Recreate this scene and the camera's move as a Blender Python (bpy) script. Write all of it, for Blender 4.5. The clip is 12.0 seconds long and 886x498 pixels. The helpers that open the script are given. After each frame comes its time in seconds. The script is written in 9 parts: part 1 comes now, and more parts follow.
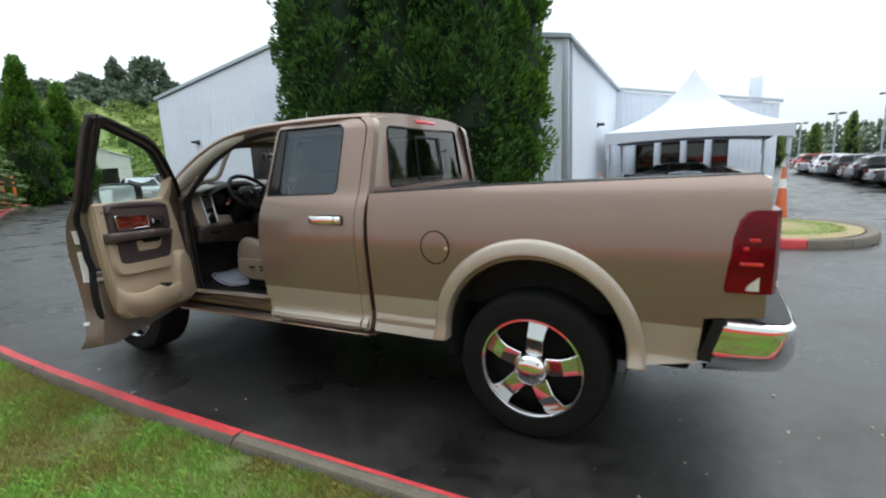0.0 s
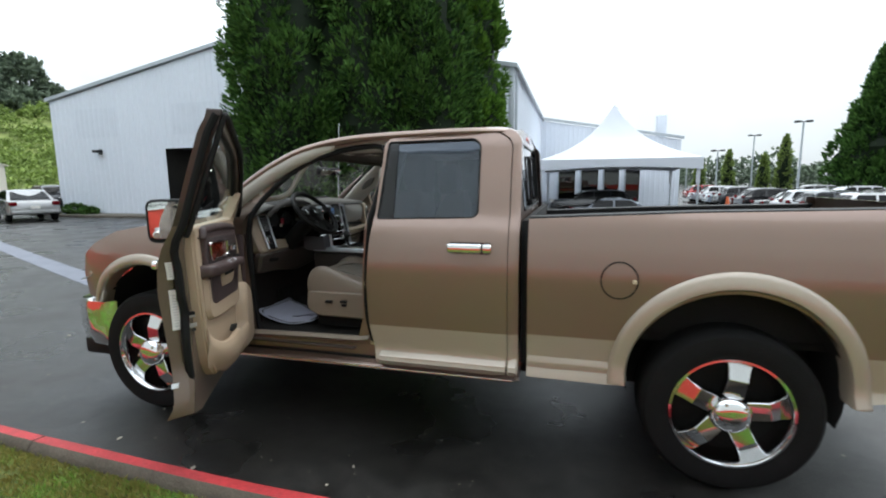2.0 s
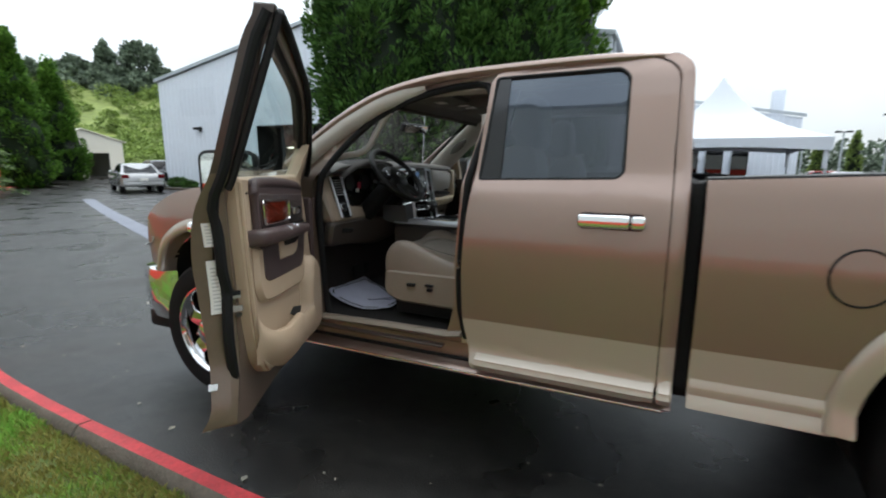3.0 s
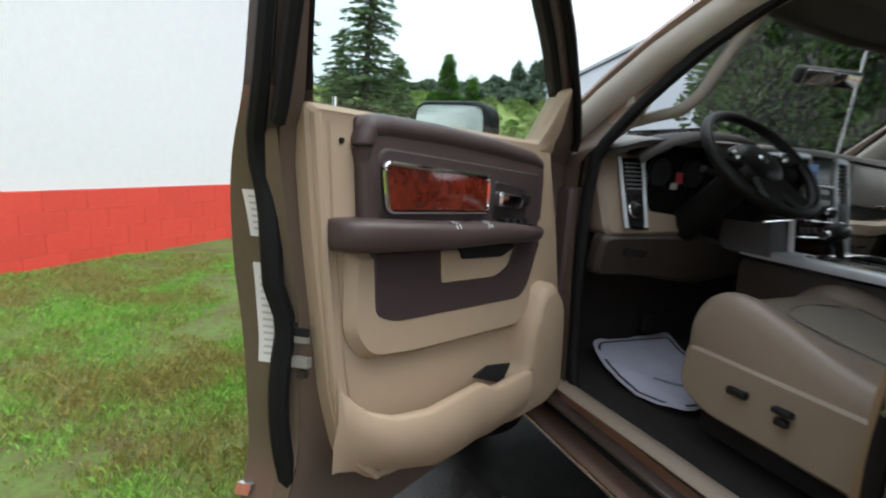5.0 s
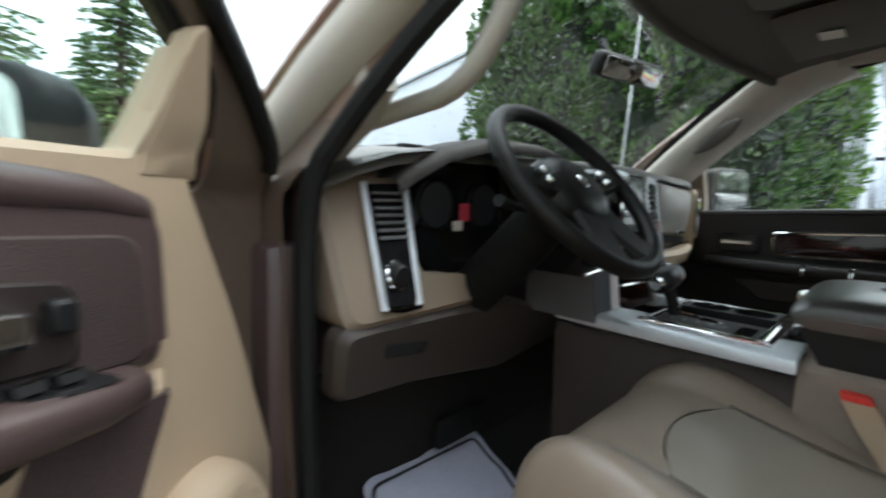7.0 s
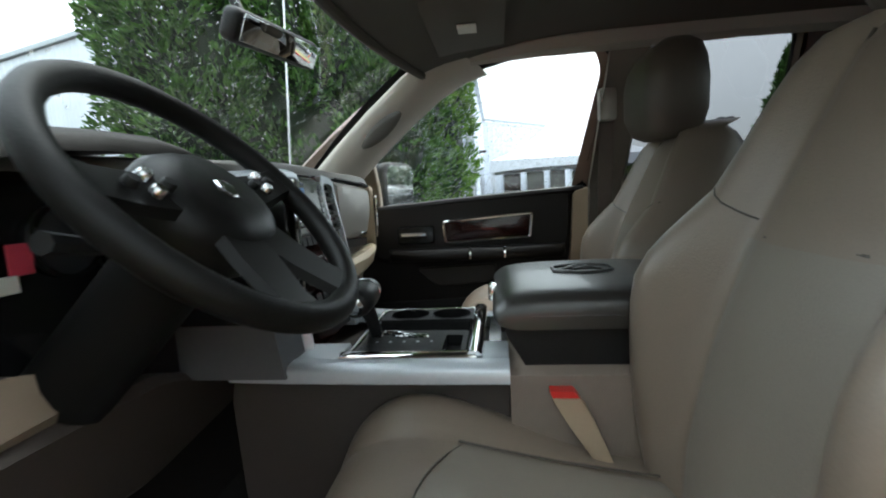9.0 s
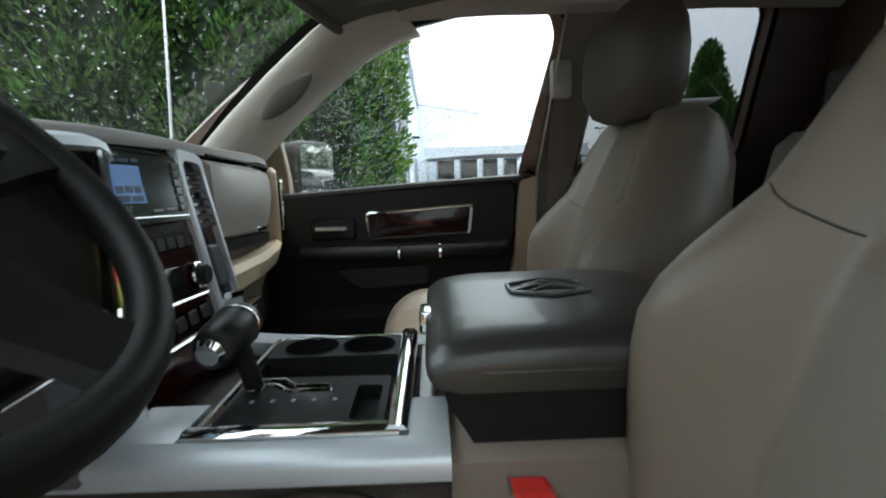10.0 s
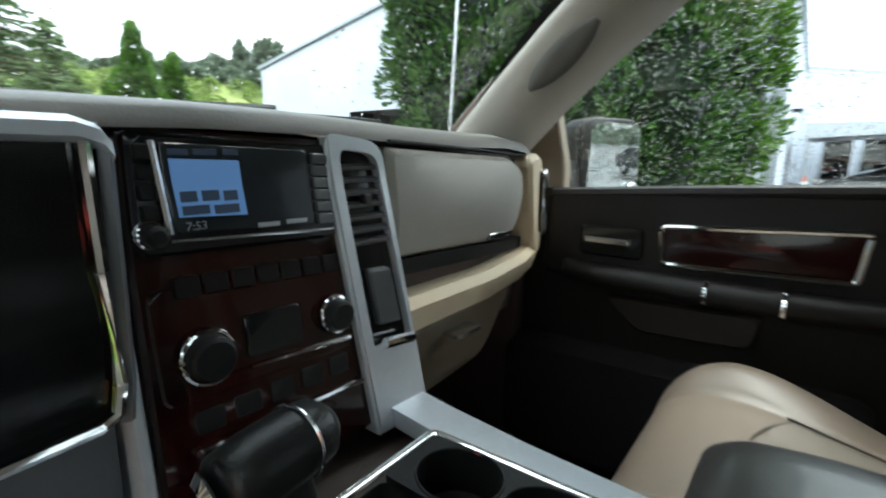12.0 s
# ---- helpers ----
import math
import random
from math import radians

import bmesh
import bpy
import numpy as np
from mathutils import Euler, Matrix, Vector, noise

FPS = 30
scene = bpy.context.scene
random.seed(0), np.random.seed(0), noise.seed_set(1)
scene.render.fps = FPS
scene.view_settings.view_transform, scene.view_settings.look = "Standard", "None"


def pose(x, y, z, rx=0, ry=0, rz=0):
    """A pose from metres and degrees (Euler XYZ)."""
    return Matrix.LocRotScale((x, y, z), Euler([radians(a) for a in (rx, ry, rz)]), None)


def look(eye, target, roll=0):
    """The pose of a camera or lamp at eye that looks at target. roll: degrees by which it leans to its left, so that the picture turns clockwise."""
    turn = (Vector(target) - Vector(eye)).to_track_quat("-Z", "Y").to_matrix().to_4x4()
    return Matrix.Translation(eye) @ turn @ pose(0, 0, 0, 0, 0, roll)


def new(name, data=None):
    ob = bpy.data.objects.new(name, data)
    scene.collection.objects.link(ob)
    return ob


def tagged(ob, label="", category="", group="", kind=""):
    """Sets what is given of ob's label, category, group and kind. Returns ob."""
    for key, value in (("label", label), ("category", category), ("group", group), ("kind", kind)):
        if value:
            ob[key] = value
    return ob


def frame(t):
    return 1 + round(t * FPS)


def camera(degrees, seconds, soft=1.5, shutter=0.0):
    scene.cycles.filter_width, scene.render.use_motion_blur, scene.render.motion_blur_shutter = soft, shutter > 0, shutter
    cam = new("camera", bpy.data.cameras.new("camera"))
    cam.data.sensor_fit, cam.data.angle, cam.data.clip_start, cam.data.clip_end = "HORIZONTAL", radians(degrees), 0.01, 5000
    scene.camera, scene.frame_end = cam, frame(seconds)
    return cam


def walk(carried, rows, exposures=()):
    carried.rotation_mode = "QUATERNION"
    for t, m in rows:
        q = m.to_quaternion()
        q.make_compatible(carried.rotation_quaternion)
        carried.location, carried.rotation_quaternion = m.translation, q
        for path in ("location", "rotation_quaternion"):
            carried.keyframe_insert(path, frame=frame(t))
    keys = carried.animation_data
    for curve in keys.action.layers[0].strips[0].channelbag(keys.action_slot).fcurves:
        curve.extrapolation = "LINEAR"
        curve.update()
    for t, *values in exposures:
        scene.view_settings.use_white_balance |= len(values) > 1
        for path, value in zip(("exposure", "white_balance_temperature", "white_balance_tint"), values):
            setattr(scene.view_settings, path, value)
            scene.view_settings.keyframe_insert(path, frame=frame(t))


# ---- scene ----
cam = camera(86.6, 12.0, 2.0, 0.4)
PATH = [
    (0, (0.661, -3.316, 1.55), (-0.214, -1.554, 1.185), -2.4),
    (0.5, (0.29, -3.446, 1.592), (-0.47, -1.62, 1.295), -0.9),
    (1, (-0.069, -3.59, 1.6), (-0.649, -1.709, 1.244), -0.5),
    (1.5, (-0.465, -3.554, 1.62), (-1.029, -1.667, 1.271), 1.2),
    (2, (-0.78, -3.456, 1.581), (-1.308, -1.549, 1.294), -0.6),
    (2.5, (-1.008, -3.195, 1.505), (-1.663, -1.326, 1.226), 1.0),
    (3, (-1.153, -2.872, 1.433), (-1.974, -1.084, 1.075), 0.2),
    (3.5, (-1.287, -2.57, 1.393), (-2.326, -0.894, 1.063), -1.5),
    (5.5, (-1.752, -1.665, 1.3), (-3.624, -1.129, 0.842), 3.5),
    (6, (-1.889, -1.54, 1.305), (-3.764, -1.071, 0.791), 2.0),
    (6.5, (-2.036, -1.409, 1.318), (-3.737, -0.411, 0.987), 1.0),
    (7, (-2.148, -1.216, 1.34), (-3.527, 0.213, 1.104), 1.8),
    (7.5, (-2.179, -1.146, 1.352), (-2.913, 0.7, 1.126), 0.9),
    (7.7, (-2.222, -1.155, 1.349), (-2.65, 0.784, 1.109), -0.7),
    (9.3, (-2.257, -0.853, 1.359), (-2.438, 1.121, 1.098), -3.1),
    (9.5, (-2.244, -0.796, 1.361), (-2.348, 1.179, 1.068), -2.7),
    (10, (-2.26, -0.657, 1.353), (-2.22, 1.317, 1.035), -1.7),
    (10.5, (-2.25, -0.523, 1.364), (-2.419, 1.449, 1.073), -0.3),
    (11, (-2.239, -0.417, 1.363), (-2.694, 1.505, 1.042), 0.7),
    (11.5, (-2.235, -0.323, 1.362), (-3.038, 1.471, 0.992), 0.3),
    (12, (-2.234, -0.247, 1.382), (-3.428, 1.307, 0.983), 0.5),
]
EXPOSURES = [(0.0, 0.3, 6150, 4), (3.5, 0.25, 6150, 5), (5.5, 0.52, 6200, 7), (6.5, 0.82, 6120, 4), (7.0, 1.17, 6080, 2), (7.5, 1.22, 6050, 1), (9.5, 1.24, 6050, 0), (10.5, 1.30, 6050, -1), (12.0, 1.45, 6050, -2)]
walk(cam, [(t, look(eye, target, roll)) for t, eye, target, roll in PATH], EXPOSURES)

# ---- world and sun: bright overcast morning ----
world = bpy.data.worlds.new("overcast_sky")
scene.world = world
world.use_nodes = True
wn, wl = world.node_tree.nodes, world.node_tree.links
sky = wn.new("ShaderNodeTexSky")
sky.sky_type, sky.sun_disc = "NISHITA", False
sky.sun_elevation, sky.sun_rotation = radians(63), radians(28)
sky.dust_density, sky.ozone_density = 3.0, 1.0
bg = wn["Background"]
gen = wn.new("ShaderNodeTexCoord")
cloud = wn.new("ShaderNodeTexNoise")
cloud.inputs["Scale"].default_value, cloud.inputs["Detail"].default_value = 1.7, 5.0
ramp = wn.new("ShaderNodeValToRGB")
ramp.color_ramp.elements[0].position, ramp.color_ramp.elements[1].position = 0.30, 0.55
ramp.color_ramp.elements[0].color, ramp.color_ramp.elements[1].color = (0.42, 0.42, 0.42, 1), (0.95, 0.95, 0.95, 1)
mixw = wn.new("ShaderNodeMix")
mixw.data_type = "RGBA"
mixw.inputs["B"].default_value = (9.2, 9.45, 9.8, 1)
wl.new(gen.outputs["Generated"], cloud.inputs["Vector"])
wl.new(cloud.outputs["Fac"], ramp.inputs["Fac"])
wl.new(ramp.outputs["Color"], mixw.inputs["Factor"])
wl.new(sky.outputs["Color"], mixw.inputs["A"])
# an overcast sky is brighter overhead than at the horizon
sep, lift, grade = wn.new("ShaderNodeSeparateXYZ"), wn.new("ShaderNodeMath"), wn.new("ShaderNodeVectorMath")
lift.operation, lift.use_clamp, grade.operation = "MULTIPLY_ADD", False, "SCALE"
top = wn.new("ShaderNodeMath")
top.operation = "MAXIMUM"
top.inputs[1].default_value, lift.inputs[1].default_value, lift.inputs[2].default_value = 0.0, 1.25, 0.66
wl.new(gen.outputs["Generated"], sep.inputs[0])
wl.new(sep.outputs["Z"], top.inputs[0])
wl.new(top.outputs[0], lift.inputs[0])
wl.new(mixw.outputs["Result"], grade.inputs[0])
wl.new(lift.outputs[0], grade.inputs["Scale"])
wl.new(grade.outputs[0], bg.inputs["Color"])
bg.inputs["Strength"].default_value = 0.13

sun = new("sun", bpy.data.lights.new("sun", "SUN"))
sun.data.energy, sun.data.angle, sun.data.color = 1.1, radians(30), (1.0, 0.96, 0.9)
sun.matrix_world = look((0, 0, 30), (-7, -13, 0))


# ---- materials ----
def mat(name, base, rough=0.5, metal=0.0, vary=0.12, scale=6.0, fine=60.0, bump=0.0, bump_scale=80.0, coat=0.0, tint=None, rough_vary=0.0, spec=0.5, island=0.0, rand=0.0, lo=0.25, hi=0.75):
    """A principled material whose colour drifts at two scales, with optional fine relief."""
    m = bpy.data.materials.new(name)
    m.use_nodes = True
    n, l = m.node_tree.nodes, m.node_tree.links
    b = n["Principled BSDF"]
    b.inputs["Metallic"].default_value, b.inputs["Roughness"].default_value = metal, rough
    b.inputs["Specular IOR Level"].default_value = spec
    b.inputs["Coat Weight"].default_value, b.inputs["Coat Roughness"].default_value = coat, 0.03
    co = n.new("ShaderNodeTexCoord")
    big, small = n.new("ShaderNodeTexNoise"), n.new("ShaderNodeTexNoise")
    big.inputs["Scale"].default_value, big.inputs["Detail"].default_value = scale, 4.0
    small.inputs["Scale"].default_value, small.inputs["Detail"].default_value = fine, 3.0
    for t in (big, small):
        l.new(co.outputs["Object"], t.inputs["Vector"])
    add = n.new("ShaderNodeMath")
    add.operation = "MULTIPLY_ADD"
    add.inputs[1].default_value = 0.5
    half = n.new("ShaderNodeMath")
    half.operation = "MULTIPLY"
    half.inputs[1].default_value = 0.5
    l.new(small.outputs["Fac"], half.inputs[0])
    l.new(big.outputs["Fac"], add.inputs[0])
    l.new(half.outputs[0], add.inputs[2])
    last = add.outputs[0]
    if island or rand:
        src = n.new("ShaderNodeNewGeometry" if island else "ShaderNodeObjectInfo")
        more = n.new("ShaderNodeMath")
        more.operation = "MULTIPLY_ADD"
        more.inputs[1].default_value = island or rand
        sub = n.new("ShaderNodeMath")
        sub.inputs[1].default_value = -0.5 * (island or rand)
        l.new(src.outputs["Random Per Island" if island else "Random"], more.inputs[0])
        l.new(last, sub.inputs[0])
        l.new(sub.outputs[0], more.inputs[2])
        last = more.outputs[0]
    cr = n.new("ShaderNodeValToRGB")
    e = cr.color_ramp.elements
    e[0].position, e[1].position = lo, hi
    e[0].color = (*[c * (1 - vary) for c in (tint or base)], 1)
    e[1].color = (*[min(1, c * (1 + vary)) for c in base], 1)
    l.new(last, cr.inputs["Fac"])
    l.new(cr.outputs["Color"], b.inputs["Base Color"])
    if rough_vary:
        mr = n.new("ShaderNodeMapRange")
        mr.inputs["To Min"].default_value, mr.inputs["To Max"].default_value = rough - rough_vary, rough + rough_vary
        l.new(big.outputs["Fac"], mr.inputs["Value"])
        l.new(mr.outputs["Result"], b.inputs["Roughness"])
    if bump:
        bt, bp = n.new("ShaderNodeTexNoise"), n.new("ShaderNodeBump")
        bt.inputs["Scale"].default_value, bt.inputs["Detail"].default_value = bump_scale, 6.0
        bp.inputs["Strength"].default_value, bp.inputs["Distance"].default_value = bump, 0.01
        l.new(co.outputs["Object"], bt.inputs["Vector"])
        l.new(bt.outputs["Fac"], bp.inputs["Height"])
        l.new(bp.outputs["Normal"], b.inputs["Normal"])
    return m


def glass(name, tint, gloss=0.06, rough=0.0, shine=(1, 1, 1)):
    """A thin pane: tinted see-through with a clear reflection that grows at a slant; shine: the tint of the reflection."""
    m = bpy.data.materials.new(name)
    m.use_nodes = True
    n, l = m.node_tree.nodes, m.node_tree.links
    n.remove(n["Principled BSDF"])
    tr, gl, mx, lw, pw, ma = (n.new("ShaderNode" + k) for k in ("BsdfTransparent", "BsdfGlossy", "MixShader", "LayerWeight", "Math", "Math"))
    lw.inputs["Blend"].default_value = 0.5
    pw.operation, ma.operation = "POWER", "MULTIPLY_ADD"
    pw.inputs[1].default_value, ma.inputs[1].default_value, ma.inputs[2].default_value = 5.0, 1.0 - gloss, gloss
    l.new(lw.outputs["Facing"], pw.inputs[0])
    l.new(pw.outputs[0], ma.inputs[0])
    tr.inputs["Color"].default_value = (*tint, 1)
    gl.inputs["Roughness"].default_value = rough
    gl.inputs["Color"].default_value = (*shine, 1)
    l.new(ma.outputs[0], mx.inputs["Fac"])
    l.new(tr.outputs[0], mx.inputs[1])
    l.new(gl.outputs[0], mx.inputs[2])
    l.new(mx.outputs[0], n["Material Output"].inputs["Surface"])
    return m


def emit(name, color, strength):
    m = bpy.data.materials.new(name)
    m.use_nodes = True
    b = m.node_tree.nodes["Principled BSDF"]
    b.inputs["Base Color"].default_value = (*color, 1)
    b.inputs["Emission Color"].default_value, b.inputs["Emission Strength"].default_value = (*color, 1), strength
    return m


PAINT = mat("tan_metallic_paint", (0.272, 0.188, 0.150), 0.36, 0.62, 0.05, 1.5, 400, coat=0.9)
BEIGE = mat("beige_two_tone_paint", (0.415, 0.350, 0.280), 0.34, 0.30, 0.05, 1.5, 400, coat=1.0)
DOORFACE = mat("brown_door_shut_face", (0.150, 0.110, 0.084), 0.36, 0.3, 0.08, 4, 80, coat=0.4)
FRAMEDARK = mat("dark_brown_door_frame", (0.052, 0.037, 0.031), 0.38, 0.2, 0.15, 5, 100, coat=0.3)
CHROME = mat("chrome", (0.86, 0.86, 0.87), 0.06, 1.0, 0.03, 5, 50)
CHROME_DULL = mat("satin_chrome", (0.72, 0.73, 0.75), 0.22, 1.0, 0.05, 5, 50)
WHEELCHROME = mat("wheel_chrome", (0.68, 0.68, 0.69), 0.06, 1.0, 0.08, 6, 60)
SILVER = mat("silver_plastic_trim", (0.60, 0.63, 0.67), 0.36, 0.40, 0.06, 8, 120)
# darker copy of the silver trim: shade painted on the cheek's foot and side
SILVER_SHADED = mat("shaded_silver_plastic", (0.15, 0.155, 0.165), 0.45, 0.5, 0.06, 8, 120)
BLACK = mat("black_plastic", (0.009, 0.009, 0.0095), 0.50, 0, 0.25, 20, 200, bump=0.12, bump_scale=400, spec=0.25)
GLOSSBLACK = mat("gloss_black_plastic", (0.010, 0.010, 0.011), 0.12, 0, 0.2, 10, 100)
RUBBER = mat("tyre_rubber", (0.008, 0.008, 0.008), 0.8, 0, 0.3, 12, 90, bump=0.3, bump_scale=120, spec=0.2)
SEAL = mat("black_rubber_seal", (0.006, 0.006, 0.0062), 0.65, 0, 0.25, 15, 120, spec=0.25)
DARKWELL = mat("dark_wheel_well", (0.006, 0.006, 0.006), 0.95, 0, 0.4, 9, 60, bump=0.3, bump_scale=60)
TAUPE = mat("taupe_dash_plastic", (0.235, 0.187, 0.143), 0.5, 0, 0.06, 5, 300, bump=0.1, bump_scale=500)
TAN = mat("tan_interior_plastic", (0.405, 0.305, 0.210), 0.55, 0, 0.06, 5, 300, bump=0.1, bump_scale=500)
LIGHTTAN = mat("light_tan_plastic", (0.58, 0.475, 0.33), 0.5, 0, 0.06, 5, 300, bump=0.2, bump_scale=500)
BROWN = mat("dark_brown_soft_plastic", (0.062, 0.040, 0.038), 0.45, 0, 0.12, 6, 250, bump=0.14, bump_scale=450)
LEATHER = mat("tan_leather", (0.215, 0.168, 0.130), 0.40, 0, 0.07, 4, 420, bump=0.10, bump_scale=320, rough_vary=0.08, coat=0.06)
INSERT = mat("grey_tan_leather_insert", (0.218, 0.186, 0.152), 0.42, 0, 0.08, 4, 420, bump=0.14, bump_scale=420, rough_vary=0.08, coat=0.05)
# darker copy of the brown plastic, shade for the passenger door's trim
BROWN_SHADED = mat("shaded_brown_lining", (0.012, 0.0092, 0.0082), 0.5, 0, 0.12, 6, 250, bump=0.2, bump_scale=450, spec=0.3)
# seat leather again, its colour lowered for the dim rear of the cab
HEADREST_SHADED = mat("shaded_headrest_leather", (0.100, 0.080, 0.064), 0.45, 0, 0.07, 4, 420, bump=0.10, bump_scale=320, rough_vary=0.08)
LEATHER_DARK = mat("taupe_leather_piping", (0.070, 0.056, 0.044), 0.42, 0, 0.08, 5, 180, bump=0.3, bump_scale=260)
TOPLEATHER = mat("padded_brown_grey_leather", (0.036, 0.0325, 0.0295), 0.36, 0, 0.10, 5, 150, bump=0.07, bump_scale=500, coat=0.18, spec=0.6)
DASHTOP = mat("dark_taupe_dash_skin", (0.098, 0.090, 0.081), 0.5, 0, 0.08, 6, 200, bump=0.12, bump_scale=420)
GREYPANEL = mat("warm_grey_dash_panel", (0.345, 0.322, 0.285), 0.48, 0, 0.06, 6, 200, bump=0.07, bump_scale=420)
PILLARGREY = mat("pale_grey_pillar_skin", (0.42, 0.39, 0.34), 0.5, 0, 0.05, 6, 200, bump=0.08, bump_scale=420)
VISOR = mat("dark_grey_visor_fabric", (0.115, 0.106, 0.094), 0.85, 0, 0.08, 8, 400, bump=0.2, bump_scale=600)
HEADLINER = mat("grey_headliner_fabric", (0.092, 0.085, 0.075), 0.9, 0, 0.08, 8, 500, bump=0.3, bump_scale=700)
CARPET = mat("dark_brown_carpet", (0.012, 0.0095, 0.0085), 0.95, 0, 0.35, 14, 300, bump=0.6, bump_scale=300)
BURL = mat("burl_wood_trim", (0.135, 0.018, 0.008), 0.12, 0, 0.6, 9, 70, coat=1.0, tint=(0.066, 0.008, 0.005))
BURL_DARK = mat("dark_burl_wood_trim", (0.020, 0.0042, 0.0034), 0.12, 0, 0.6, 9, 70, coat=0.35, tint=(0.008, 0.0025, 0.0022), spec=0.3)
LABEL = mat("white_label_paper", (0.72, 0.70, 0.66), 0.6, 0, 0.05, 20, 200)
PAPER = mat("white_paper_floor_mat", (0.53, 0.525, 0.63), 0.8, 0, 0.08, 7, 60, bump=0.5, bump_scale=20)
REDLENS = mat("red_lamp_lens", (0.15, 0.002, 0.006), 0.14, 0, 0.35, 4, 9, tint=(0.05, 0.001, 0.003), spec=0.2)
REDFACET = mat("bright_red_reflector", (0.62, 0.012, 0.02), 0.15, 0, 0.2, coat=1.0)
CLEARLENS = mat("clear_lamp_lens", (0.75, 0.72, 0.68), 0.1, 0.2, 0.2, 30, 150, coat=1.0)
REDPLASTIC = mat("red_plastic", (0.62, 0.03, 0.025), 0.35, 0, 0.1)
CLEAR = glass("clear_glass", (0.955, 0.975, 0.965), 0.04)
# bluish shine paints a blue sky into the panes' reflection
TINT = glass("smoked_glass", (0.22, 0.22, 0.23), 0.11, shine=(0.78, 0.87, 1.0))
MIRROR = mat("mirror_silver", (0.88, 0.90, 0.89), 0.01, 1.0, 0.01)
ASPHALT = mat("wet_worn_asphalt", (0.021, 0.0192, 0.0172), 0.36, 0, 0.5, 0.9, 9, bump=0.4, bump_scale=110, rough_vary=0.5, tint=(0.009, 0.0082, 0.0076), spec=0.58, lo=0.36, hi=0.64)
CONCRETE = mat("old_kerb_concrete", (0.125, 0.108, 0.086), 0.85, 0, 0.35, 7, 60, bump=0.6, bump_scale=70)
KERBRED = mat("worn_red_kerb_paint", (0.50, 0.035, 0.042), 0.55, 0, 0.28, 5, 50, bump=0.4, bump_scale=60, tint=(0.34, 0.03, 0.035))
SOIL = mat("lawn_soil_and_moss", (0.070, 0.112, 0.022), 0.95, 0, 0.4, 1.6, 22, bump=0.8, bump_scale=40, tint=(0.135, 0.108, 0.038), lo=0.36, hi=0.6)
GRASS = mat("mossy_grass_blades", (0.175, 0.350, 0.052), 0.6, 0, 0.25, 0.75, 2.6, tint=(0.36, 0.32, 0.085), island=0.12, lo=0.435, hi=0.56)
WHITEWALL = mat("white_painted_block", (0.78, 0.80, 0.80), 0.75, 0, 0.04, 0.8, 14, bump=0.2, bump_scale=40)
REDWALL = mat("red_painted_block", (0.72, 0.075, 0.050), 0.55, 0, 0.10, 1.2, 25, bump=0.35, bump_scale=45, rand=0.2)
SIDING = mat("white_steel_siding", (0.70, 0.735, 0.80), 0.5, 0, 0.05, 0.25, 6)
TRIMGREY = mat("grey_metal_trim", (0.42, 0.45, 0.48), 0.45, 0.3, 0.08, 2, 30)
# near-black, in place of the shade inside the bay, wing and garage
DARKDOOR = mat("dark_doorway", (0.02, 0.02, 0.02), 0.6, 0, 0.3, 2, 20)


# ---- mesh helpers ----
def link_mesh(name, me, material, parent):
    ob = new(name, me)
    for m in material if isinstance(material, (list, tuple)) else [material]:
        me.materials.append(m)
    if parent is not None:
        ob.parent = parent
    return ob


def part(name, bm, material, parent=None, label="", sharp=38):
    """One mesh object from a bmesh, shaded smooth up to an angle."""
    bm.normal_update()
    for f in bm.faces:
        f.smooth = True
    lim = radians(sharp)
    for e in bm.edges:
        e.smooth = len(e.link_faces) == 2 and e.calc_face_angle(0) < lim
    me = bpy.data.meshes.new(name)
    bm.to_mesh(me)
    bm.free()
    ob = link_mesh(name, me, material, parent)
    return tagged(ob, label) if label else ob


def thing(name, label, category, group="", at=(0, 0, 0)):
    ob = new(name)
    ob.location = at
    return tagged(ob, label, category, group)


def setting(ob, label, category):
    return tagged(ob, label, category, kind="structure")


def box(x0, x1, y0, y1, z0, z1, bev=0.0, seg=2, bm=None):
    bm = bm or bmesh.new()
    vs = [bm.verts.new((x, y, z)) for x in (x0, x1) for y in (y0, y1) for z in (z0, z1)]
    fs = [bm.faces.new([vs[i] for i in q]) for q in ((0, 1, 3, 2), (4, 6, 7, 5), (0, 4, 5, 1), (2, 3, 7, 6), (0, 2, 6, 4), (1, 5, 7, 3))]
    if bev:
        es = list({e for f in fs for e in f.edges})
        bmesh.ops.bevel(bm, geom=es, offset=bev, segments=seg, profile=0.5, affect="EDGES")
    bmesh.ops.recalc_face_normals(bm, faces=bm.faces)
    return bm


def cyl(p0, p1, r0, r1=None, n=20, bm=None, bev=0.0):
    """A capped round bar from p0 to p1."""
    bm = bm or bmesh.new()
    p0, p1 = Vector(p0), Vector(p1)
    q = (p1 - p0).to_track_quat("Z", "Y").to_matrix()
    r1 = r0 if r1 is None else r1
    rings = [(p0, max(r0 - bev, 1e-4)), (p0 + (p1 - p0).normalized() * bev, r0), (p1 - (p1 - p0).normalized() * bev, r1), (p1, max(r1 - bev, 1e-4))] if bev else [(p0, r0), (p1, r1)]
    loops = [[bm.verts.new(p + q @ Vector((r * math.cos(a), r * math.sin(a), 0))) for a in (2 * math.pi * k / n for k in range(n))] for p, r in rings]
    for a, b in zip(loops, loops[1:]):
        for k in range(n):
            bm.faces.new((a[k], a[(k + 1) % n], b[(k + 1) % n], b[k]))
    bm.faces.new(loops[0][::-1])
    bm.faces.new(loops[-1])
    return bm


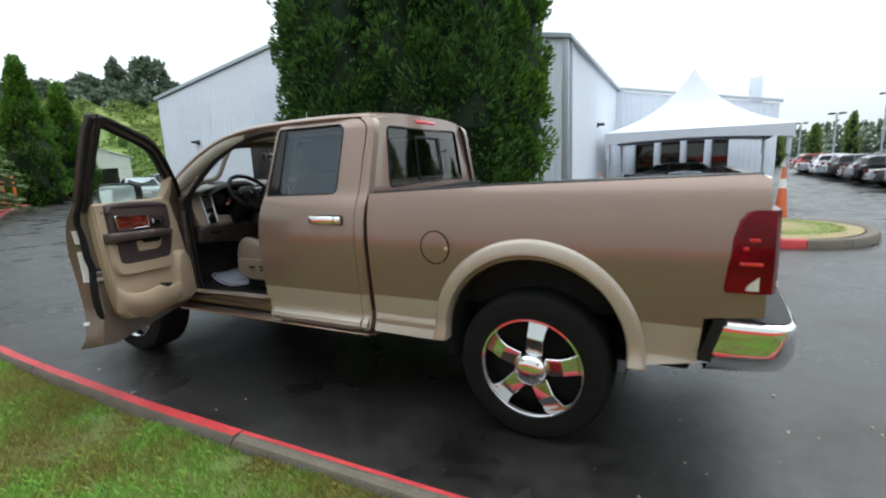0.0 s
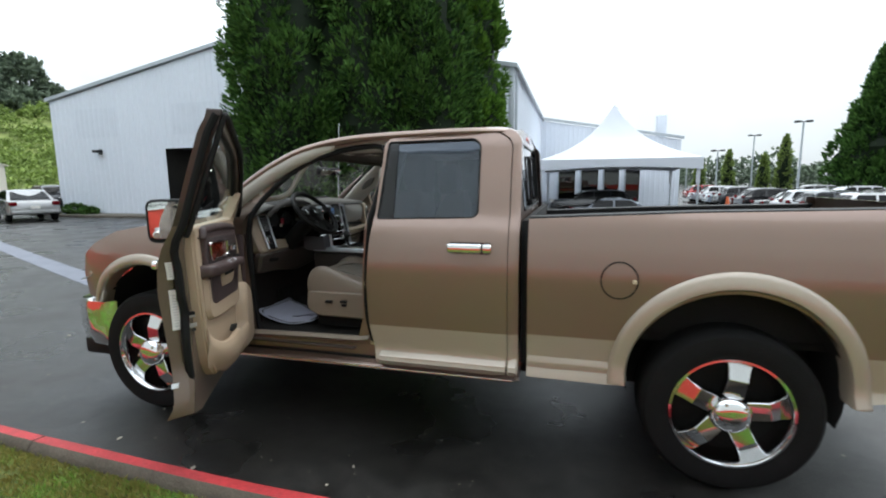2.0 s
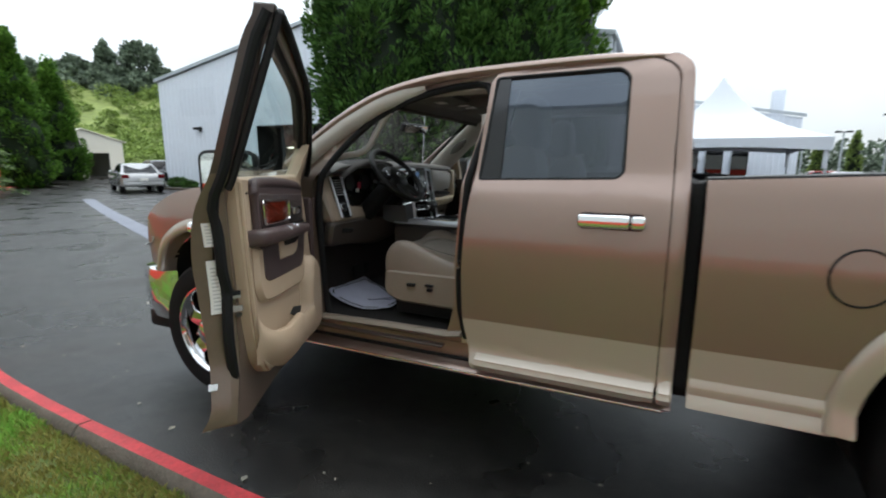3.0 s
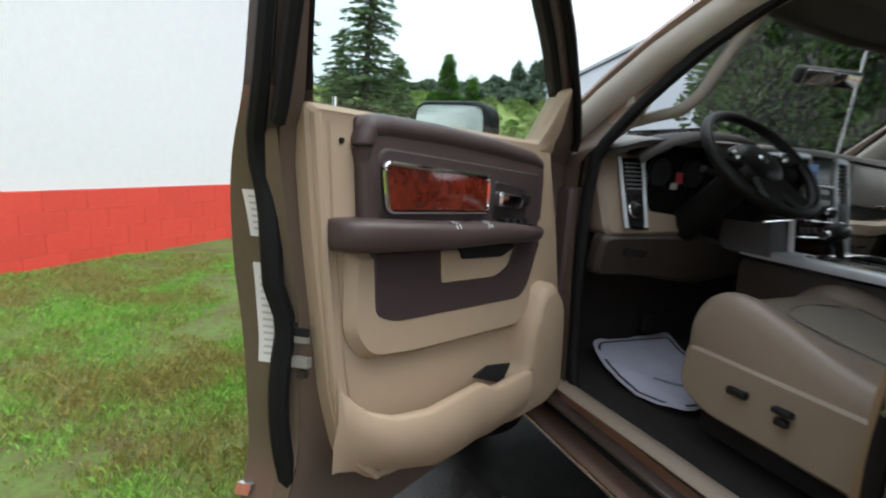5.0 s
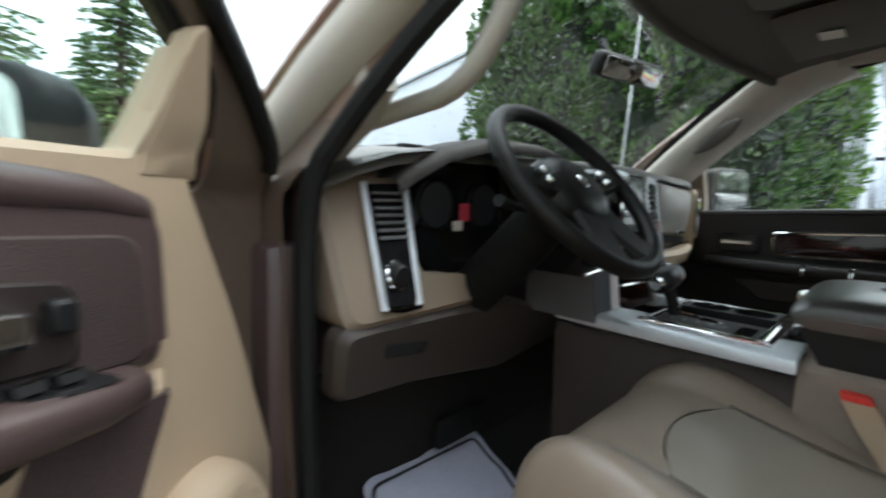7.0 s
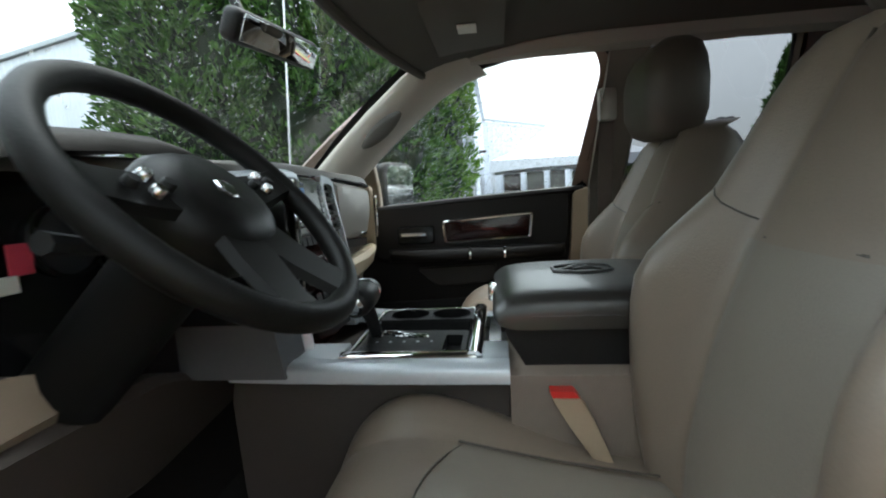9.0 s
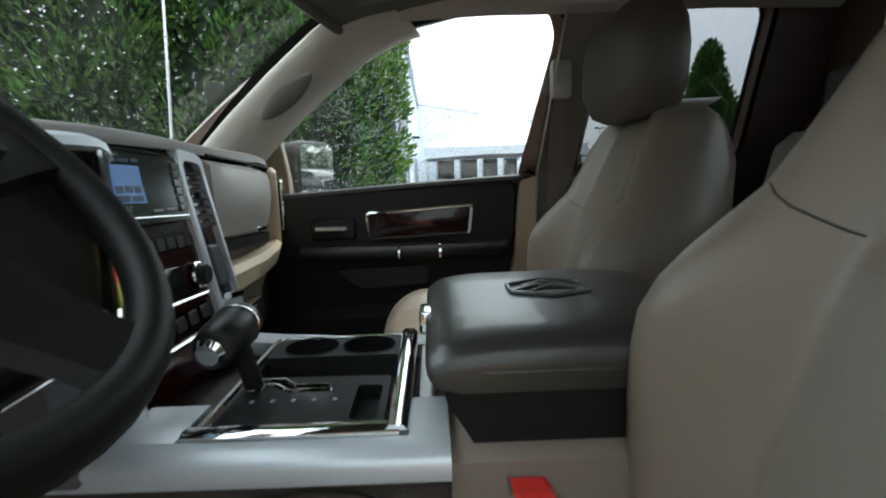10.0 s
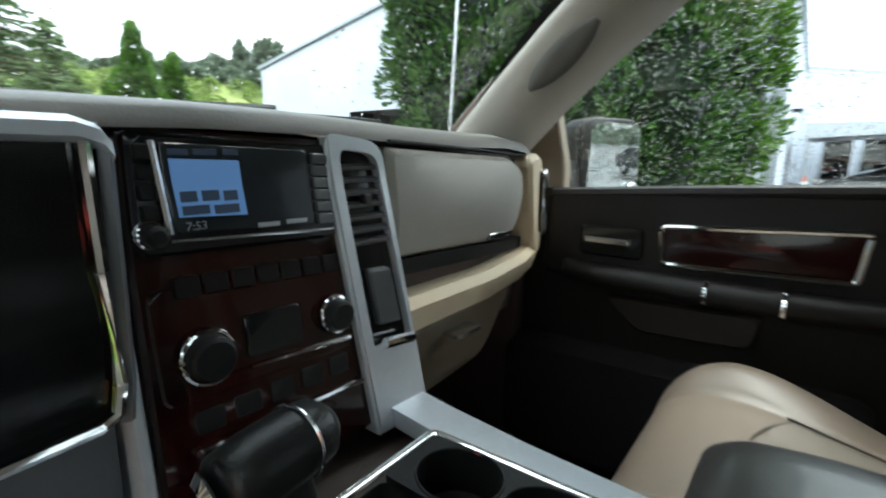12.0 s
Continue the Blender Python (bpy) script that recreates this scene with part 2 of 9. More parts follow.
def tube(points, r, n=10, bm=None, closed=False, flat=1.0, up=(0, 0, 1)):
    """A bar of round or flattened section along a line of points; r may be a list."""
    bm = bm or bmesh.new()
    pts = [Vector(p) for p in points]
    rs = r if isinstance(r, (list, tuple)) else [r] * len(pts)
    loops = []
    for i, p in enumerate(pts):
        a = pts[i - 1] if (i or closed) else p
        b = pts[(i + 1) % len(pts)] if (i + 1 < len(pts) or closed) else p
        d = (b - a).normalized()
        s = d.cross(Vector(up))
        s = s.normalized() if s.length > 1e-4 else d.orthogonal().normalized()
        u = s.cross(d).normalized()
        loops.append([bm.verts.new(p + rs[i] * (math.cos(t) * s + flat * math.sin(t) * u)) for t in (2 * math.pi * k / n for k in range(n))])
    pairs = list(zip(loops, loops[1:])) + ([(loops[-1], loops[0])] if closed else [])
    for a, b in pairs:
        for k in range(n):
            bm.faces.new((a[k], a[(k + 1) % n], b[(k + 1) % n], b[k]))
    if not closed:
        bm.faces.new(loops[0][::-1])
        bm.faces.new(loops[-1])
    bmesh.ops.recalc_face_normals(bm, faces=bm.faces)
    return bm


def loft(sections, closed=True, caps=True, bm=None):
    """A skin over sections of equally many points."""
    bm = bm or bmesh.new()
    loops = [[bm.verts.new(p) for p in s] for s in sections]
    n = len(loops[0])
    for a, b in zip(loops, loops[1:]):
        for k in range(n if closed else n - 1):
            bm.faces.new((a[k], a[(k + 1) % n], b[(k + 1) % n], b[k]))
    if caps and closed:
        bm.faces.new(loops[0][::-1])
        bm.faces.new(loops[-1])
    bmesh.ops.recalc_face_normals(bm, faces=bm.faces)
    return bm


def rnd(poly, r, n=4):
    """A polygon with its corners rounded; r: one radius or one a corner."""
    out = []
    for i, p in enumerate(poly):
        p = Vector(p)
        a, b = Vector(poly[i - 1]) - p, Vector(poly[(i + 1) % len(poly)]) - p
        rr = r[i] if isinstance(r, (list, tuple)) else r
        rr = min(rr, a.length * 0.45, b.length * 0.45)
        if rr < 1e-4:
            out.append(tuple(p))
            continue
        p0, p1 = p + a.normalized() * rr, p + b.normalized() * rr
        for k in range(n + 1):
            t = k / n
            out.append(tuple((1 - t) ** 2 * p0 + 2 * t * (1 - t) * p + t * t * p1))
    return out


def arc(cx, cz, r, a0, a1, n=16, ratio=1.0):
    return [(cx + r * math.cos(radians(a0 + (a1 - a0) * k / n)), cz + ratio * r * math.sin(radians(a0 + (a1 - a0) * k / n))) for k in range(n + 1)]


def sheet(outline, place, holes=(), du=0.08, dv=0.05, depth=0.02, cuts=(), lip=0.003, split=None):
    """A panel: a flat outline (u, v) with holes, cut into a grid and laid on the surface place(u, v, d), d metres below the skin.
    Its rim is turned inwards. split: faces for which split(u, v) holds take the second material."""
    bm = bmesh.new()
    for loop in (outline, *holes):
        vs = [bm.verts.new((u, v, 0)) for u, v in loop]
        for a, b in zip(vs, vs[1:] + vs[:1]):
            bm.edges.new((a, b))
    bmesh.ops.triangle_fill(bm, edges=bm.edges[:], use_beauty=True, use_dissolve=False)
    us, vs = [u for u, _ in outline], [v for _, v in outline]
    for lo, hi, step, axis in ((min(us), max(us), du, 0), (min(vs), max(vs), dv, 1)):
        at = [lo + (hi - lo) * k / max(1, round((hi - lo) / step)) for k in range(1, max(1, round((hi - lo) / step)))]
        for c in at + [c for ax, c in cuts if ax == axis]:
            co, no = [0, 0, 0], [0, 0, 0]
            co[axis], no[axis] = c, 1
            bmesh.ops.bisect_plane(bm, geom=bm.verts[:] + bm.edges[:] + bm.faces[:], dist=1e-5, plane_co=co, plane_no=no)
    bmesh.ops.remove_doubles(bm, verts=bm.verts[:], dist=1e-5)
    if split:
        for f in bm.faces:
            c = f.calc_center_median()
            f.material_index = 1 if split(c.x, c.y) else 0
    if depth:
        layer = bm.verts.layers.float.new("d")
        for d in ((lip, depth) if lip else (depth,)):
            rim = [e for e in bm.edges if len(e.link_faces) == 1]
            made = bmesh.ops.extrude_edge_only(bm, edges=rim)["geom"]
            for g in made:
                if isinstance(g, bmesh.types.BMVert):
                    g[layer] = d
            for g in made:
                if isinstance(g, bmesh.types.BMFace):
                    for e in g.edges:
                        for f in e.link_faces:
                            if f is not g:
                                g.material_index = f.material_index
        for v in bm.verts:
            v.co = place(v.co.x, v.co.y, v[layer])
    else:
        for v in bm.verts:
            v.co = place(v.co.x, v.co.y, 0.0)
    bmesh.ops.recalc_face_normals(bm, faces=bm.faces)
    return bm


def flip(bm):
    bmesh.ops.reverse_faces(bm, faces=bm.faces[:])
    return bm


def curve_fn(points):
    """A smooth function through (x, value) points."""
    xs, ys = zip(*sorted(points))
    fine = np.linspace(xs[0], xs[-1], 200)
    vals = np.interp(fine, xs, ys)
    k = np.ones(9) / 9
    pad = np.pad(vals, 4, mode="edge")
    sm = np.convolve(pad, k, "valid")
    return lambda x: float(np.interp(x, fine, sm))


def soup(name, verts, faces, material, parent=None):
    me = bpy.data.meshes.new(name)
    me.from_pydata(verts, [], faces)
    return link_mesh(name, me, material, parent)


def soften(line):
    """The same open line with its corners cut."""
    out = [line[0]]
    for a, b in zip(line, line[1:]):
        out += [a.lerp(b, 0.25), a.lerp(b, 0.75)]
    return out + [line[-1]]


# ---- ground, kerbs, lawn ----
ease = lambda t: (lambda c: c * c * (3 - 2 * c))(max(0.0, min(1.0, t)))


def ground_z(x, y):
    """The yard is level; the parking lot beyond the island lies lower."""
    return -0.65 * ease((x + 2.2) / 3.4) * ease((y - 9.2) / 7.0)


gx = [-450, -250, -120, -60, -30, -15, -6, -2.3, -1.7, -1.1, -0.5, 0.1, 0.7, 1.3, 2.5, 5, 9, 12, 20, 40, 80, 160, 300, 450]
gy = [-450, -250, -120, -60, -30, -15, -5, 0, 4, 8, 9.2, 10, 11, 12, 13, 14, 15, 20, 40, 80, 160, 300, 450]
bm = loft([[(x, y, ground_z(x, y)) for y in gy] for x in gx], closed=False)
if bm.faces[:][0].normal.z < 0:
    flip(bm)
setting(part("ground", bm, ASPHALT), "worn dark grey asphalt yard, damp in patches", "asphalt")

KERB = [(16.0, -1.65), (10.0, -1.65), (6.0, -1.65), (3.0, -1.65), (0.6, -1.655), (-1.76, -1.65), (-2.9, -1.617), (-4.1, -1.55), (-4.95, -1.46), (-5.7, -1.28), (-6.7, -1.04), (-8.2, -0.64), (-10.3, 0.0), (-13.9, 1.36), (-18.3, 3.2), (-23.6, 5.7), (-29.0, 8.2), (-32.0, 10.1), (-33.7, 12.8), (-34.0, 16.5)]


def offset_line(line, d):
    out = []
    for i, p in enumerate(line):
        a, b = Vector(line[max(i - 1, 0)]), Vector(line[min(i + 1, len(line) - 1)])
        t = (b - a).normalized()
        out.append(Vector(p) + d * Vector((-t.y, t.x)))
    return out


def densify(line, step):
    pts = [Vector(p) for p in line]
    out = []
    for i in range(len(pts) - 1):
        p0, p1, p2, p3 = pts[max(i - 1, 0)], pts[i], pts[i + 1], pts[min(i + 2, len(pts) - 1)]
        n = max(1, int((p2 - p1).length / step))
        for k in range(n):
            t = k / n
            out.append(0.5 * (2 * p1 + (p2 - p0) * t + (2 * p0 - 5 * p1 + 4 * p2 - p3) * t * t + (3 * p1 - p0 - 3 * p2 + p3) * t ** 3))
    return out + [pts[-1]]


kerb_line = densify(KERB, 0.35)
kerb = new("kerb")
setting(kerb, "low concrete kerb with worn red paint along the asphalt", "kerb")


def kerb_stone(line, parent, width=0.125, high=0.13, red=0.078, bare=()):
    """One length of kerb: red on the road face and the front of its top, bare concrete behind."""
    prof = [(0.0, -0.03), (0.006, high - 0.03), (0.03, high), (red, high + 0.002), (red + 0.006, high - 0.004), (width - 0.02, high - 0.012), (width, high - 0.04), (width, -0.03)]
    bm = bmesh.new()
    loops = []
    for k, (d, z) in enumerate(prof):
        off = offset_line([tuple(p) for p in line], d)
        loops.append([bm.verts.new((p.x + 0.004 * noise.noise((p.x * 4, p.y * 4, k)), p.y + 0.006 * noise.noise((p.x * 3, p.y * 3, k + 9)), z + 0.004 * noise.noise((p.x * 5, p.y * 5, k + 3)))) for p in off])
    for k, (a, b) in enumerate(zip(loops, loops[1:])):
        for i in range(len(a) - 1):
            f = bm.faces.new((a[i], a[i + 1], b[i + 1], b[i]))
            f.material_index = 1 if k >= 3 or (k == 0 and (i * 5) % 7 < 5) or i in bare or (k == 1 and (i * 7 + len(line)) % 11 == 0) else 0
    bm.faces.new([l[0] for l in loops]).material_index = 1
    bm.faces.new([l[-1] for l in loops][::-1]).material_index = 1
    bmesh.ops.recalc_face_normals(bm, faces=bm.faces)
    return part("kerb_stone", bm, [KERBRED, CONCRETE], parent)


joints = [0, 17, 31, 40, 47, 53, 60, 67, 74, 82, 92, 104, 118, 134]
joints = [j for j in joints if j < len(kerb_line)] + [len(kerb_line) - 1]
for a, b in zip(joints, joints[1:]):
    seg = [Vector(p) for p in kerb_line[a:b + 1]]
    if b - a >= 1:
        seg[-1] = seg[-1] + (seg[-2] - seg[-1]).normalized() * 0.012
        kerb_stone(seg, kerb, red=0.078 + 0.018 * math.sin(3.1 * a), bare=(0, 1) if a % 3 == 0 else (len(seg) - 2,) if a % 4 == 1 else ())

back = [tuple(p) for p in offset_line([tuple(p) for p in kerb_line[::3]], 0.10)]


def lawn_z(x, y):
    return 0.068 + 0.022 * noise.noise((x * 0.8, y * 0.8, 0)) + 0.012 * noise.noise((x * 4, y * 4, 2))


lawn_poly = back + [(-48.0, 18.0), (-48.0, -14.0), (16.0, -14.0)]
bm = sheet(lawn_poly, lambda u, v, d: Vector((u, v, lawn_z(u, v) - d)), du=0.6, dv=0.6, depth=0, cuts=[(0, -4 + 0.3 * k) for k in range(14)] + [(1, -4.5 + 0.3 * k) for k in range(10)])
setting(part("lawn", bm, SOIL), "mossy lawn with thin yellowing patches", "lawn")


def kerb_y(x):
    xs, ys = zip(*sorted(KERB))
    return float(np.interp(x, xs, ys))


rng = np.random.default_rng(5)


def grass_patch(count, x0, x1, y0, tall, parent=None):
    xs = rng.uniform(x0, x1, count)
    vs, fs = [], []
    for x in xs:
        top = kerb_y(x) - 0.125
        y = top - (top - y0) * rng.random() ** 1.35
        dens = noise.noise((x * 1.3, y * 1.3, 7)) + 0.5 * noise.noise((x * 5, y * 5, 3))
        if dens < -0.55 + 0.3 * rng.random():
            continue
        z = lawn_z(x, y)
        h = tall * (0.35 + 0.8 * rng.random()) * (0.8 + 0.5 * max(-0.6, dens))
        a, w = rng.uniform(0, 6.28), 0.0024 + 0.003 * rng.random()
        lean = h * rng.uniform(0.2, 1.0)
        b = rng.uniform(0, 6.28)
        i = len(vs)
        vs += [(x - w * math.cos(a), y - w * math.sin(a), z - 0.01), (x + w * math.cos(a), y + w * math.sin(a), z - 0.01), (x + 0.4 * lean * math.cos(b) + w * math.cos(a), y + 0.4 * lean * math.sin(b), z + 0.65 * h), (x + lean * math.cos(b), y + lean * math.sin(b), z + h)]
        fs += [(i, i + 1, i + 2), (i, i + 2, i + 3)]
    return vs, fs


v1, f1 = grass_patch(240000, -7.6, 2.6, -5.4, 0.042)
tagged(soup("grass", v1, f1, GRASS), "short mossy grass, green with straw-coloured tufts", "grass", kind="stuff")

# ---- the red and white block building beside the lawn ----
annex = thing("block_building", "white painted block building with a red band at its foot", "building")
CORNERS = [(16.0, -5.6), (-4.85, -5.6), (-9.95, -0.85), (-14.5, -5.6), (-14.5, -13.0), (16.0, -13.0)]
for i, (a, b) in enumerate(zip(CORNERS, CORNERS[1:] + CORNERS[:1])):
    a, b = Vector(a), Vector(b)
    d = (b - a).normalized()
    nrm = Vector((d.y, -d.x))
    bm = bmesh.new()
    q = [a, b, b - nrm * 0.2, a - nrm * 0.2]
    lo = [bm.verts.new((*v, 0.80)) for v in q]
    hi = [bm.verts.new((*v, 6.55)) for v in q]
    bm.faces.new(lo[::-1])
    bm.faces.new(hi)
    for k in range(4):
        bm.faces.new((lo[k], lo[(k + 1) % 4], hi[(k + 1) % 4], hi[k]))
    bmesh.ops.recalc_face_normals(bm, faces=bm.faces)
    part("wall", bm, WHITEWALL, annex)
    bm = bmesh.new()
    q = [a - nrm * 0.02, b - nrm * 0.02, b - nrm * 0.2, a - nrm * 0.2]
    lo = [bm.verts.new((*v, -0.05)) for v in q]
    hi = [bm.verts.new((*v, 0.796)) for v in q]
    bm.faces.new(lo[::-1])
    bm.faces.new(hi)
    for k in range(4):
        bm.faces.new((lo[k], lo[(k + 1) % 4], hi[(k + 1) % 4], hi[k]))
    bmesh.ops.recalc_face_normals(bm, faces=bm.faces)
    part("wall_base", bm, REDWALL, annex)
bm = bmesh.new()
bm.faces.new([bm.verts.new((x, y, 6.555)) for x, y in CORNERS])
ext = bmesh.ops.extrude_face_region(bm, geom=bm.faces[:])["geom"]
for v in ext:
    if isinstance(v, bmesh.types.BMVert):
        v.co.z = 6.70
bmesh.ops.recalc_face_normals(bm, faces=bm.faces)
part("roof", bm, TRIMGREY, annex, "grey metal roof edge")

# ---- the large white steel building ----
hall = thing("steel_hall", "large white steel-clad hall with a low gable behind tall hedging trees", "building")


def ribbed(p0, p1, tops, z0=0.0, pitch=0.31, deep=0.025, holes=()):
    """Upright steel siding from p0 to p1; tops: (fraction, height) along it; holes: (f0, f1, top) openings."""
    p0, p1 = Vector(p0), Vector(p1)
    d = p1 - p0
    nrm = Vector((d.y, -d.x)).normalized()
    fr, hs = zip(*tops)
    n = int(d.length / pitch)
    fs = sorted({round(min(1, max(0, (k + o) / n)), 5) for k in range(n + 1) for o in (0, 0.12, 0.2, 0.32)} | set(fr) | {f for h in holes for f in h[:2]})
    bm = bmesh.new()
    cols = []
    for f in fs:
        ph = (f * n) % 1.0
        out = deep if 0.1 < ph < 0.22 else 0.0
        p = p0 + d * f + nrm * out
        low = z0
        cols.append((f, bm.verts.new((p.x, p.y, low)), bm.verts.new((p.x, p.y, float(np.interp(f, fr, hs)))), p))
    for (fa, a0, a1, pa), (fb, b0, b1, pb) in zip(cols, cols[1:]):
        mid = 0.5 * (fa + fb)
        cut = [h for h in holes if h[0] < mid < h[1]]
        if cut:
            t = cut[0][2]
            va, vb = bm.verts.new((pa.x, pa.y, t)), bm.verts.new((pb.x, pb.y, t))
            bm.faces.new((va, vb, b1, a1))
        else:
            bm.faces.new((a0, b0, b1, a1))
    bmesh.ops.remove_doubles(bm, verts=bm.verts[:], dist=1e-4)
    return bm


EAVE, PEAK = 5.75, 7.88
L0, R0, PX = -26.84, -3.1, -14.97
front = [(0, EAVE), ((PX - L0) / (R0 - L0), PEAK), (1, EAVE)]
f_of = lambda x: (x - L0) / (R0 - L0)
part("front_wall", ribbed((L0, 15.24), (R0, 15.24), front, holes=[(f_of(-19.75), f_of(-14.9), 3.25)]), SIDING, hall, sharp=15)
part("side_wall", ribbed((R0, 15.24), (R0, 31.35), [(0, EAVE), (1, EAVE)]), SIDING, hall, sharp=15)
part("side_wall", ribbed((L0, 48.0), (L0, 15.24), [(0, EAVE), (1, EAVE)], pitch=0.6), SIDING, hall, sharp=15)
part("wing_wall", ribbed((R0, 31.35), (6.0, 31.35), [(0, 5.72), (1, 4.12)], z0=-0.7, holes=[(0.14, 0.265, 2.5), (0.31, 0.435, 2.5), (0.475, 0.585, 2.5), (0.63, 0.73, 2.5)]), SIDING, hall, sharp=15)
bm = bmesh.new()
for x0, z0, x1, z1 in ((L0 - 0.15, EAVE, PX, PEAK), (PX, PEAK, R0 + 0.15, EAVE)):
    v = [bm.verts.new(p) for p in ((x0, 15.1, z0 + 0.03), (x1, 15.1, z1 + 0.03), (x1, 48, z1 + 0.03), (x0, 48, z0 + 0.03))]
    w = [bm.verts.new((p.co.x, p.co.y, p.co.z + 0.16)) for p in v]
    bm.faces.new(v[::-1]), bm.faces.new(w)
    for k in range(4):
        bm.faces.new((v[k], v[(k + 1) % 4], w[(k + 1) % 4], w[k]))
bmesh.ops.recalc_face_normals(bm, faces=bm.faces)
part("roof", bm, TRIMGREY, hall, "pale grey metal roof with a fascia")
part("corner_trim", box(R0 - 0.16, R0 + 0.05, 15.17, 15.4, 0, EAVE + 0.1, 0.01), TRIMGREY, hall, "grey corner flashing")
part("downpipe", box(R0 + 0.03, R0 + 0.13, 15.55, 15.66, 0.1, EAVE, 0.02), TRIMGREY, hall)
part("gutter", box(R0 + 0.02, R0 + 0.2, 15.3, 31.3, EAVE - 0.02, EAVE + 0.13, 0.02), TRIMGREY, hall)
part("side_wall", ribbed((6.0, 31.35), (6.0, 48.0), [(0, 4.12), (1, 4.12)], z0=-0.7, pitch=0.6), SIDING, hall, sharp=15)
part("wing_fascia", loft([[(-3.0, 31.28, 5.74), (-3.0, 31.2, 5.74), (-3.0, 31.2, 5.92), (-3.0, 31.28, 5.92)], [(6.15, 31.28, 4.14), (6.15, 31.2, 4.14), (6.15, 31.2, 4.32), (6.15, 31.28, 4.32)]]), TRIMGREY, hall)
part("vent_stack", box(4.6, 5.2, 32.2, 32.9, 3.5, 5.85, 0.02), SIDING, hall, "white roof vent stack")
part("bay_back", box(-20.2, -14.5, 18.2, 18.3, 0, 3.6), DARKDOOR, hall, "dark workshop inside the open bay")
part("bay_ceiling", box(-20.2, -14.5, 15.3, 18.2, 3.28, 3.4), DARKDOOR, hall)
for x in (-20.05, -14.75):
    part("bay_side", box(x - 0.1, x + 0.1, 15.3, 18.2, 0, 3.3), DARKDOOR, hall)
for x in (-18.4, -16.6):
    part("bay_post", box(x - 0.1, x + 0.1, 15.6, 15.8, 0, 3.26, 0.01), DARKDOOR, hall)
part("bay_light", box(-19.4, -18.6, 16.8, 16.9, 2.2, 2.26, 0.01), emit("strip_light", (1, 0.95, 0.8), 3), hall, "small strip light inside the bay")
part("bay_light", box(-17.9, -17.1, 17.2, 17.3, 2.1, 2.16, 0.01), emit("strip_light", (1, 0.95, 0.8), 3), hall, "small strip light inside the bay")
for k, (f0, f1) in enumerate(((0.10, 0.19), (0.22, 0.31), (0.34, 0.42), (0.45, 0.52))):
    xa, xb = R0 + 12.7 * f0, R0 + 12.7 * f1
    pane = part("window", box(xa, xb, 31.42, 31.5, 0.3, 2.5), glass("shop_glass", (0.05, 0.06, 0.06)), hall, "dark shop window")
    part("window_frame", box(xa - 0.06, xa + 0.02, 31.25, 31.45, 0.2, 2.6, 0.01), TRIMGREY, hall)
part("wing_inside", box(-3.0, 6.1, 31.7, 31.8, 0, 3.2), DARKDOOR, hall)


def wall_lamp(x, y, z, turn, parent):
    bm = box(-0.17, 0.17, -0.32, 0.0, -0.05, 0.07, 0.02)
    box(-0.09, 0.09, -0.02, 0.06, -0.14, 0.12, 0.01, bm=bm)
    bmesh.ops.transform(bm, matrix=pose(x, y, z, 0, 0, turn), verts=bm.verts)
    return part("wall_lamp", bm, BLACK, parent, "dark wall-pack lamp")


wall_lamp(-23.75, 15.2, 3.2, 0, hall)
wall_lamp(R0 + 0.04, 22.9, 3.1, 90, hall)
for x0, x1 in ((-25.2, -22.6), (-19.2, -16.6)):
    part("patched_panel", ribbed((x0, 15.225), (x1, 15.225), [(0, 5.3), (1, 5.3)], z0=3.9, pitch=0.16, deep=0.012), mat("weathered_siding_patch", (0.655, 0.69, 0.755), 0.55, 0, 0.08, 2.2, 18), hall, "slightly greyer weathered siding panel", sharp=15)
# kerbed bed along the hall front
bm = box(-25.5, -3.3, 13.9, 15.2, -0.02, 0.12, 0.02)
setting(part("pavement", bm, CONCRETE), "low concrete apron along the hall", "pavement")

# ---- small garage ----
garage = thing("garage", "small cream garage with a dark open doorway", "building")
CREAM = mat("cream_siding", (0.70, 0.66, 0.56), 0.7, 0, 0.05, 1, 12)
bm = sheet([(14.6, 0.3), (14.6, 3.02), (16.6, 3.60), (19.2, 2.86), (19.2, 0.3)], lambda u, v, d: Vector((-37 - d, u, v)), holes=[[(16.78, 0.31), (16.78, 2.05), (18.22, 2.09), (18.22, 0.31)]], du=0.5, dv=0.5, depth=0.15, lip=0)
part("front_wall", bm, CREAM, garage)
part("apron", loft([[(x, 12.0, z - 0.12), (x, 12.0, z), (x, 22.0, z), (x, 22.0, z - 0.12)] for x, z in ((-30.0, -0.02), (-31.5, 0.06), (-36.0, 0.45), (-44.3, 0.5))]), ASPHALT, garage, "sloped asphalt apron")
part("side_wall", box(-44, -37.15, 19.06, 19.2, 0.3, 2.84), CREAM, garage)
part("side_wall", box(-44, -37.15, 14.6, 14.74, 0.3, 3.0), CREAM, garage)
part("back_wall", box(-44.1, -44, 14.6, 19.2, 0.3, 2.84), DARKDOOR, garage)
bm = loft([[(x, 14.45, 3.0), (x, 16.6, 3.625), (x, 19.4, 2.83), (x, 19.4, 2.89), (x, 16.6, 3.69), (x, 14.45, 3.06)] for x in (-36.9, -44.2)])
part("roof", bm, CREAM, garage)

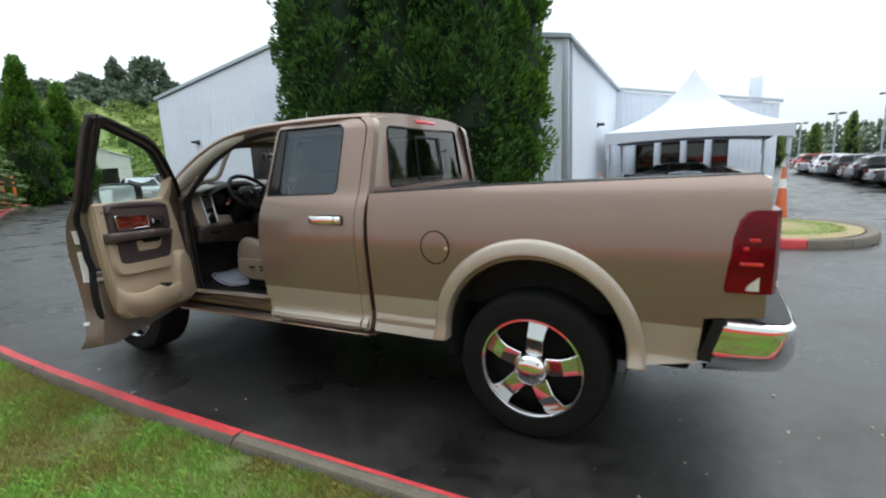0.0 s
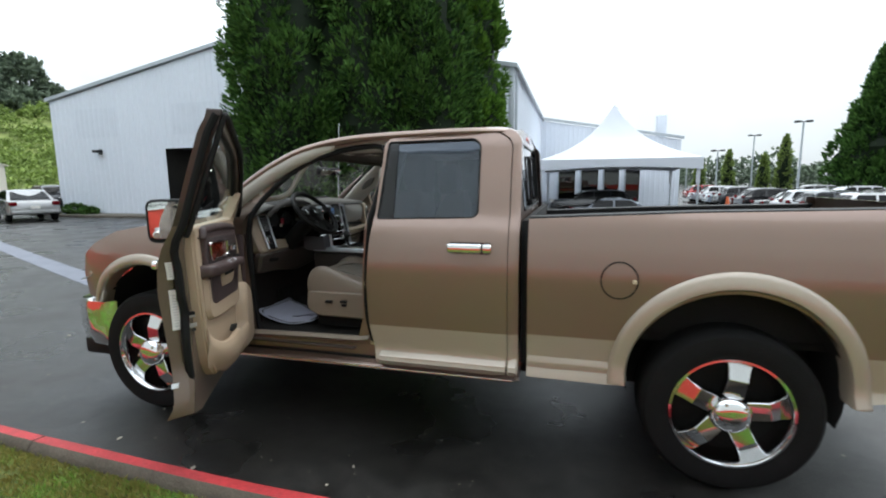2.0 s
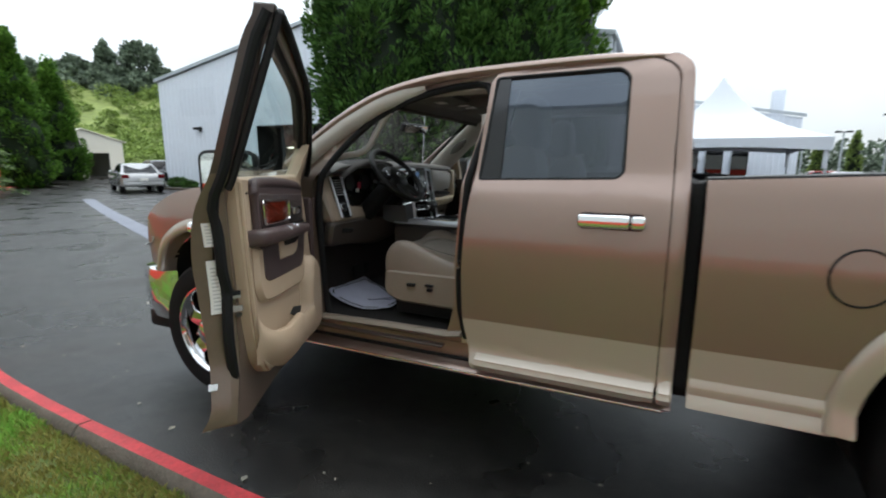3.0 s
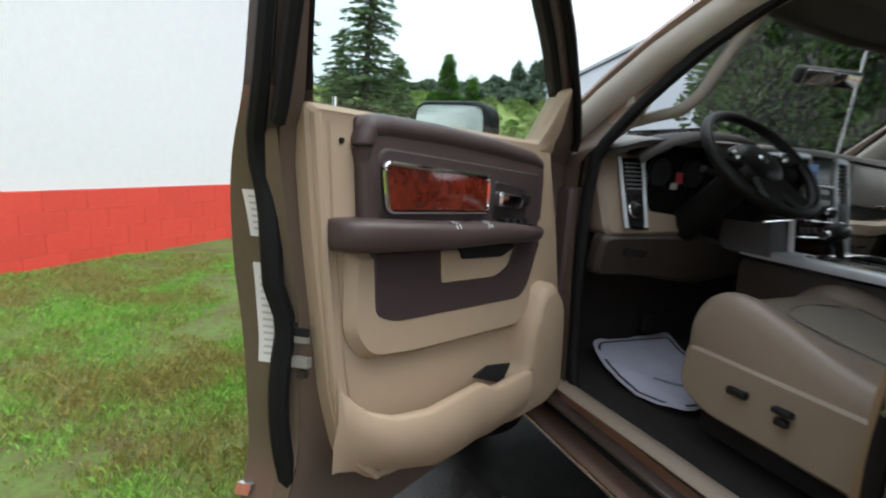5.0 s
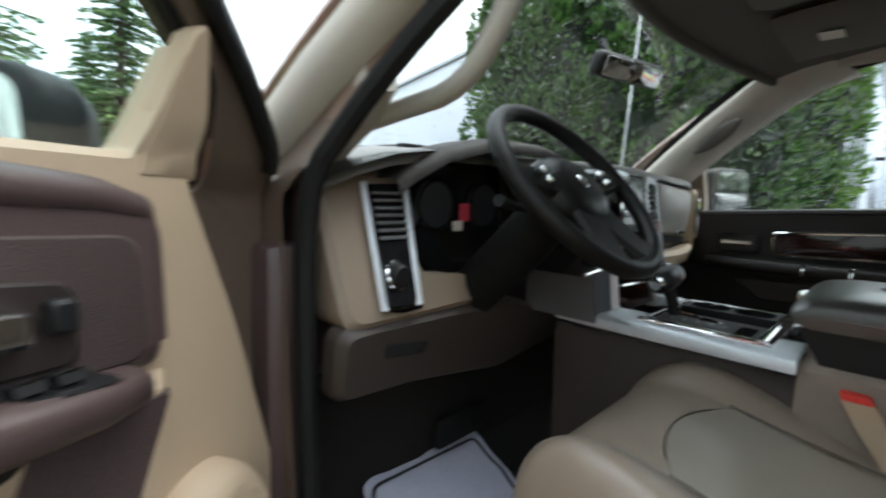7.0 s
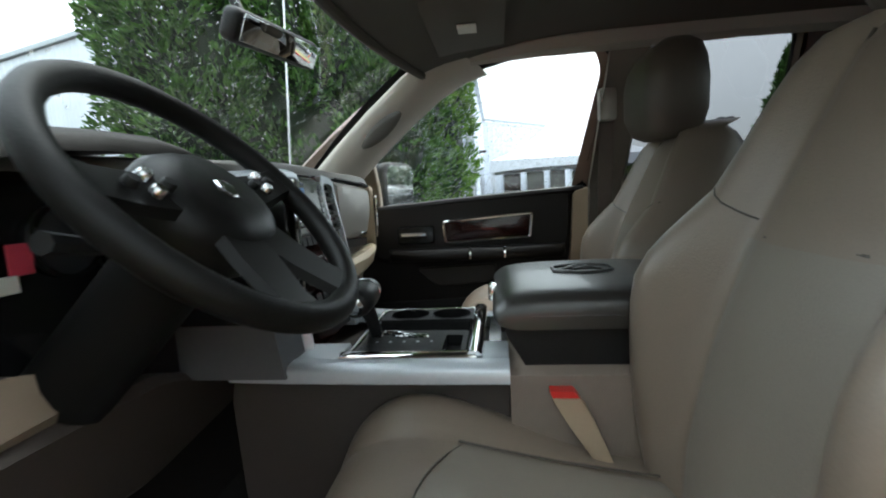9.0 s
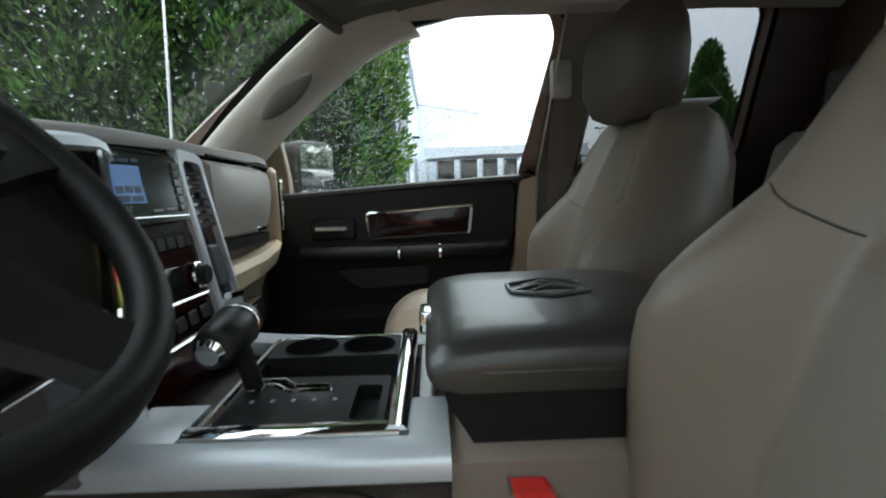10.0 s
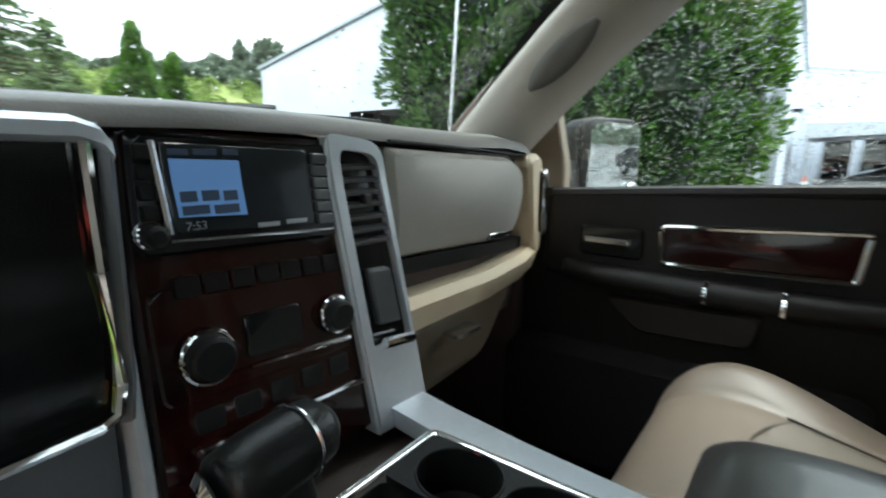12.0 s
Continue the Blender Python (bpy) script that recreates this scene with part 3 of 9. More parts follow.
# ---- canopy tent ----
TENTW = mat("white_vinyl", (0.56, 0.58, 0.62), 0.45, 0, 0.03, 0.8, 10)
tent = thing("canopy_tent", "white peaked vinyl canopy tent on slim posts", "tent")
tx0, tx1, ty0, ty1, tz = -2.58, 5.2, 21.9, 29.0, 2.58
cx, cy = 0.5 * (tx0 + tx1), 0.5 * (ty0 + ty1)
rings = []
for k in range(15):
    t = k / 14
    s = (1 - t) ** 1.0
    z = tz + 3.15 * (0.45 * t + 0.55 * t ** 3.2)
    ring = []
    for e in range(4):
        c0, c1 = [((tx0, ty0), (tx1, ty0)), ((tx1, ty0), (tx1, ty1)), ((tx1, ty1), (tx0, ty1)), ((tx0, ty1), (tx0, ty0))][e]
        for j in range(8):
            f = j / 8
            x, y = c0[0] + (c1[0] - c0[0]) * f, c0[1] + (c1[1] - c0[1]) * f
            dip = 1 - 0.05 * math.sin(math.pi * f) * math.sin(math.pi * t)
            ring.append((cx + (x - cx) * s * dip, cy + (y - cy) * s * dip, z - 0.06 * math.sin(math.pi * f) * math.sin(math.pi * min(1, t * 1.4))))
    rings.append(ring)
part("roof_cloth", loft(rings, caps=False), TENTW, tent, sharp=50)
bm = bmesh.new()
for e in range(4):
    c0, c1 = [((tx0, ty0), (tx1, ty0)), ((tx1, ty0), (tx1, ty1)), ((tx1, ty1), (tx0, ty1)), ((tx0, ty1), (tx0, ty0))][e]
    top, low = [], []
    for j in range(17):
        f = j / 16
        x, y = c0[0] + (c1[0] - c0[0]) * f, c0[1] + (c1[1] - c0[1]) * f
        top.append(bm.verts.new((x, y, tz + 0.01)))
        low.append(bm.verts.new((x, y, tz - 0.56 + 0.17 * math.sin(math.pi * f))))
    for j in range(16):
        bm.faces.new((top[j], top[j + 1], low[j + 1], low[j]))
bmesh.ops.recalc_face_normals(bm, faces=bm.faces)
part("valance", bm, TENTW, tent)
for x, y in ((tx0 + 0.15, ty0 + 0.15), (tx1 - 0.15, ty0 + 0.15), (tx0 + 0.15, ty1 - 0.15), (tx1 - 0.15, ty1 - 0.15)):
    part("post", cyl((x, y, -0.65 if x > 0 else 0), (x, y, tz), 0.05, n=12), TRIMGREY, tent)
    part("post_drape", box(x - 0.12, x + 0.06, y - 0.05, y + 0.05, tz - 1.3, tz - 0.2, 0.03), TENTW, tent)


# ---- vehicles parked round the yard ----
def car_mesh_parts(kind):
    """Side outlines of a parked car, front to the left: lower body and cabin."""
    if kind == "suv":
        body = [(-2.3, 0.35), (-2.33, 0.75), (-2.2, 1.0), (-1.2, 1.08), (1.9, 1.1), (2.3, 1.0), (2.33, 0.4)]
        cabin = [(-1.25, 1.03), (-0.45, 1.52), (0.2, 1.60), (1.6, 1.57), (2.15, 1.08)]
        return body, cabin, 0.90, 0.35
    if kind == "truck":
        body = [(-2.8, 0.45), (-2.85, 0.95), (-2.7, 1.2), (-1.4, 1.27), (2.75, 1.3), (2.8, 0.5)]
        cabin = [(-1.5, 1.25), (-0.7, 1.86), (0.2, 1.92), (0.75, 1.9), (0.85, 1.28)]
        return body, cabin, 0.97, 0.41
    body = [(-2.25, 0.3), (-2.3, 0.6), (-2.1, 0.82), (-1.0, 0.92), (1.3, 0.95), (2.2, 0.92), (2.32, 0.6), (2.28, 0.32)]
    cabin = [(-1.1, 0.9), (-0.35, 1.34), (0.2, 1.42), (0.85, 1.38), (1.65, 0.93)]
    return body, cabin, 0.88, 0.32


def parked_car(kind, color, label, group, at, turn, rough=0.25):
    body, cabin, half, wr = car_mesh_parts(kind)
    paint = mat("car_paint", color, rough, 0.2, 0.05, 2, 60, coat=0.9)
    car = thing("parked_" + kind, label, "car", group)
    bp = rnd(body, 0.18, 4)
    ys = [(-half, 0.93, 0.02), (-half * 0.94, 1, 0), (0, 1.02, 0), (half * 0.94, 1, 0), (half, 0.93, 0.02)]
    secs = []
    for y, s, dz in ys:
        secs.append([(x * s, y, max(0.3, z) if z < 0.5 else z - dz) for x, z in bp])
    part("body", loft(secs), paint, car, sharp=45)
    cp = rnd(cabin, [0.01, 0.25, 0.3, 0.2, 0.01], 4)
    top = max(z for _, z in cabin)
    low = min(z for _, z in cabin)
    secs = []
    for k in range(-4, 5):
        f = k / 4
        sec = []
        for x, z in cp:
            h = (z - low) / (top - low)
            w = half * (0.93 - 0.2 * h)
            sec.append((x * (1 - 0.02 * abs(f)), f * w, z - 0.03 * h * f * f))
        secs.append(sec)
    part("cabin", loft(secs), paint, car, sharp=50)
    wins = 3 if kind == "suv" else 2
    x0, x1 = cabin[0][0], cabin[-1][0]
    for side in (-1, 1):
        for w in range(wins):
            a = x0 + 0.45 + (x1 - x0 - 0.75) * w / wins + 0.04
            b = x0 + 0.45 + (x1 - x0 - 0.75) * (w + 1) / wins - 0.04
            zt = top - 0.12
            lo2, hi2 = low + 0.09, zt
            q = []
            for (x, z) in ((a - (0.0 if w else 0.15), lo2), (b, lo2), (b - (0.2 if w == wins - 1 else 0), hi2), (a + (0.28 if w == 0 else 0), hi2)):
                h = (z - low) / (top - low)
                q.append((x, side * (half * (0.93 - 0.2 * h) + 0.006), z))
            bm = bmesh.new()
            bm.faces.new([bm.verts.new(p) for p in q])
            bmesh.ops.solidify(bm, geom=bm.faces[:], thickness=0.006)
            part("side_window", bm, GLOSSBLACK, car)
    for k, (xa, za, xb, zb) in enumerate(((cabin[0][0] + 0.08, low + 0.08, cabin[1][0] + 0.05, top - 0.14), (cabin[-1][0] - 0.06, low + 0.06, cabin[-2][0] + 0.09, top - 0.13))):
        off = -0.03 if k == 0 else 0.035
        q = [(xa + off, -half * 0.78, za), (xa + off, half * 0.78, za), (xb + off, half * 0.66, zb), (xb + off, -half * 0.66, zb)]
        bm = bmesh.new()
        bm.faces.new([bm.verts.new(p) for p in q])
        bmesh.ops.solidify(bm, geom=bm.faces[:], thickness=0.008)
        part("windscreen" if k == 0 else "rear_window", bm, GLOSSBLACK, car)
    axle = 1.42 if kind != "truck" else 1.75
    for x in (-axle, axle):
        for side in (-1, 1):
            bm = cyl((x, side * (half - 0.2), wr), (x, side * (half + 0.012), wr), wr, n=22, bev=0.03)
            wheel = part("wheel", bm, RUBBER, car)
            part("rim", cyl((x, side * (half - 0.05), wr), (x, side * (half + 0.018), wr), wr * 0.62, n=18, bev=0.02), CHROME_DULL, wheel)
    ex = body[-2][0]
    zl = 0.72 if kind == "sedan" else 0.95
    for side in (-1, 1):
        part("tail_lamp", box(ex - 0.12, ex + 0.025, side * half * 0.82 - 0.13, side * half * 0.82 + 0.13, zl, zl + 0.16, 0.02), REDLENS, car)
        part("headlight", box(-ex - 0.01, -ex + 0.16, side * half * 0.8 - 0.17, side * half * 0.8 + 0.17, zl - 0.05, zl + 0.09, 0.02), CLEARLENS, car)
        part("wing_mirror", box(x0 + 0.25, x0 + 0.4, side * (half + 0.02) - 0.1, side * (half + 0.02) + 0.1, low + 0.02, low + 0.16, 0.03), paint, car)
    part("number_plate", box(ex + 0.012, ex + 0.03, -0.16, 0.16, zl - 0.16, zl - 0.02, 0.004), LABEL, car, "plain number plate")
    part("bumper", box(ex - 0.06, ex + 0.045, -half * 0.9, half * 0.9, 0.36, 0.52, 0.04), BLACK if kind != "sedan" else paint, car)
    car.matrix_basis = pose(*at, 0, 0, turn)
    return car


LOT = [("truck", (0.012, 0.012, 0.014), "black pickup parked at the edge of the lot"), ("suv", (0.70, 0.70, 0.70), "white estate car in the lot row"), ("suv", (0.03, 0.035, 0.045), "dark blue hatchback in the lot row"), ("suv", (0.72, 0.72, 0.73), "white crossover in the lot row"), ("sedan", (0.03, 0.03, 0.03), "dark grey sedan in the lot row"), ("suv", (0.012, 0.012, 0.014), "black sport utility car in the lot row"), ("sedan", (0.07, 0.02, 0.02), "dark red sedan in the lot row"), ("suv", (0.05, 0.05, 0.055), "charcoal crossover in the lot row"), ("sedan", (0.30, 0.34, 0.40), "silver-blue sedan in the lot row"), ("suv", (0.68, 0.68, 0.70), "white crossover far along the lot row"), ("sedan", (0.30, 0.30, 0.32), "silver sedan far along the lot row"), ("suv", (0.35, 0.03, 0.03), "red crossover at the end of the lot row")]
for i, (kind, col, label) in enumerate(LOT):
    parked_car(kind, col, label, "cars in the lot row", (11.9 + 0.15 * math.sin(i * 2.3) + (0.5 if kind == "truck" else 0), 17.6 + 2.68 * i, -0.65), 180 if i % 3 else 176)
for i in range(9):
    g = (0.04, 0.3, 0.65, 0.02, 0.5, 0.1, 0.6, 0.03, 0.4)[i]
    parked_car(("suv", "sedan")[i % 2], (g, g, g * 1.02), ("dark", "silver", "white", "black", "pale grey", "charcoal", "white", "black", "grey")[i] + " car in the second lot row", "cars in the second lot row", (18.6, 19.0 + 3.1 * i, -0.65), 0)
parked_car("sedan", (0.10, 0.115, 0.14), "dark blue-grey sedan parked in front of the canopy tent", "", (1.35, 19.4, -0.65), 178)
parked_car("suv", (0.02, 0.02, 0.022), "dark sport utility car under the canopy tent", "", (0.2, 25.2, -0.58), 5)
parked_car("sedan", (0.36, 0.36, 0.36), "silver sedan parked by the hall corner", "", (-25.3, 12.45, 0), -24)
parked_car("suv", (0.03, 0.03, 0.035), "dark car parked beside the silver sedan", "", (-28.9, 16.2, 0), -24)

# ---- island, post, cone, lamps ----
isle = [(2.30 + 1.5 * math.cos(a) + 0.05 * math.sin(3 * a), 6.95 + 1.5 * math.sin(a)) for a in (2 * math.pi * k / 26 for k in range(26))]
island = new("island_kerb")
setting(island, "round kerbed island with a red-painted stretch", "kerb")
for k in range(0, 26, 2):
    seg = [Vector(isle[(k + j) % 26]) for j in range(3)]
    seg[-1] = seg[-1] + (seg[-2] - seg[-1]).normalized() * 0.01
    st = kerb_stone(seg, island, 0.2, 0.14, 0.12)
    if k not in (12, 14, 16, 18):
        st.data.materials[0] = CONCRETE
bm = sheet([(2.30 + (x - 2.30) * 0.86, 6.95 + (y - 6.95) * 0.86) for x, y in isle], lambda u, v, d: Vector((u, v, 0.12 + 0.05 * (1 - ((u - 2.30) ** 2 + (v - 6.95) ** 2) / 2.2) - d)), du=0.25, dv=0.25, depth=0)
setting(part("island_lawn", bm, mat("dry_tan_soil", (0.30, 0.24, 0.13), 0.95, 0, 0.3, 3, 30, bump=0.6, bump_scale=50, tint=(0.20, 0.17, 0.08))), "small patch of lawn on the island", "lawn")
vs, fs = [], []
for _ in range(9000):
    a, r = rng.uniform(0, 6.28), 1.02 * math.sqrt(rng.random())
    x, y, h, b = 2.30 + r * math.cos(a), 6.95 + r * math.sin(a), rng.uniform(0.02, 0.05), rng.uniform(0, 6.28)
    i = len(vs)
    vs += [(x - 0.008 * math.cos(b), y - 0.008 * math.sin(b), 0.12), (x + 0.008 * math.cos(b), y + 0.008 * math.sin(b), 0.12), (x + 0.04 * math.sin(b), y, 0.14 + h)]
    fs.append((i, i + 1, i + 2))
tagged(soup("island_grass", vs, fs, GRASS), "short green grass on the kerbed island", "grass", kind="stuff")

ORANGE = mat("faded_orange_plastic", (0.62, 0.13, 0.04), 0.5, 0, 0.12, 8, 60)
post = thing("marker_post", "leaning orange marker post on the lawn edge", "post", at=(-31.5, 9.55, 0.05))
part("blade", box(-0.05, 0.05, -0.15, 0.15, 0, 1.7, 0.03), ORANGE, post)
part("base", box(-0.1, 0.1, -0.2, 0.2, -0.05, 0.08, 0.02), BLACK, post)
post.rotation_euler = (radians(4), 0, radians(60))


def cone(x, y, h):
    c = thing("traffic_cone", "orange traffic cone standing on the asphalt", "cone", "traffic cones", at=(x, y, 0))
    part("base", box(-0.19, 0.19, -0.19, 0.19, 0, 0.04, 0.015), BLACK, c)
    part("shell", cyl((0, 0, 0.04), (0, 0, h), 0.13, 0.03, n=20), ORANGE, c)
    part("collar", cyl((0, 0, h * 0.6), (0, 0, h * 0.78), 0.078, 0.058, n=20), LABEL, c, "white reflective collar")


cone(2.78, 9.25, 1.13)
cone(-2.35, 19.2, 0.75)


def lot_lamp(x, y, h):
    l = thing("lot_lamp", "tall grey parking lot lamp with two heads", "street lamp", "lot lamps", at=(x, y, -0.65))
    h += 0.65
    part("pole", cyl((0, 0, 0), (0, 0, h), 0.1, 0.07, n=12), TRIMGREY, l)
    part("base", cyl((0, 0, 0), (0, 0, 0.7), 0.25, n=14, bev=0.03), CONCRETE, l)
    for s in (-1, 1):
        part("lamp_head", box(s * 0.42 - 0.24, s * 0.42 + 0.24, -0.18, 0.18, h - 0.05, h + 0.12, 0.04), BLACK, l)
    part("arm", box(-0.4, 0.4, -0.04, 0.04, h - 0.02, h + 0.05, 0.01), BLACK, l)


lot_lamp(13.8, 53, 4.4)
lot_lamp(13.6, 66, 4.2)
lot_lamp(19.3, 60, 6.4)
lot_lamp(17.8, 44.0, 6.2)

# pale painted line on the asphalt
bm = bmesh.new()
lp = densify([(-21.5, 8.1), (-15.9, 5.55), (-9.1, 2.65), (-7.0, 1.8)], 0.5)
la, lb = offset_line([tuple(p) for p in lp], 0.19), offset_line([tuple(p) for p in lp], -0.19)
va, vb = [bm.verts.new((*p, 0.004)) for p in la], [bm.verts.new((*p, 0.004)) for p in lb]
for i in range(len(va) - 1):
    bm.faces.new((va[i], vb[i], vb[i + 1], va[i + 1]))
bmesh.ops.recalc_face_normals(bm, faces=bm.faces)
setting(part("painted_line", bm, mat("faded_pale_blue_line_paint", (0.19, 0.20, 0.24), 0.7, 0, 0.25, 3, 40)), "faded pale line painted on the asphalt", "road marking")


# ---- trees ----
def leaf_mat(name, base, dark):
    m = mat(name, base, 0.6, 0, 0.25, 0.7, 5, tint=dark, island=0.5, spec=0.12)
    return m


CONIFER = leaf_mat("dark_conifer_green", (0.082, 0.160, 0.034), (0.020, 0.058, 0.014))
ARBOR = leaf_mat("arborvitae_green", (0.115, 0.215, 0.030), (0.040, 0.105, 0.016))
FIR = leaf_mat("fir_blue_green", (0.165, 0.235, 0.095), (0.075, 0.125, 0.055))
BUSH = leaf_mat("hill_scrub_green", (0.235, 0.305, 0.085), (0.165, 0.230, 0.068))
# distance haze is painted into this paler, greyer leaf green
HAZEDLEAF = leaf_mat("hazed_wood_green", (0.165, 0.205, 0.140), (0.098, 0.128, 0.094))
BARK = mat("grey_brown_bark", (0.10, 0.075, 0.055), 0.9, 0, 0.3, 6, 50, bump=0.8, bump_scale=30)


def leaves(centres, ways, length, width, rs):
    """Small four-cornered sprays at the centres, pointing along ways."""
    n = len(centres)
    ways = ways / np.linalg.norm(ways, axis=1, keepdims=True)
    ref = rs.normal(size=(n, 3))
    side = np.cross(ways, ref)
    side /= np.linalg.norm(side, axis=1, keepdims=True)
    up = np.cross(side, ways)
    ln = length * rs.uniform(0.55, 1.3, (n, 1))
    wd = width * rs.uniform(0.6, 1.3, (n, 1))
    a = centres - ways * ln * 0.5
    b = centres + side * wd * 0.5 + up * wd * 0.15
    c = centres + ways * ln * 0.5 - up * ln * 0.12
    d = centres - side * wd * 0.5 + up * wd * 0.15
    verts = np.stack([a, b, c, d], 1).reshape(-1, 3)
    return verts, [(4 * i, 4 * i + 1, 4 * i + 2, 4 * i + 3) for i in range(n)]


def lump(seed, a, h):
    return noise.noise((2.1 * math.cos(a) + seed, 2.1 * math.sin(a), 0.75 * h)) * 0.85 + 0.45 * noise.noise((5 * math.cos(a) + seed, 5 * math.sin(a), 1.9 * h))


def profile_column(t):
    return (min(1, (t + 0.05) / 0.22) ** 0.6) * (1 - t ** 2.4) ** 0.75


def profile_spire(t):
    return (min(1, (t + 0.05) / 0.16) ** 0.6) * (1 - t ** 1.7) ** 0.95


def profile_cone(t):
    return (min(1, (t + 0.03) / 0.1) ** 0.5) * (1 - t) ** 0.8


def conifer(name, label, at, height, radius, count, seed, material, shape=profile_column, leaf=(0.26, 0.10), group=""):
    """A dense evergreen: a tapered trunk, limbs, a near-black inner mass painted as shade, and a crown of many small
    sprays.
    """
    rs = np.random.default_rng(seed)
    tree = thing(name, label, "tree", group, at=at)
    trunk = tube([(0.05 * math.sin(k + seed), 0.05 * math.cos(2 * k), -0.1 + height * 0.97 * k / 8) for k in range(9)], [0.05 * height ** 0.5 * (1 - 0.11 * k) + 0.015 for k in range(9)], 10)
    for k in range(22):
        t = 0.06 + 0.85 * k / 22
        a = k * 2.4 + seed
        r = radius * shape(t) * 0.8
        tube([(0, 0, t * height), (0.5 * r * math.cos(a), 0.5 * r * math.sin(a), t * height + 0.16 * r), (r * math.cos(a), r * math.sin(a), t * height + 0.2 * r)], [0.05, 0.035, 0.012], 6, bm=trunk)
    part("trunk", trunk, BARK, tree)
    # inner mass: its near-black colour is the shade seen between the puffs
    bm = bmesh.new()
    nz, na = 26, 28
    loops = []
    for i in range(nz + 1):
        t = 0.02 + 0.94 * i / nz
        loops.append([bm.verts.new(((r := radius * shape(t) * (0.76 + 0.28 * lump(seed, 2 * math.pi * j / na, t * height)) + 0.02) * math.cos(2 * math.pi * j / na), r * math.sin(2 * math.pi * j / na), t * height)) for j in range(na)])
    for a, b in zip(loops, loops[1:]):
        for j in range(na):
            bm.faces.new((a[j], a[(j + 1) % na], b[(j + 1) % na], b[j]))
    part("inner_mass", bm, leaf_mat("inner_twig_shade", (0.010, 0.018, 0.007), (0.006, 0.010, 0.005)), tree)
    # the crown: upswept puffs of sprays, with shaded gaps between them
    cs, ws = [], []
    puff = 0.16 * radius + 0.10
    many = max(40, int(2.4 * height * radius / puff ** 2))
    for _ in range(many):
        t, a = rs.uniform(0.0, 1.0) ** 0.95, rs.uniform(0, 2 * math.pi)
        r = max(0.0, radius * shape(t) * (0.86 + 0.34 * lump(seed, a, t * height)) - 0.4 * puff) + rs.normal(0, 0.06)
        size = puff * rs.uniform(0.6, 1.35)
        out = np.array([math.cos(a), math.sin(a), 0.45])
        for u in rs.normal(size=(count // many, 3)):
            u = u / np.linalg.norm(u)
            if u @ out < -0.25:
                u = -u
            rad = size * (1 - 0.3 * rs.random() ** 2)
            cs.append((r * math.cos(a) + rad * u[0], r * math.sin(a) + rad * u[1], max(0.05, t * height + 1.35 * rad * u[2])))
            ws.append(u + 0.6 * out + np.array([0, 0, 0.5]) + rs.normal(0, 0.3, 3))
    v, f = leaves(np.array(cs), np.array(ws), leaf[0], leaf[1], rs)
    soup("crown", v.tolist(), f, material, tree)
    return tree


def fir(name, label, at, height, radius, seed, material=FIR, whorls=26, per=9, fine=1.0, group=""):
    """An open fir: whorls of drooping limbs, each carrying many short sprays."""
    rs = np.random.default_rng(seed)
    tree = thing(name, label, "tree", group, at=at)
    bm = tube([(0.06 * math.sin(k + seed), 0.06 * math.cos(k), -0.1 + height * k / 8) for k in range(9)], [0.02 * height * (1 - 0.115 * k) + 0.015 for k in range(9)], 10)
    cs, ws = [], []
    for k in range(whorls):
        t = 0.07 + 0.91 * k / whorls
        reach = radius * (1 - t) ** 0.85 + 0.15
        for j in range(per):
            a = j * 2 * math.pi / per + k * 0.9 + rs.normal(0, 0.22)
            rr = reach * rs.uniform(0.65, 1.15)
            z0 = t * height + rs.normal(0, 0.12)
            pts = []
            for s in range(6):
                f = s / 5
                pts.append((rr * f * math.cos(a), rr * f * math.sin(a), z0 + rr * (0.18 * f - 0.42 * f * f + 0.14 * f ** 3)))
            tube(pts, [0.035 * (1 - 0.17 * s) * (rr / 2 + 0.3) for s in range(6)], 5, bm=bm)
            for _ in range(int((26 * rr + 8) * fine)):
                f = rs.uniform(0.12, 1.04)
                sp = 0.26 * rr * (1 - 0.7 * f) + 0.05
                side = rs.uniform(-1, 1) * sp
                p = (rr * f * math.cos(a) - side * math.sin(a), rr * f * math.sin(a) + side * math.cos(a), z0 + rr * (0.18 * f - 0.42 * f * f + 0.14 * f ** 3) - 0.25 * abs(side) + rs.normal(0, 0.03))
                cs.append(p)
                ws.append((math.cos(a) - 1.6 * side / sp * math.sin(a), math.sin(a) + 1.6 * side / sp * math.cos(a), -0.25 + rs.normal(0, 0.3)))
    part("trunk", bm, BARK, tree)
    v, f = leaves(np.array(cs), np.array(ws), 0.30, 0.085, rs)
    soup("crown", v.tolist(), f, material, tree)
    return tree


def shrub(name, label, at, r, h, seed, material, count=700):
    rs = np.random.default_rng(seed)
    s = thing(name, label, "shrub", at=at)
    bm = bmesh.new()
    for k in range(7):
        a = k * 0.9
        tube([(0, 0, -0.05), (0.4 * r * math.cos(a), 0.4 * r * math.sin(a), 0.5 * h), (0.7 * r * math.cos(a), 0.7 * r * math.sin(a), 0.8 * h)], [0.03, 0.02, 0.008], 6, bm=bm)
    part("stems", bm, BARK, s)
    u = rs.normal(size=(count, 3))
    u /= np.linalg.norm(u, axis=1, keepdims=True)
    rad = rs.uniform(0.55, 1.05, (count, 1)) * (1 + 0.25 * np.array([[noise.noise(tuple(3 * p + seed))] for p in u]))
    c = u * rad * np.array([r, r, h * 0.6]) + np.array([0, 0, h * 0.5])
    c[:, 2] = np.abs(c[:, 2])
    v, f = leaves(c, u + rs.normal(0, 0.5, (count, 3)), 0.16, 0.09, rs)
    soup("crown", v.tolist(), f, material, s)
    return s


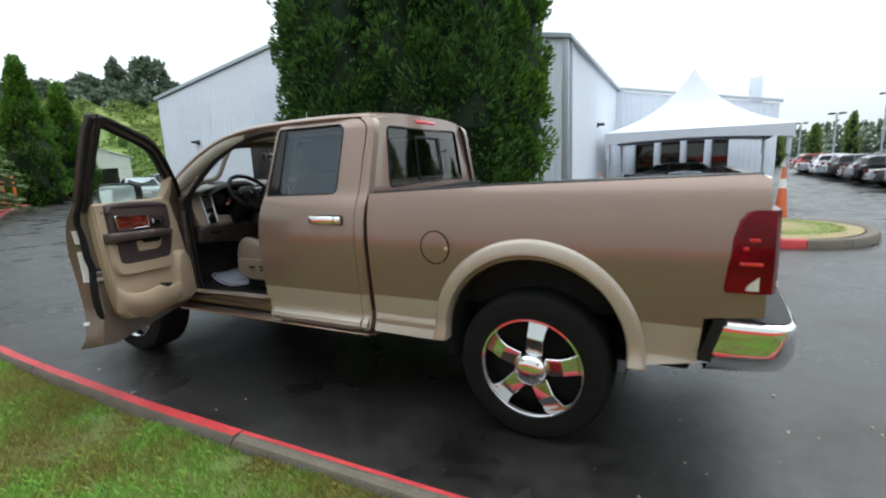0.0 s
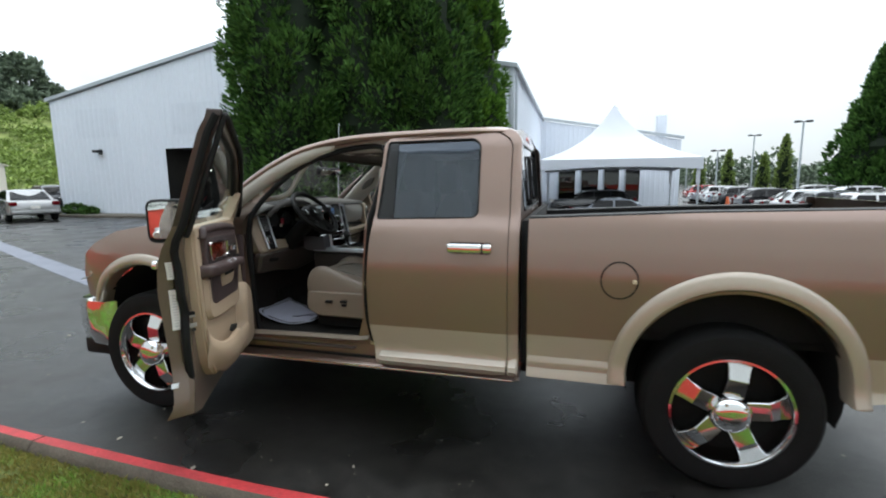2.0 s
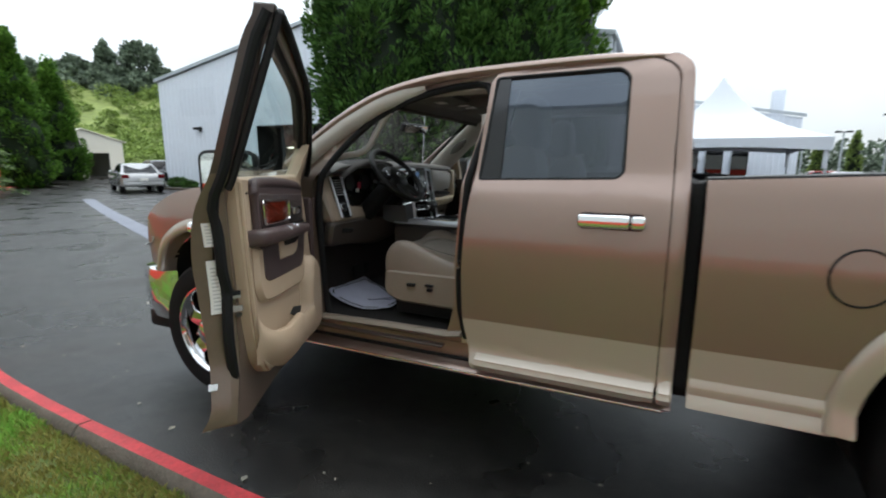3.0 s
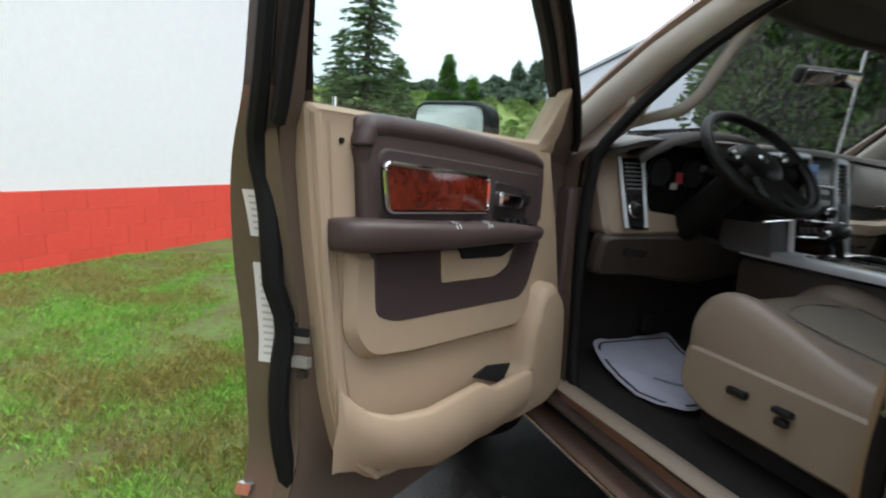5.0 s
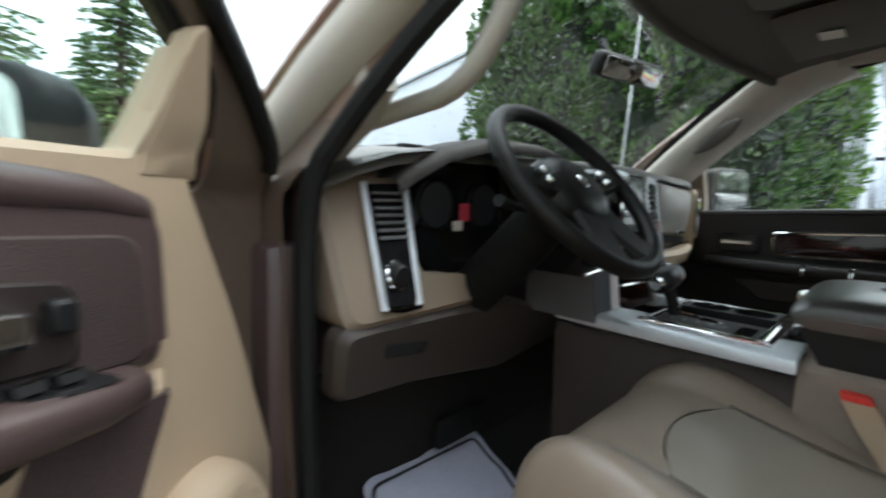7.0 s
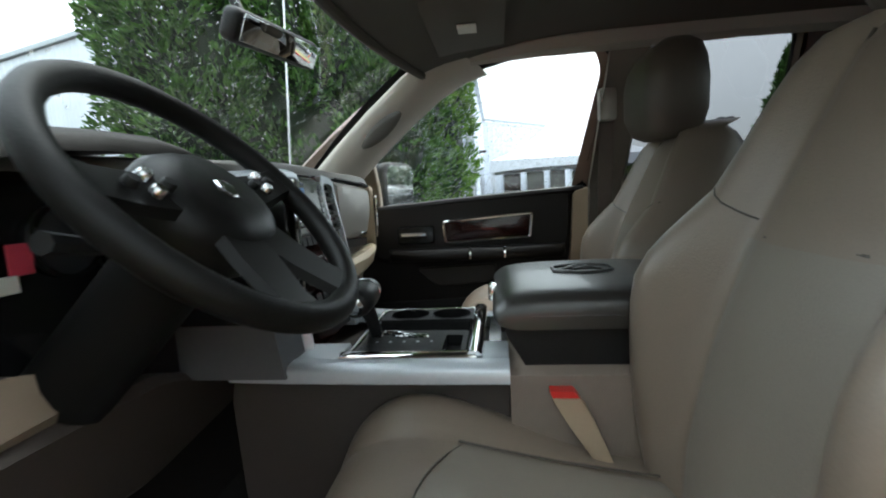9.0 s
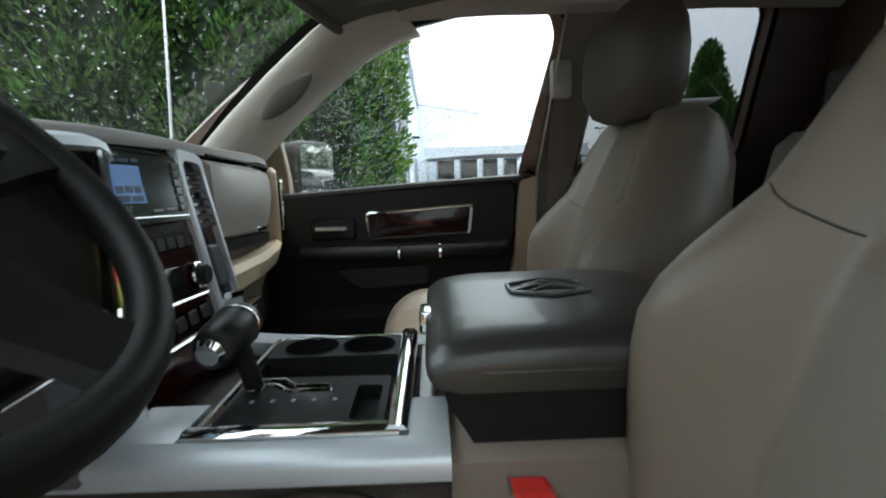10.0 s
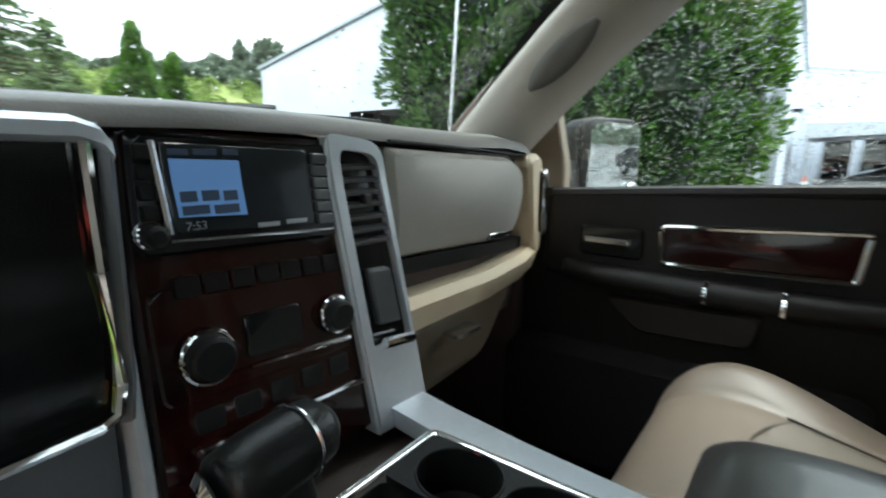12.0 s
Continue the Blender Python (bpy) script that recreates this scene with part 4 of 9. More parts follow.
HEDGE = "tall columnar evergreen of the hedge group beside the hall"
for i, (x, y, h, r, n) in enumerate(((-8.15, 8.2, 11.5, 1.8, 36000), (-6.3, 9.0, 12.5, 1.9, 36000), (-5.1, 9.6, 12.0, 1.9, 36000), (-4.15, 10.9, 11.0, 1.45, 30000), (-6.6, 10.8, 11.8, 1.9, 5000))):
    conifer("evergreen_tree", HEDGE, (x, y, 0), h, r, n, 11 + i, (CONIFER, CONIFER, CONIFER, ARBOR, CONIFER)[i], leaf=(0.19, 0.075), group="hedge trees by the hall")
bm = box(-10.5, -1.6, 6.9, 13.2, -0.05, 0.12, 0.03)
setting(part("planting_bed", bm, SOIL), "raised planting bed under the hedge trees", "planting bed")

conifer("evergreen_tree", "broad clipped evergreen at the bend of the drive", (-33.3, 11.4, 0), 8.0, 1.75, 16000, 31, ARBOR, profile_spire, leaf=(0.24, 0.10), group="evergreens along the bend")
conifer("evergreen_tree", "broad clipped evergreen at the bend of the drive", (-35.4, 14.3, 0), 7.2, 1.55, 12000, 32, ARBOR, profile_spire, leaf=(0.24, 0.10), group="evergreens along the bend")
conifer("evergreen_tree", "slim evergreen behind the bend of the drive", (-40.5, 13.0, 0), 6.4, 1.8, 6000, 33, ARBOR, leaf=(0.45, 0.18), group="evergreens along the bend")
fir("fir_tree", "tall open fir tree on the lawn", (-24.5, 3.6, 0), 11.5, 2.9, 41, group="firs on the lawn")
fir("fir_tree", "open fir tree on the lawn", (-28.5, 6.3, 0), 7.0, 2.7, 47, group="firs on the lawn")
fir("fir_tree", "tall open fir tree behind the bend of the drive", (-43.1, 16.0, 0), 9.2, 2.7, 42, group="firs on the lawn")
fir("fir_tree", "dark fir tree behind the lawn", (-21.5, -1.0, 0), 12.0, 3.0, 43, fine=0.7, group="firs on the lawn")
fir("fir_tree", "dark fir tree behind the lawn", (-31.0, 3.6, 0), 8.6, 2.6, 44, fine=0.6, group="firs on the lawn")
conifer("fir_tree", "large dark fir at the edge of the lot", (24.4, 45.5, -0.65), 12.2, 4.9, 16000, 45, CONIFER, profile_cone, leaf=(0.6, 0.22))
conifer("evergreen_tree", "bright green tree beside the large fir", (27.5, 40.0, -0.65), 9.6, 2.4, 4500, 46, BUSH, leaf=(0.5, 0.24))
for i, (x, y, h) in enumerate(((14.0, 61, 3.8), (17.1, 61, 4.6), (19.6, 52, 5.6), (11.5, 66, 3.4), (22.5, 66, 4.4))):
    conifer("poplar_tree", "slim young poplar at the far edge of the lot", (x, y, -0.65), h + 0.65, 0.75, 1500, 50 + i, BUSH, leaf=(0.36, 0.2), group="poplars along the lot")
shrub("shrub", "low dark shrub at the hall corner", (-25.2, 14.7, 0.1), 0.55, 0.5, 60, CONIFER)
shrub("shrub", "low dark shrub at the hall corner", (-24.2, 14.6, 0.1), 0.45, 0.35, 61, CONIFER)

# mulch under the firs at the bend, and an orange marker post
MULCH = mat("orange_bark_mulch", (0.36, 0.17, 0.065), 0.95, 0, 0.35, 1.2, 14, bump=0.8, bump_scale=25, tint=(0.24, 0.11, 0.045))
edge = [tuple(p) for p in offset_line([(-13.9, 1.36), (-18.3, 3.2), (-23.6, 5.7), (-29.0, 8.2), (-32.0, 10.1), (-33.7, 12.8), (-34.0, 16.0)], 0.2)]
setting(part("mulch_bed", sheet(edge + [(-41.0, 17.0), (-41.0, 6.0), (-30.0, 2.5), (-22.0, 0.6), (-15.0, 0.2)], lambda u, v, d: Vector((u, v, 0.115 + 0.02 * noise.noise((u, v, 3)))), du=0.8, dv=0.8, depth=0), MULCH), "orange-brown bark mulch bed under the firs", "mulch bed")
post = thing("marker_post", "orange-painted wooden marker post at the kerb", "post", at=(-31.6, 8.9, 0.08))
part("board", box(-0.08, 0.08, -0.26, 0.26, 0.0, 1.75, 0.03), mat("orange_post_paint", (0.62, 0.16, 0.05), 0.6, 0, 0.2, 4, 30), post)
part("cap", box(-0.10, 0.10, -0.29, 0.29, 1.75, 1.83, 0.02), mat("pale_post_cap", (0.6, 0.5, 0.4), 0.6), post)

# ---- hillside and far woods ----
def hill_z(a, r):
    """Height of the rise; a: bearing to the left of +y in degrees."""
    wide = max(0.0, min(1.0, (a - 28) / 14)) * max(0.0, min(1.0, (118 - a) / 20))
    t = max(0.0, min(1.0, (r - 52) / 75))
    return 17.0 * wide * t * t * (3 - 2 * t) + 1.2 * wide * noise.noise((a * 0.12, r * 0.05, 4)) * t


bm = bmesh.new()
loops = []
for i in range(26):
    r = 46 + 6.2 * i
    loops.append([bm.verts.new((-r * math.sin(radians(a)), r * math.cos(radians(a)), hill_z(a, r) - 0.12)) for a in range(18, 126, 3)])
for a, b in zip(loops, loops[1:]):
    for j in range(len(a) - 1):
        bm.faces.new((a[j], a[j + 1], b[j + 1], b[j]))
bmesh.ops.recalc_face_normals(bm, faces=bm.faces)
setting(part("hillside", bm, mat("scrubby_hillside_grass", (0.23, 0.27, 0.070), 0.95, 0, 0.4, 0.06, 0.9, bump=0.6, bump_scale=2, tint=(0.13, 0.18, 0.055))), "green scrubby hillside behind the yard", "hill")


def woods(name, label, spots, material, leaf, per, seed):
    rs = np.random.default_rng(seed)
    allc, allw = [], []
    for x, y, z, r, h in spots:
        u = rs.normal(size=(per, 3))
        u /= np.linalg.norm(u, axis=1, keepdims=True)
        bumps = np.array([[noise.noise((2.2 * p[0] + x, 2.2 * p[1] + y, 2.2 * p[2]))] for p in u])
        c = u * rs.uniform(0.72, 1.0, (per, 1)) * (1 + 0.45 * bumps) * np.array([r, r, h * 0.5]) + np.array([x, y, z + h * 0.5])
        allc.append(c)
        allw.append(u + rs.normal(0, 0.4, (per, 3)))
    v, f = leaves(np.concatenate(allc), np.concatenate(allw), leaf, leaf * 0.6, rs)
    return tagged(soup(name, v.tolist(), f, material), label, "woods", kind="stuff")


rs = np.random.default_rng(70)
spots, scrub = [], []
for _ in range(90):
    a, r = rs.uniform(36, 112), rs.uniform(104, 150)
    x, y = -r * math.sin(radians(a)), r * math.cos(radians(a))
    spots.append((x, y, hill_z(a, r) - 1.5, rs.uniform(3, 5.5), rs.uniform(3.2, 5.4)))
for _ in range(320):
    a, r = rs.uniform(34, 114), rs.uniform(55, 104)
    x, y = -r * math.sin(radians(a)), r * math.cos(radians(a))
    s = rs.uniform(1.0, 2.6)
    scrub.append((x, y, hill_z(a, r) - 0.5, s, s * rs.uniform(0.9, 1.6)))
for a, r, rad, h in ((57.6, 118, 3.9, 10.0), (60.4, 120, 1.6, 9.0), (62.8, 122, 3.0, 5.5), (55.6, 121, 3.2, 5.0)):
    spots.append((-r * math.sin(radians(a)), r * math.cos(radians(a)), hill_z(a, r) - 1, rad, h))
woods("far_woods", "dark mixed woods along the hilltop", spots, HAZEDLEAF, 1.15, 2200, 71)
woods("hill_scrub", "yellow-green scrub on the hillside", scrub, BUSH, 0.45, 420, 72)
far = []
for k in range(120):
    a = -95 + 135 * k / 120 + rs.uniform(-0.5, 0.5)
    r = rs.uniform(120, 170)
    far.append((-r * math.sin(radians(a)), r * math.cos(radians(a)), -1, rs.uniform(3.5, 7), rs.uniform(4.5, 9)))
for k in range(70):
    a = 120 + 150 * k / 70
    r = rs.uniform(60, 95)
    far.append((-r * math.sin(radians(a)), r * math.cos(radians(a)), -1, rs.uniform(3.5, 6.5), rs.uniform(8, 14)))
woods("distant_trees", "hazy line of distant trees round the yard", far, HAZEDLEAF, 1.15, 340, 73)


# ---- the pickup truck: shell ----
# x runs to the rear from the rear axle, the driver's side is at -y, the tyres stand on z = 0.
truck = thing("pickup_truck", "tan and beige crew pickup truck with the driver's door open", "pickup truck")

cab_w = curve_fn([(0.40, 0.90), (0.47, 0.935), (0.49, 0.955), (0.505, 0.990), (0.52, 0.992), (0.575, 0.948), (0.60, 0.948), (0.72, 0.958), (0.95, 0.976), (1.10, 0.984), (1.22, 0.972), (1.30, 0.948), (1.36, 0.912), (1.385, 0.895), (1.60, 0.822), (1.81, 0.748), (1.87, 0.705)])
bed_w = curve_fn([(0.40, 0.92), (0.49, 0.955), (0.51, 0.985), (0.53, 0.988), (0.58, 0.950), (0.72, 0.962), (0.95, 0.985), (1.08, 0.995), (1.22, 0.985), (1.33, 0.962), (1.40, 0.935), (1.445, 0.895)])


def taper(x):
    """The body draws in towards its nose and a little towards its tail."""
    f = max(0.0, (-3.85 - x) / 0.6)
    r = max(0.0, (x - 0.75) / 0.5)
    return 0.20 * f * f + 0.02 * f + 0.03 * r * r


def on_cab(side):
    return lambda u, v, d: Vector((u, side * (cab_w(v) - d), v))


def on_bed(side):
    return lambda u, v, d: Vector((u, side * (bed_w(v) - taper(u) - d), v))


low_split = lambda u, v: v < (0.738 if u < -1.04 else 0.752)
SIDES = ((-1, "driver's"), (1, "passenger"))
rear_outline = rnd([(-1.885, 0.505), (-1.935, 0.74), (-1.935, 0.97), (-1.902, 1.37), (-1.885, 1.80), (-1.85, 1.842), (-1.20, 1.852), (-1.118, 1.80), (-1.112, 1.30), (-1.112, 0.56), (-1.155, 0.502)], [0.03, 0.05, 0.05, 0.02, 0.04, 0.02, 0.06, 0.05, 0.02, 0.03, 0.02], 4)
rear_window = rnd([(-1.882, 1.364), (-1.858, 1.812), (-1.335, 1.818), (-1.296, 1.785), (-1.288, 1.40), (-1.312, 1.376)], [0.012, 0.015, 0.03, 0.03, 0.03, 0.02], 4)
black_strip = [(-1.880, 1.364), (-1.856, 1.812), (-1.798, 1.812), (-1.787, 1.364)]
gap_cut = [(1, 0.738), (1, 0.752)]


def pad_plate(x0, x1, z0, z1, side, y):
    """A thin plate with rounded corners lying on the door skin."""
    bm = bmesh.new()
    f = bm.faces.new([bm.verts.new((u, y - side * 0.004, v)) for u, v in rnd([(x0, z0), (x0, z1), (x1, z1), (x1, z0)], 0.02, 4)])
    ext = bmesh.ops.extrude_face_region(bm, geom=[f])["geom"]
    for v in ext:
        if isinstance(v, bmesh.types.BMVert):
            v.co.y += side * 0.007
    bmesh.ops.recalc_face_normals(bm, faces=bm.faces)
    return bm


for side, who in SIDES:
    pl = on_cab(side)
    door = part("rear_door", sheet(rear_outline, pl, [rear_window], 0.07, 0.035, 0.05, gap_cut, split=low_split), [PAINT, BEIGE], truck)
    part("pane", sheet(rear_window, lambda u, v, d: pl(u, v, d + 0.012), du=0.1, dv=0.1, depth=0.006, lip=0), TINT, door, "dark tinted glass")
    part("pillar_trim", sheet(black_strip, lambda u, v, d: pl(u, v, d + 0.004), du=0.1, dv=0.1, depth=0.005, lip=0), GLOSSBLACK, door, "gloss black pillar trim")
    part("window_seal", tube([pl(u, v, 0.004) for u, v in rear_window], 0.007, 6, closed=True), SEAL, door)
    part("inner_lining", sheet(rear_outline, lambda u, v, d: pl(u, v, 0.075), [rear_window], 0.2, 0.1, 0), BROWN, door)
    hy = side * (cab_w(1.215) + 0.004)
    part("handle_cup", pad_plate(-1.436, -1.196, 1.184, 1.248, side, hy), GLOSSBLACK, door)
    hb = box(-1.440, -1.247, hy - 0.014 + side * 0.024, hy + 0.014 + side * 0.024, 1.190, 1.243, 0.013, 4)
    box(-1.430, -1.40, hy - 0.02, hy + 0.02, 1.200, 1.232, 0.004, bm=hb)
    part("door_handle", hb, CHROME, door, "chrome door handle")
    part("handle_cap", box(-1.244, -1.192, hy - 0.014 + side * 0.023, hy + 0.014 + side * 0.023, 1.191, 1.242, 0.012, 4), CHROME, door, "chrome handle end")
    # rear cab corner between the door and the bed
    corner = rnd([(-1.1075, 0.505), (-1.1075, 1.80), (-1.19, 1.858), (-1.13, 1.872), (-1.065, 1.82), (-1.052, 1.36), (-1.052, 0.505)], [0.02, 0.06, 0.02, 0.04, 0.05, 0.03, 0.02], 4)
    cpl = lambda u, v, d, s=side: Vector((u, s * (cab_w(v) - d - 2.2 * max(0, u + 1.095) ** 1.5), v))
    part("cab_corner", sheet(corner, cpl, du=0.02, dv=0.04, depth=0.06, split=low_split, cuts=gap_cut), [PAINT, BEIGE], truck)
    # sill under the doors
    secs = []
    for x in (-2.98, -2.9, -2.0, -1.15, -1.05):
        w = cab_w(0.5) - 0.03 - (0.03 if x in (-2.98, -1.05) else 0.0)
        secs.append([(x, side * (w - 0.30), 0.475), (x, side * (w - 0.02), 0.452), (x, side * (w + 0.004), 0.456), (x, side * (w + 0.010), 0.464), (x, side * (w - 0.004), 0.478), (x, side * (w - 0.03), 0.486), (x, side * (w - 0.11), 0.505), (x, side * (w - 0.12), 0.565), (x, side * (w - 0.30), 0.575)])
    part("sill", loft(secs), PAINT, truck, "painted sill")
    part("sill_strip", box(-2.93, -1.08, side * (cab_w(0.5) - 0.020) - 0.005, side * (cab_w(0.5) - 0.020) + 0.005, 0.460, 0.474, 0.003), CHROME_DULL, truck, "bright sill strip")

part("pillar_sticker", box(-1.974, -1.948, -0.861, -0.857, 0.575, 0.690, 0.001), mat("yellowed_label", (0.62, 0.56, 0.38), 0.6, 0, 0.08, 20, 200), truck, "small yellowed label on the door pillar")
part("striker", tube([(-1.985, -0.86, 0.985), (-1.985, -0.895, 0.985), (-1.985, -0.895, 0.955), (-1.985, -0.86, 0.955)], 0.006, 8), CHROME_DULL, truck, "steel door striker")

# bed
arch = lambda r, cz, a0, a1, n=20: arc(0.0, cz, r, a0, a1, n)
bed_outline = [(-1.002, 0.52), (-1.002, 1.377), (-0.2, 1.412), (0.99, 1.442), (1.03, 1.42), (1.035, 0.825), (0.805, 0.800), (0.785, 0.575), (0.50, 0.53)] + arch(0.50, 0.535, 0, 180)[1:-1] + [(-0.50, 0.535), (-0.56, 0.515)]
for side, who in SIDES:
    pl = on_bed(side)
    drop = 0.07 if side > 0 else 0.0
    part("bed_side", sheet([(u, v - drop if v > 1.3 else v) for u, v in bed_outline], pl, du=0.08, dv=0.035, depth=0.06, split=low_split, cuts=gap_cut), [PAINT, BEIGE], truck)
    part("bed_liner", sheet([(-1.0, 0.75), (-1.0, 1.37 - drop), (0.99, 1.43 - drop), (0.99, 0.75)], lambda u, v, d, s=side: Vector((u, s * 0.80, v)), du=0.5, dv=0.2, depth=0), DARKWELL, truck, "black bed liner wall")
    secs = [[(x, side * 0.80, z - 0.01), (x, side * 0.80, z + 0.004), (x, side * 0.815, z + 0.009), (x, side * 0.86, z + 0.010), (x, side * 0.893, z + 0.006), (x, side * 0.897, z - 0.01)] for x, z in ((-1.0, 1.378 - drop), (-0.2, 1.412 - drop), (1.0, 1.440 - drop))]
    part("rail_cap", loft(secs), BLACK, truck, "black plastic bed rail cap")
    # wheel arch flare
    ring = []
    for a in range(-4, 185, 6):
        c, s = math.cos(radians(a)), math.sin(radians(a))
        row = []
        for r, w in ((0.572, 0.003), (0.566, 0.016), (0.545, 0.026), (0.510, 0.034), (0.494, 0.034), (0.484, 0.018), (0.484, -0.08)):
            u, v = r * c * (1.02 if c < 0 else 1.0), 0.56 + r * s * 1.02
            row.append((u, side * (bed_w(min(v, 1.2)) + w - taper(u)), v))
        ring.append(row)
    ring.insert(0, [(x, y, 0.53) for x, y, _ in ring[0]])
    ring.append([(x, y, 0.53) for x, y, _ in ring[-1]])
    part("wheel_flare", loft(ring, closed=False), BEIGE, truck, "beige wheel-arch flare", sharp=50)
    # tail lamp wraps the corner
    secs = []
    for z, x0 in ((0.935, 0.868), (0.95, 0.862), (1.05, 0.872), (1.18, 0.888), (1.25, 0.906), (1.285, 0.935), (1.295, 0.965)):
        w = bed_w(z) - taper(0.95) + 0.004
        secs.append([(x0, side * (w - 0.01), z), (x0 + 0.02, side * (w + 0.008), z), (1.01, side * (w + 0.006), z), (1.050, side * (w - 0.004), z), (1.070, side * (w - 0.04), z), (1.072, side * (w - 0.20), z), (1.0, side * (w - 0.20), z)])
    lamp = part("tail_lamp", loft(secs), REDLENS, truck, "red tail lamp", sharp=30)
    ly = lambda z: bed_w(z) - taper(0.95) + 0.013
    part("reversing_lens", loft([[(x0, side * (ly(z) - 0.012), z), (x0 + 0.01, side * ly(z), z), (1.0, side * (ly(z) - 0.002), z), (1.045, side * (ly(z) - 0.028), z), (1.02, side * (ly(z) - 0.05), z)] for z, x0 in ((0.948, 0.945), (0.965, 0.95), (0.985, 0.965), (1.005, 0.985), (1.012, 0.992))]), CLEARLENS, lamp, "clear reversing lamp")
    for z, xa, xb in ((1.070, 0.925, 1.01), (1.135, 0.935, 0.955), (1.172, 0.955, 0.995)):
        part("lamp_facet", box(xa, xb, side * ly(z) - 0.004, side * ly(z) + 0.002, z - 0.010, z + 0.006, 0.002), REDFACET, lamp, "bright red reflector")
    part("wheel_well", loft([[(0.49 * math.cos(radians(a)), side * y, 0.55 + 0.49 * math.sin(radians(a))) for a in range(-20, 201, 10)] for y in (0.93, 0.55)], closed=False), DARKWELL, truck)
    part("wheel_well_back", box(-0.5, 0.5, side * 0.55 - 0.01, side * 0.55 + 0.01, 0.40, 1.04), DARKWELL, truck)
part("bed_floor", box(-1.02, 1.0, -0.80, 0.80, 0.72, 0.76), DARKWELL, truck)
# a body-paint panel, coloured black as shade in the gap behind the cab
part("bed_front", box(-1.045, -1.004, -0.90, 0.90, 0.56, 1.365, 0.006), DARKWELL, truck)
tg = sheet(rnd([(-0.86, 0.87), (-0.86, 1.43), (0.86, 1.43), (0.86, 0.87)], 0.03), lambda u, v, d: Vector((1.035 + 0.01 * math.sin(math.pi * (v - 0.87) / 0.56) - d, u, v)), du=0.15, dv=0.06, depth=0.06)
gate = part("tailgate", tg, PAINT, truck)
part("tailgate_handle", box(1.04, 1.07, -0.14, 0.14, 1.25, 1.33, 0.015), CHROME, gate, "chrome tailgate latch")

# rear bumper
plan = [(0.83, -1.0, 0, -1), (0.95, -1.003, 0, -1), (1.05, -1.0, 0, -1)]
for deg in range(-80, -9, 10):
    plan.append((1.05 + 0.12 * math.cos(radians(deg)), -0.88 + 0.12 * math.sin(radians(deg)), math.cos(radians(deg)), math.sin(radians(deg))))
plan += [(1.185, -0.7, 1, -0.08), (1.20, -0.4, 1, -0.03), (1.205, 0.0, 1, 0)]
plan += [(x, -y, nx, -ny) for x, y, nx, ny in plan[-2::-1]]
secs = []
for x, y, nx, ny in plan:
    rear = max(0.0, min(1.0, (x - 0.85) / 0.3))
    lean = 0.30 if x < 0.9 else 0.0
    secs.append([(x + o * nx + lean * (z - 0.60), y + o * ny, z + (0.035 * rear if z < 0.66 else 0)) for o, z in ((-0.12, 0.548), (-0.055, 0.550), (-0.030, 0.558), (-0.010, 0.600), (0.0, 0.66), (0.001, 0.745), (0.0, 0.775), (-0.006, 0.792), (-0.02, 0.800), (-0.10, 0.801))])
part("rear_bumper", loft(secs, closed=False, caps=False), CHROME, truck, "chrome rear bumper", sharp=60)
for side, who in SIDES:
    part("bumper_end", loft([[(0.785 + 0.30 * (z - 0.60), side * 0.90, z), (0.785 + 0.30 * (z - 0.60), side * 0.994, z), (0.838 + 0.30 * (z - 0.60), side * 0.998, z), (0.838 + 0.30 * (z - 0.60), side * 0.90, z)] for z in (0.605, 0.62, 0.70, 0.79, 0.80)]), BLACK, truck, "black bumper end cap")
part("bumper_step", sheet([(0.86, 0.95), *[(x - 0.022 * nx, y - 0.022 * ny) for x, y, nx, ny in plan[2:-2]][::-1], (0.86, -0.95)], lambda u, v, d: Vector((u, v, 0.806 - d)), du=0.2, dv=0.2, depth=0.02), BLACK, truck)
part("number_plate", box(1.205, 1.213, -0.16, 0.16, 0.66, 0.80, 0.004), LABEL, truck, "plain number plate")

# cab back with its sliding window
bw = rnd([(-0.60, 1.40), (-0.545, 1.80), (0.545, 1.80), (0.60, 1.40)], 0.04)
back_outline = rnd([(-0.86, 0.52), (-0.86, 1.37), (-0.70, 1.86), (-0.4, 1.895), (0.4, 1.895), (0.70, 1.86), (0.86, 1.37), (0.86, 0.52)], [0.02, 0.03, 0.08, 0.1, 0.1, 0.08, 0.03, 0.02], 4)
on_back = lambda u, v, d: Vector((-1.075 + 0.02 * (1 - (u / 0.86) ** 2) - 0.045 * max(0, (v - 1.4) / 0.5) - d, u, v))
part("cab_back", sheet(back_outline, on_back, [bw], 0.12, 0.08, 0.03), PAINT, truck)
part("rear_window", sheet(bw, lambda u, v, d: on_back(u, v, d + 0.008), du=0.15, dv=0.1, depth=0.006, lip=0), glass("rear_tinted_glass", (0.42, 0.44, 0.44), 0.08), truck, "lightly tinted rear glass")
part("window_seal", tube([on_back(u, v, 0.002) for u, v in bw], 0.009, 6, closed=True), SEAL, truck)
sl = rnd([(-0.20, 1.43), (-0.19, 1.735), (0.19, 1.735), (0.20, 1.43)], 0.02)
part("slider_frame", tube([on_back(u, v, -0.002) for u, v in sl], 0.008, 6, closed=True), SEAL, truck, "black sliding window frame")
part("brake_lamp", box(-1.128, -1.09, -0.16, 0.16, 1.835, 1.868, 0.01), REDFACET, truck, "red high brake lamp")

# roof
roof_z = curve_fn([(-2.62, 1.70), (-2.45, 1.79), (-2.36, 1.82), (-2.02, 1.872), (-1.57, 1.89), (-1.22, 1.888), (-1.13, 1.872), (-1.08, 1.83)])


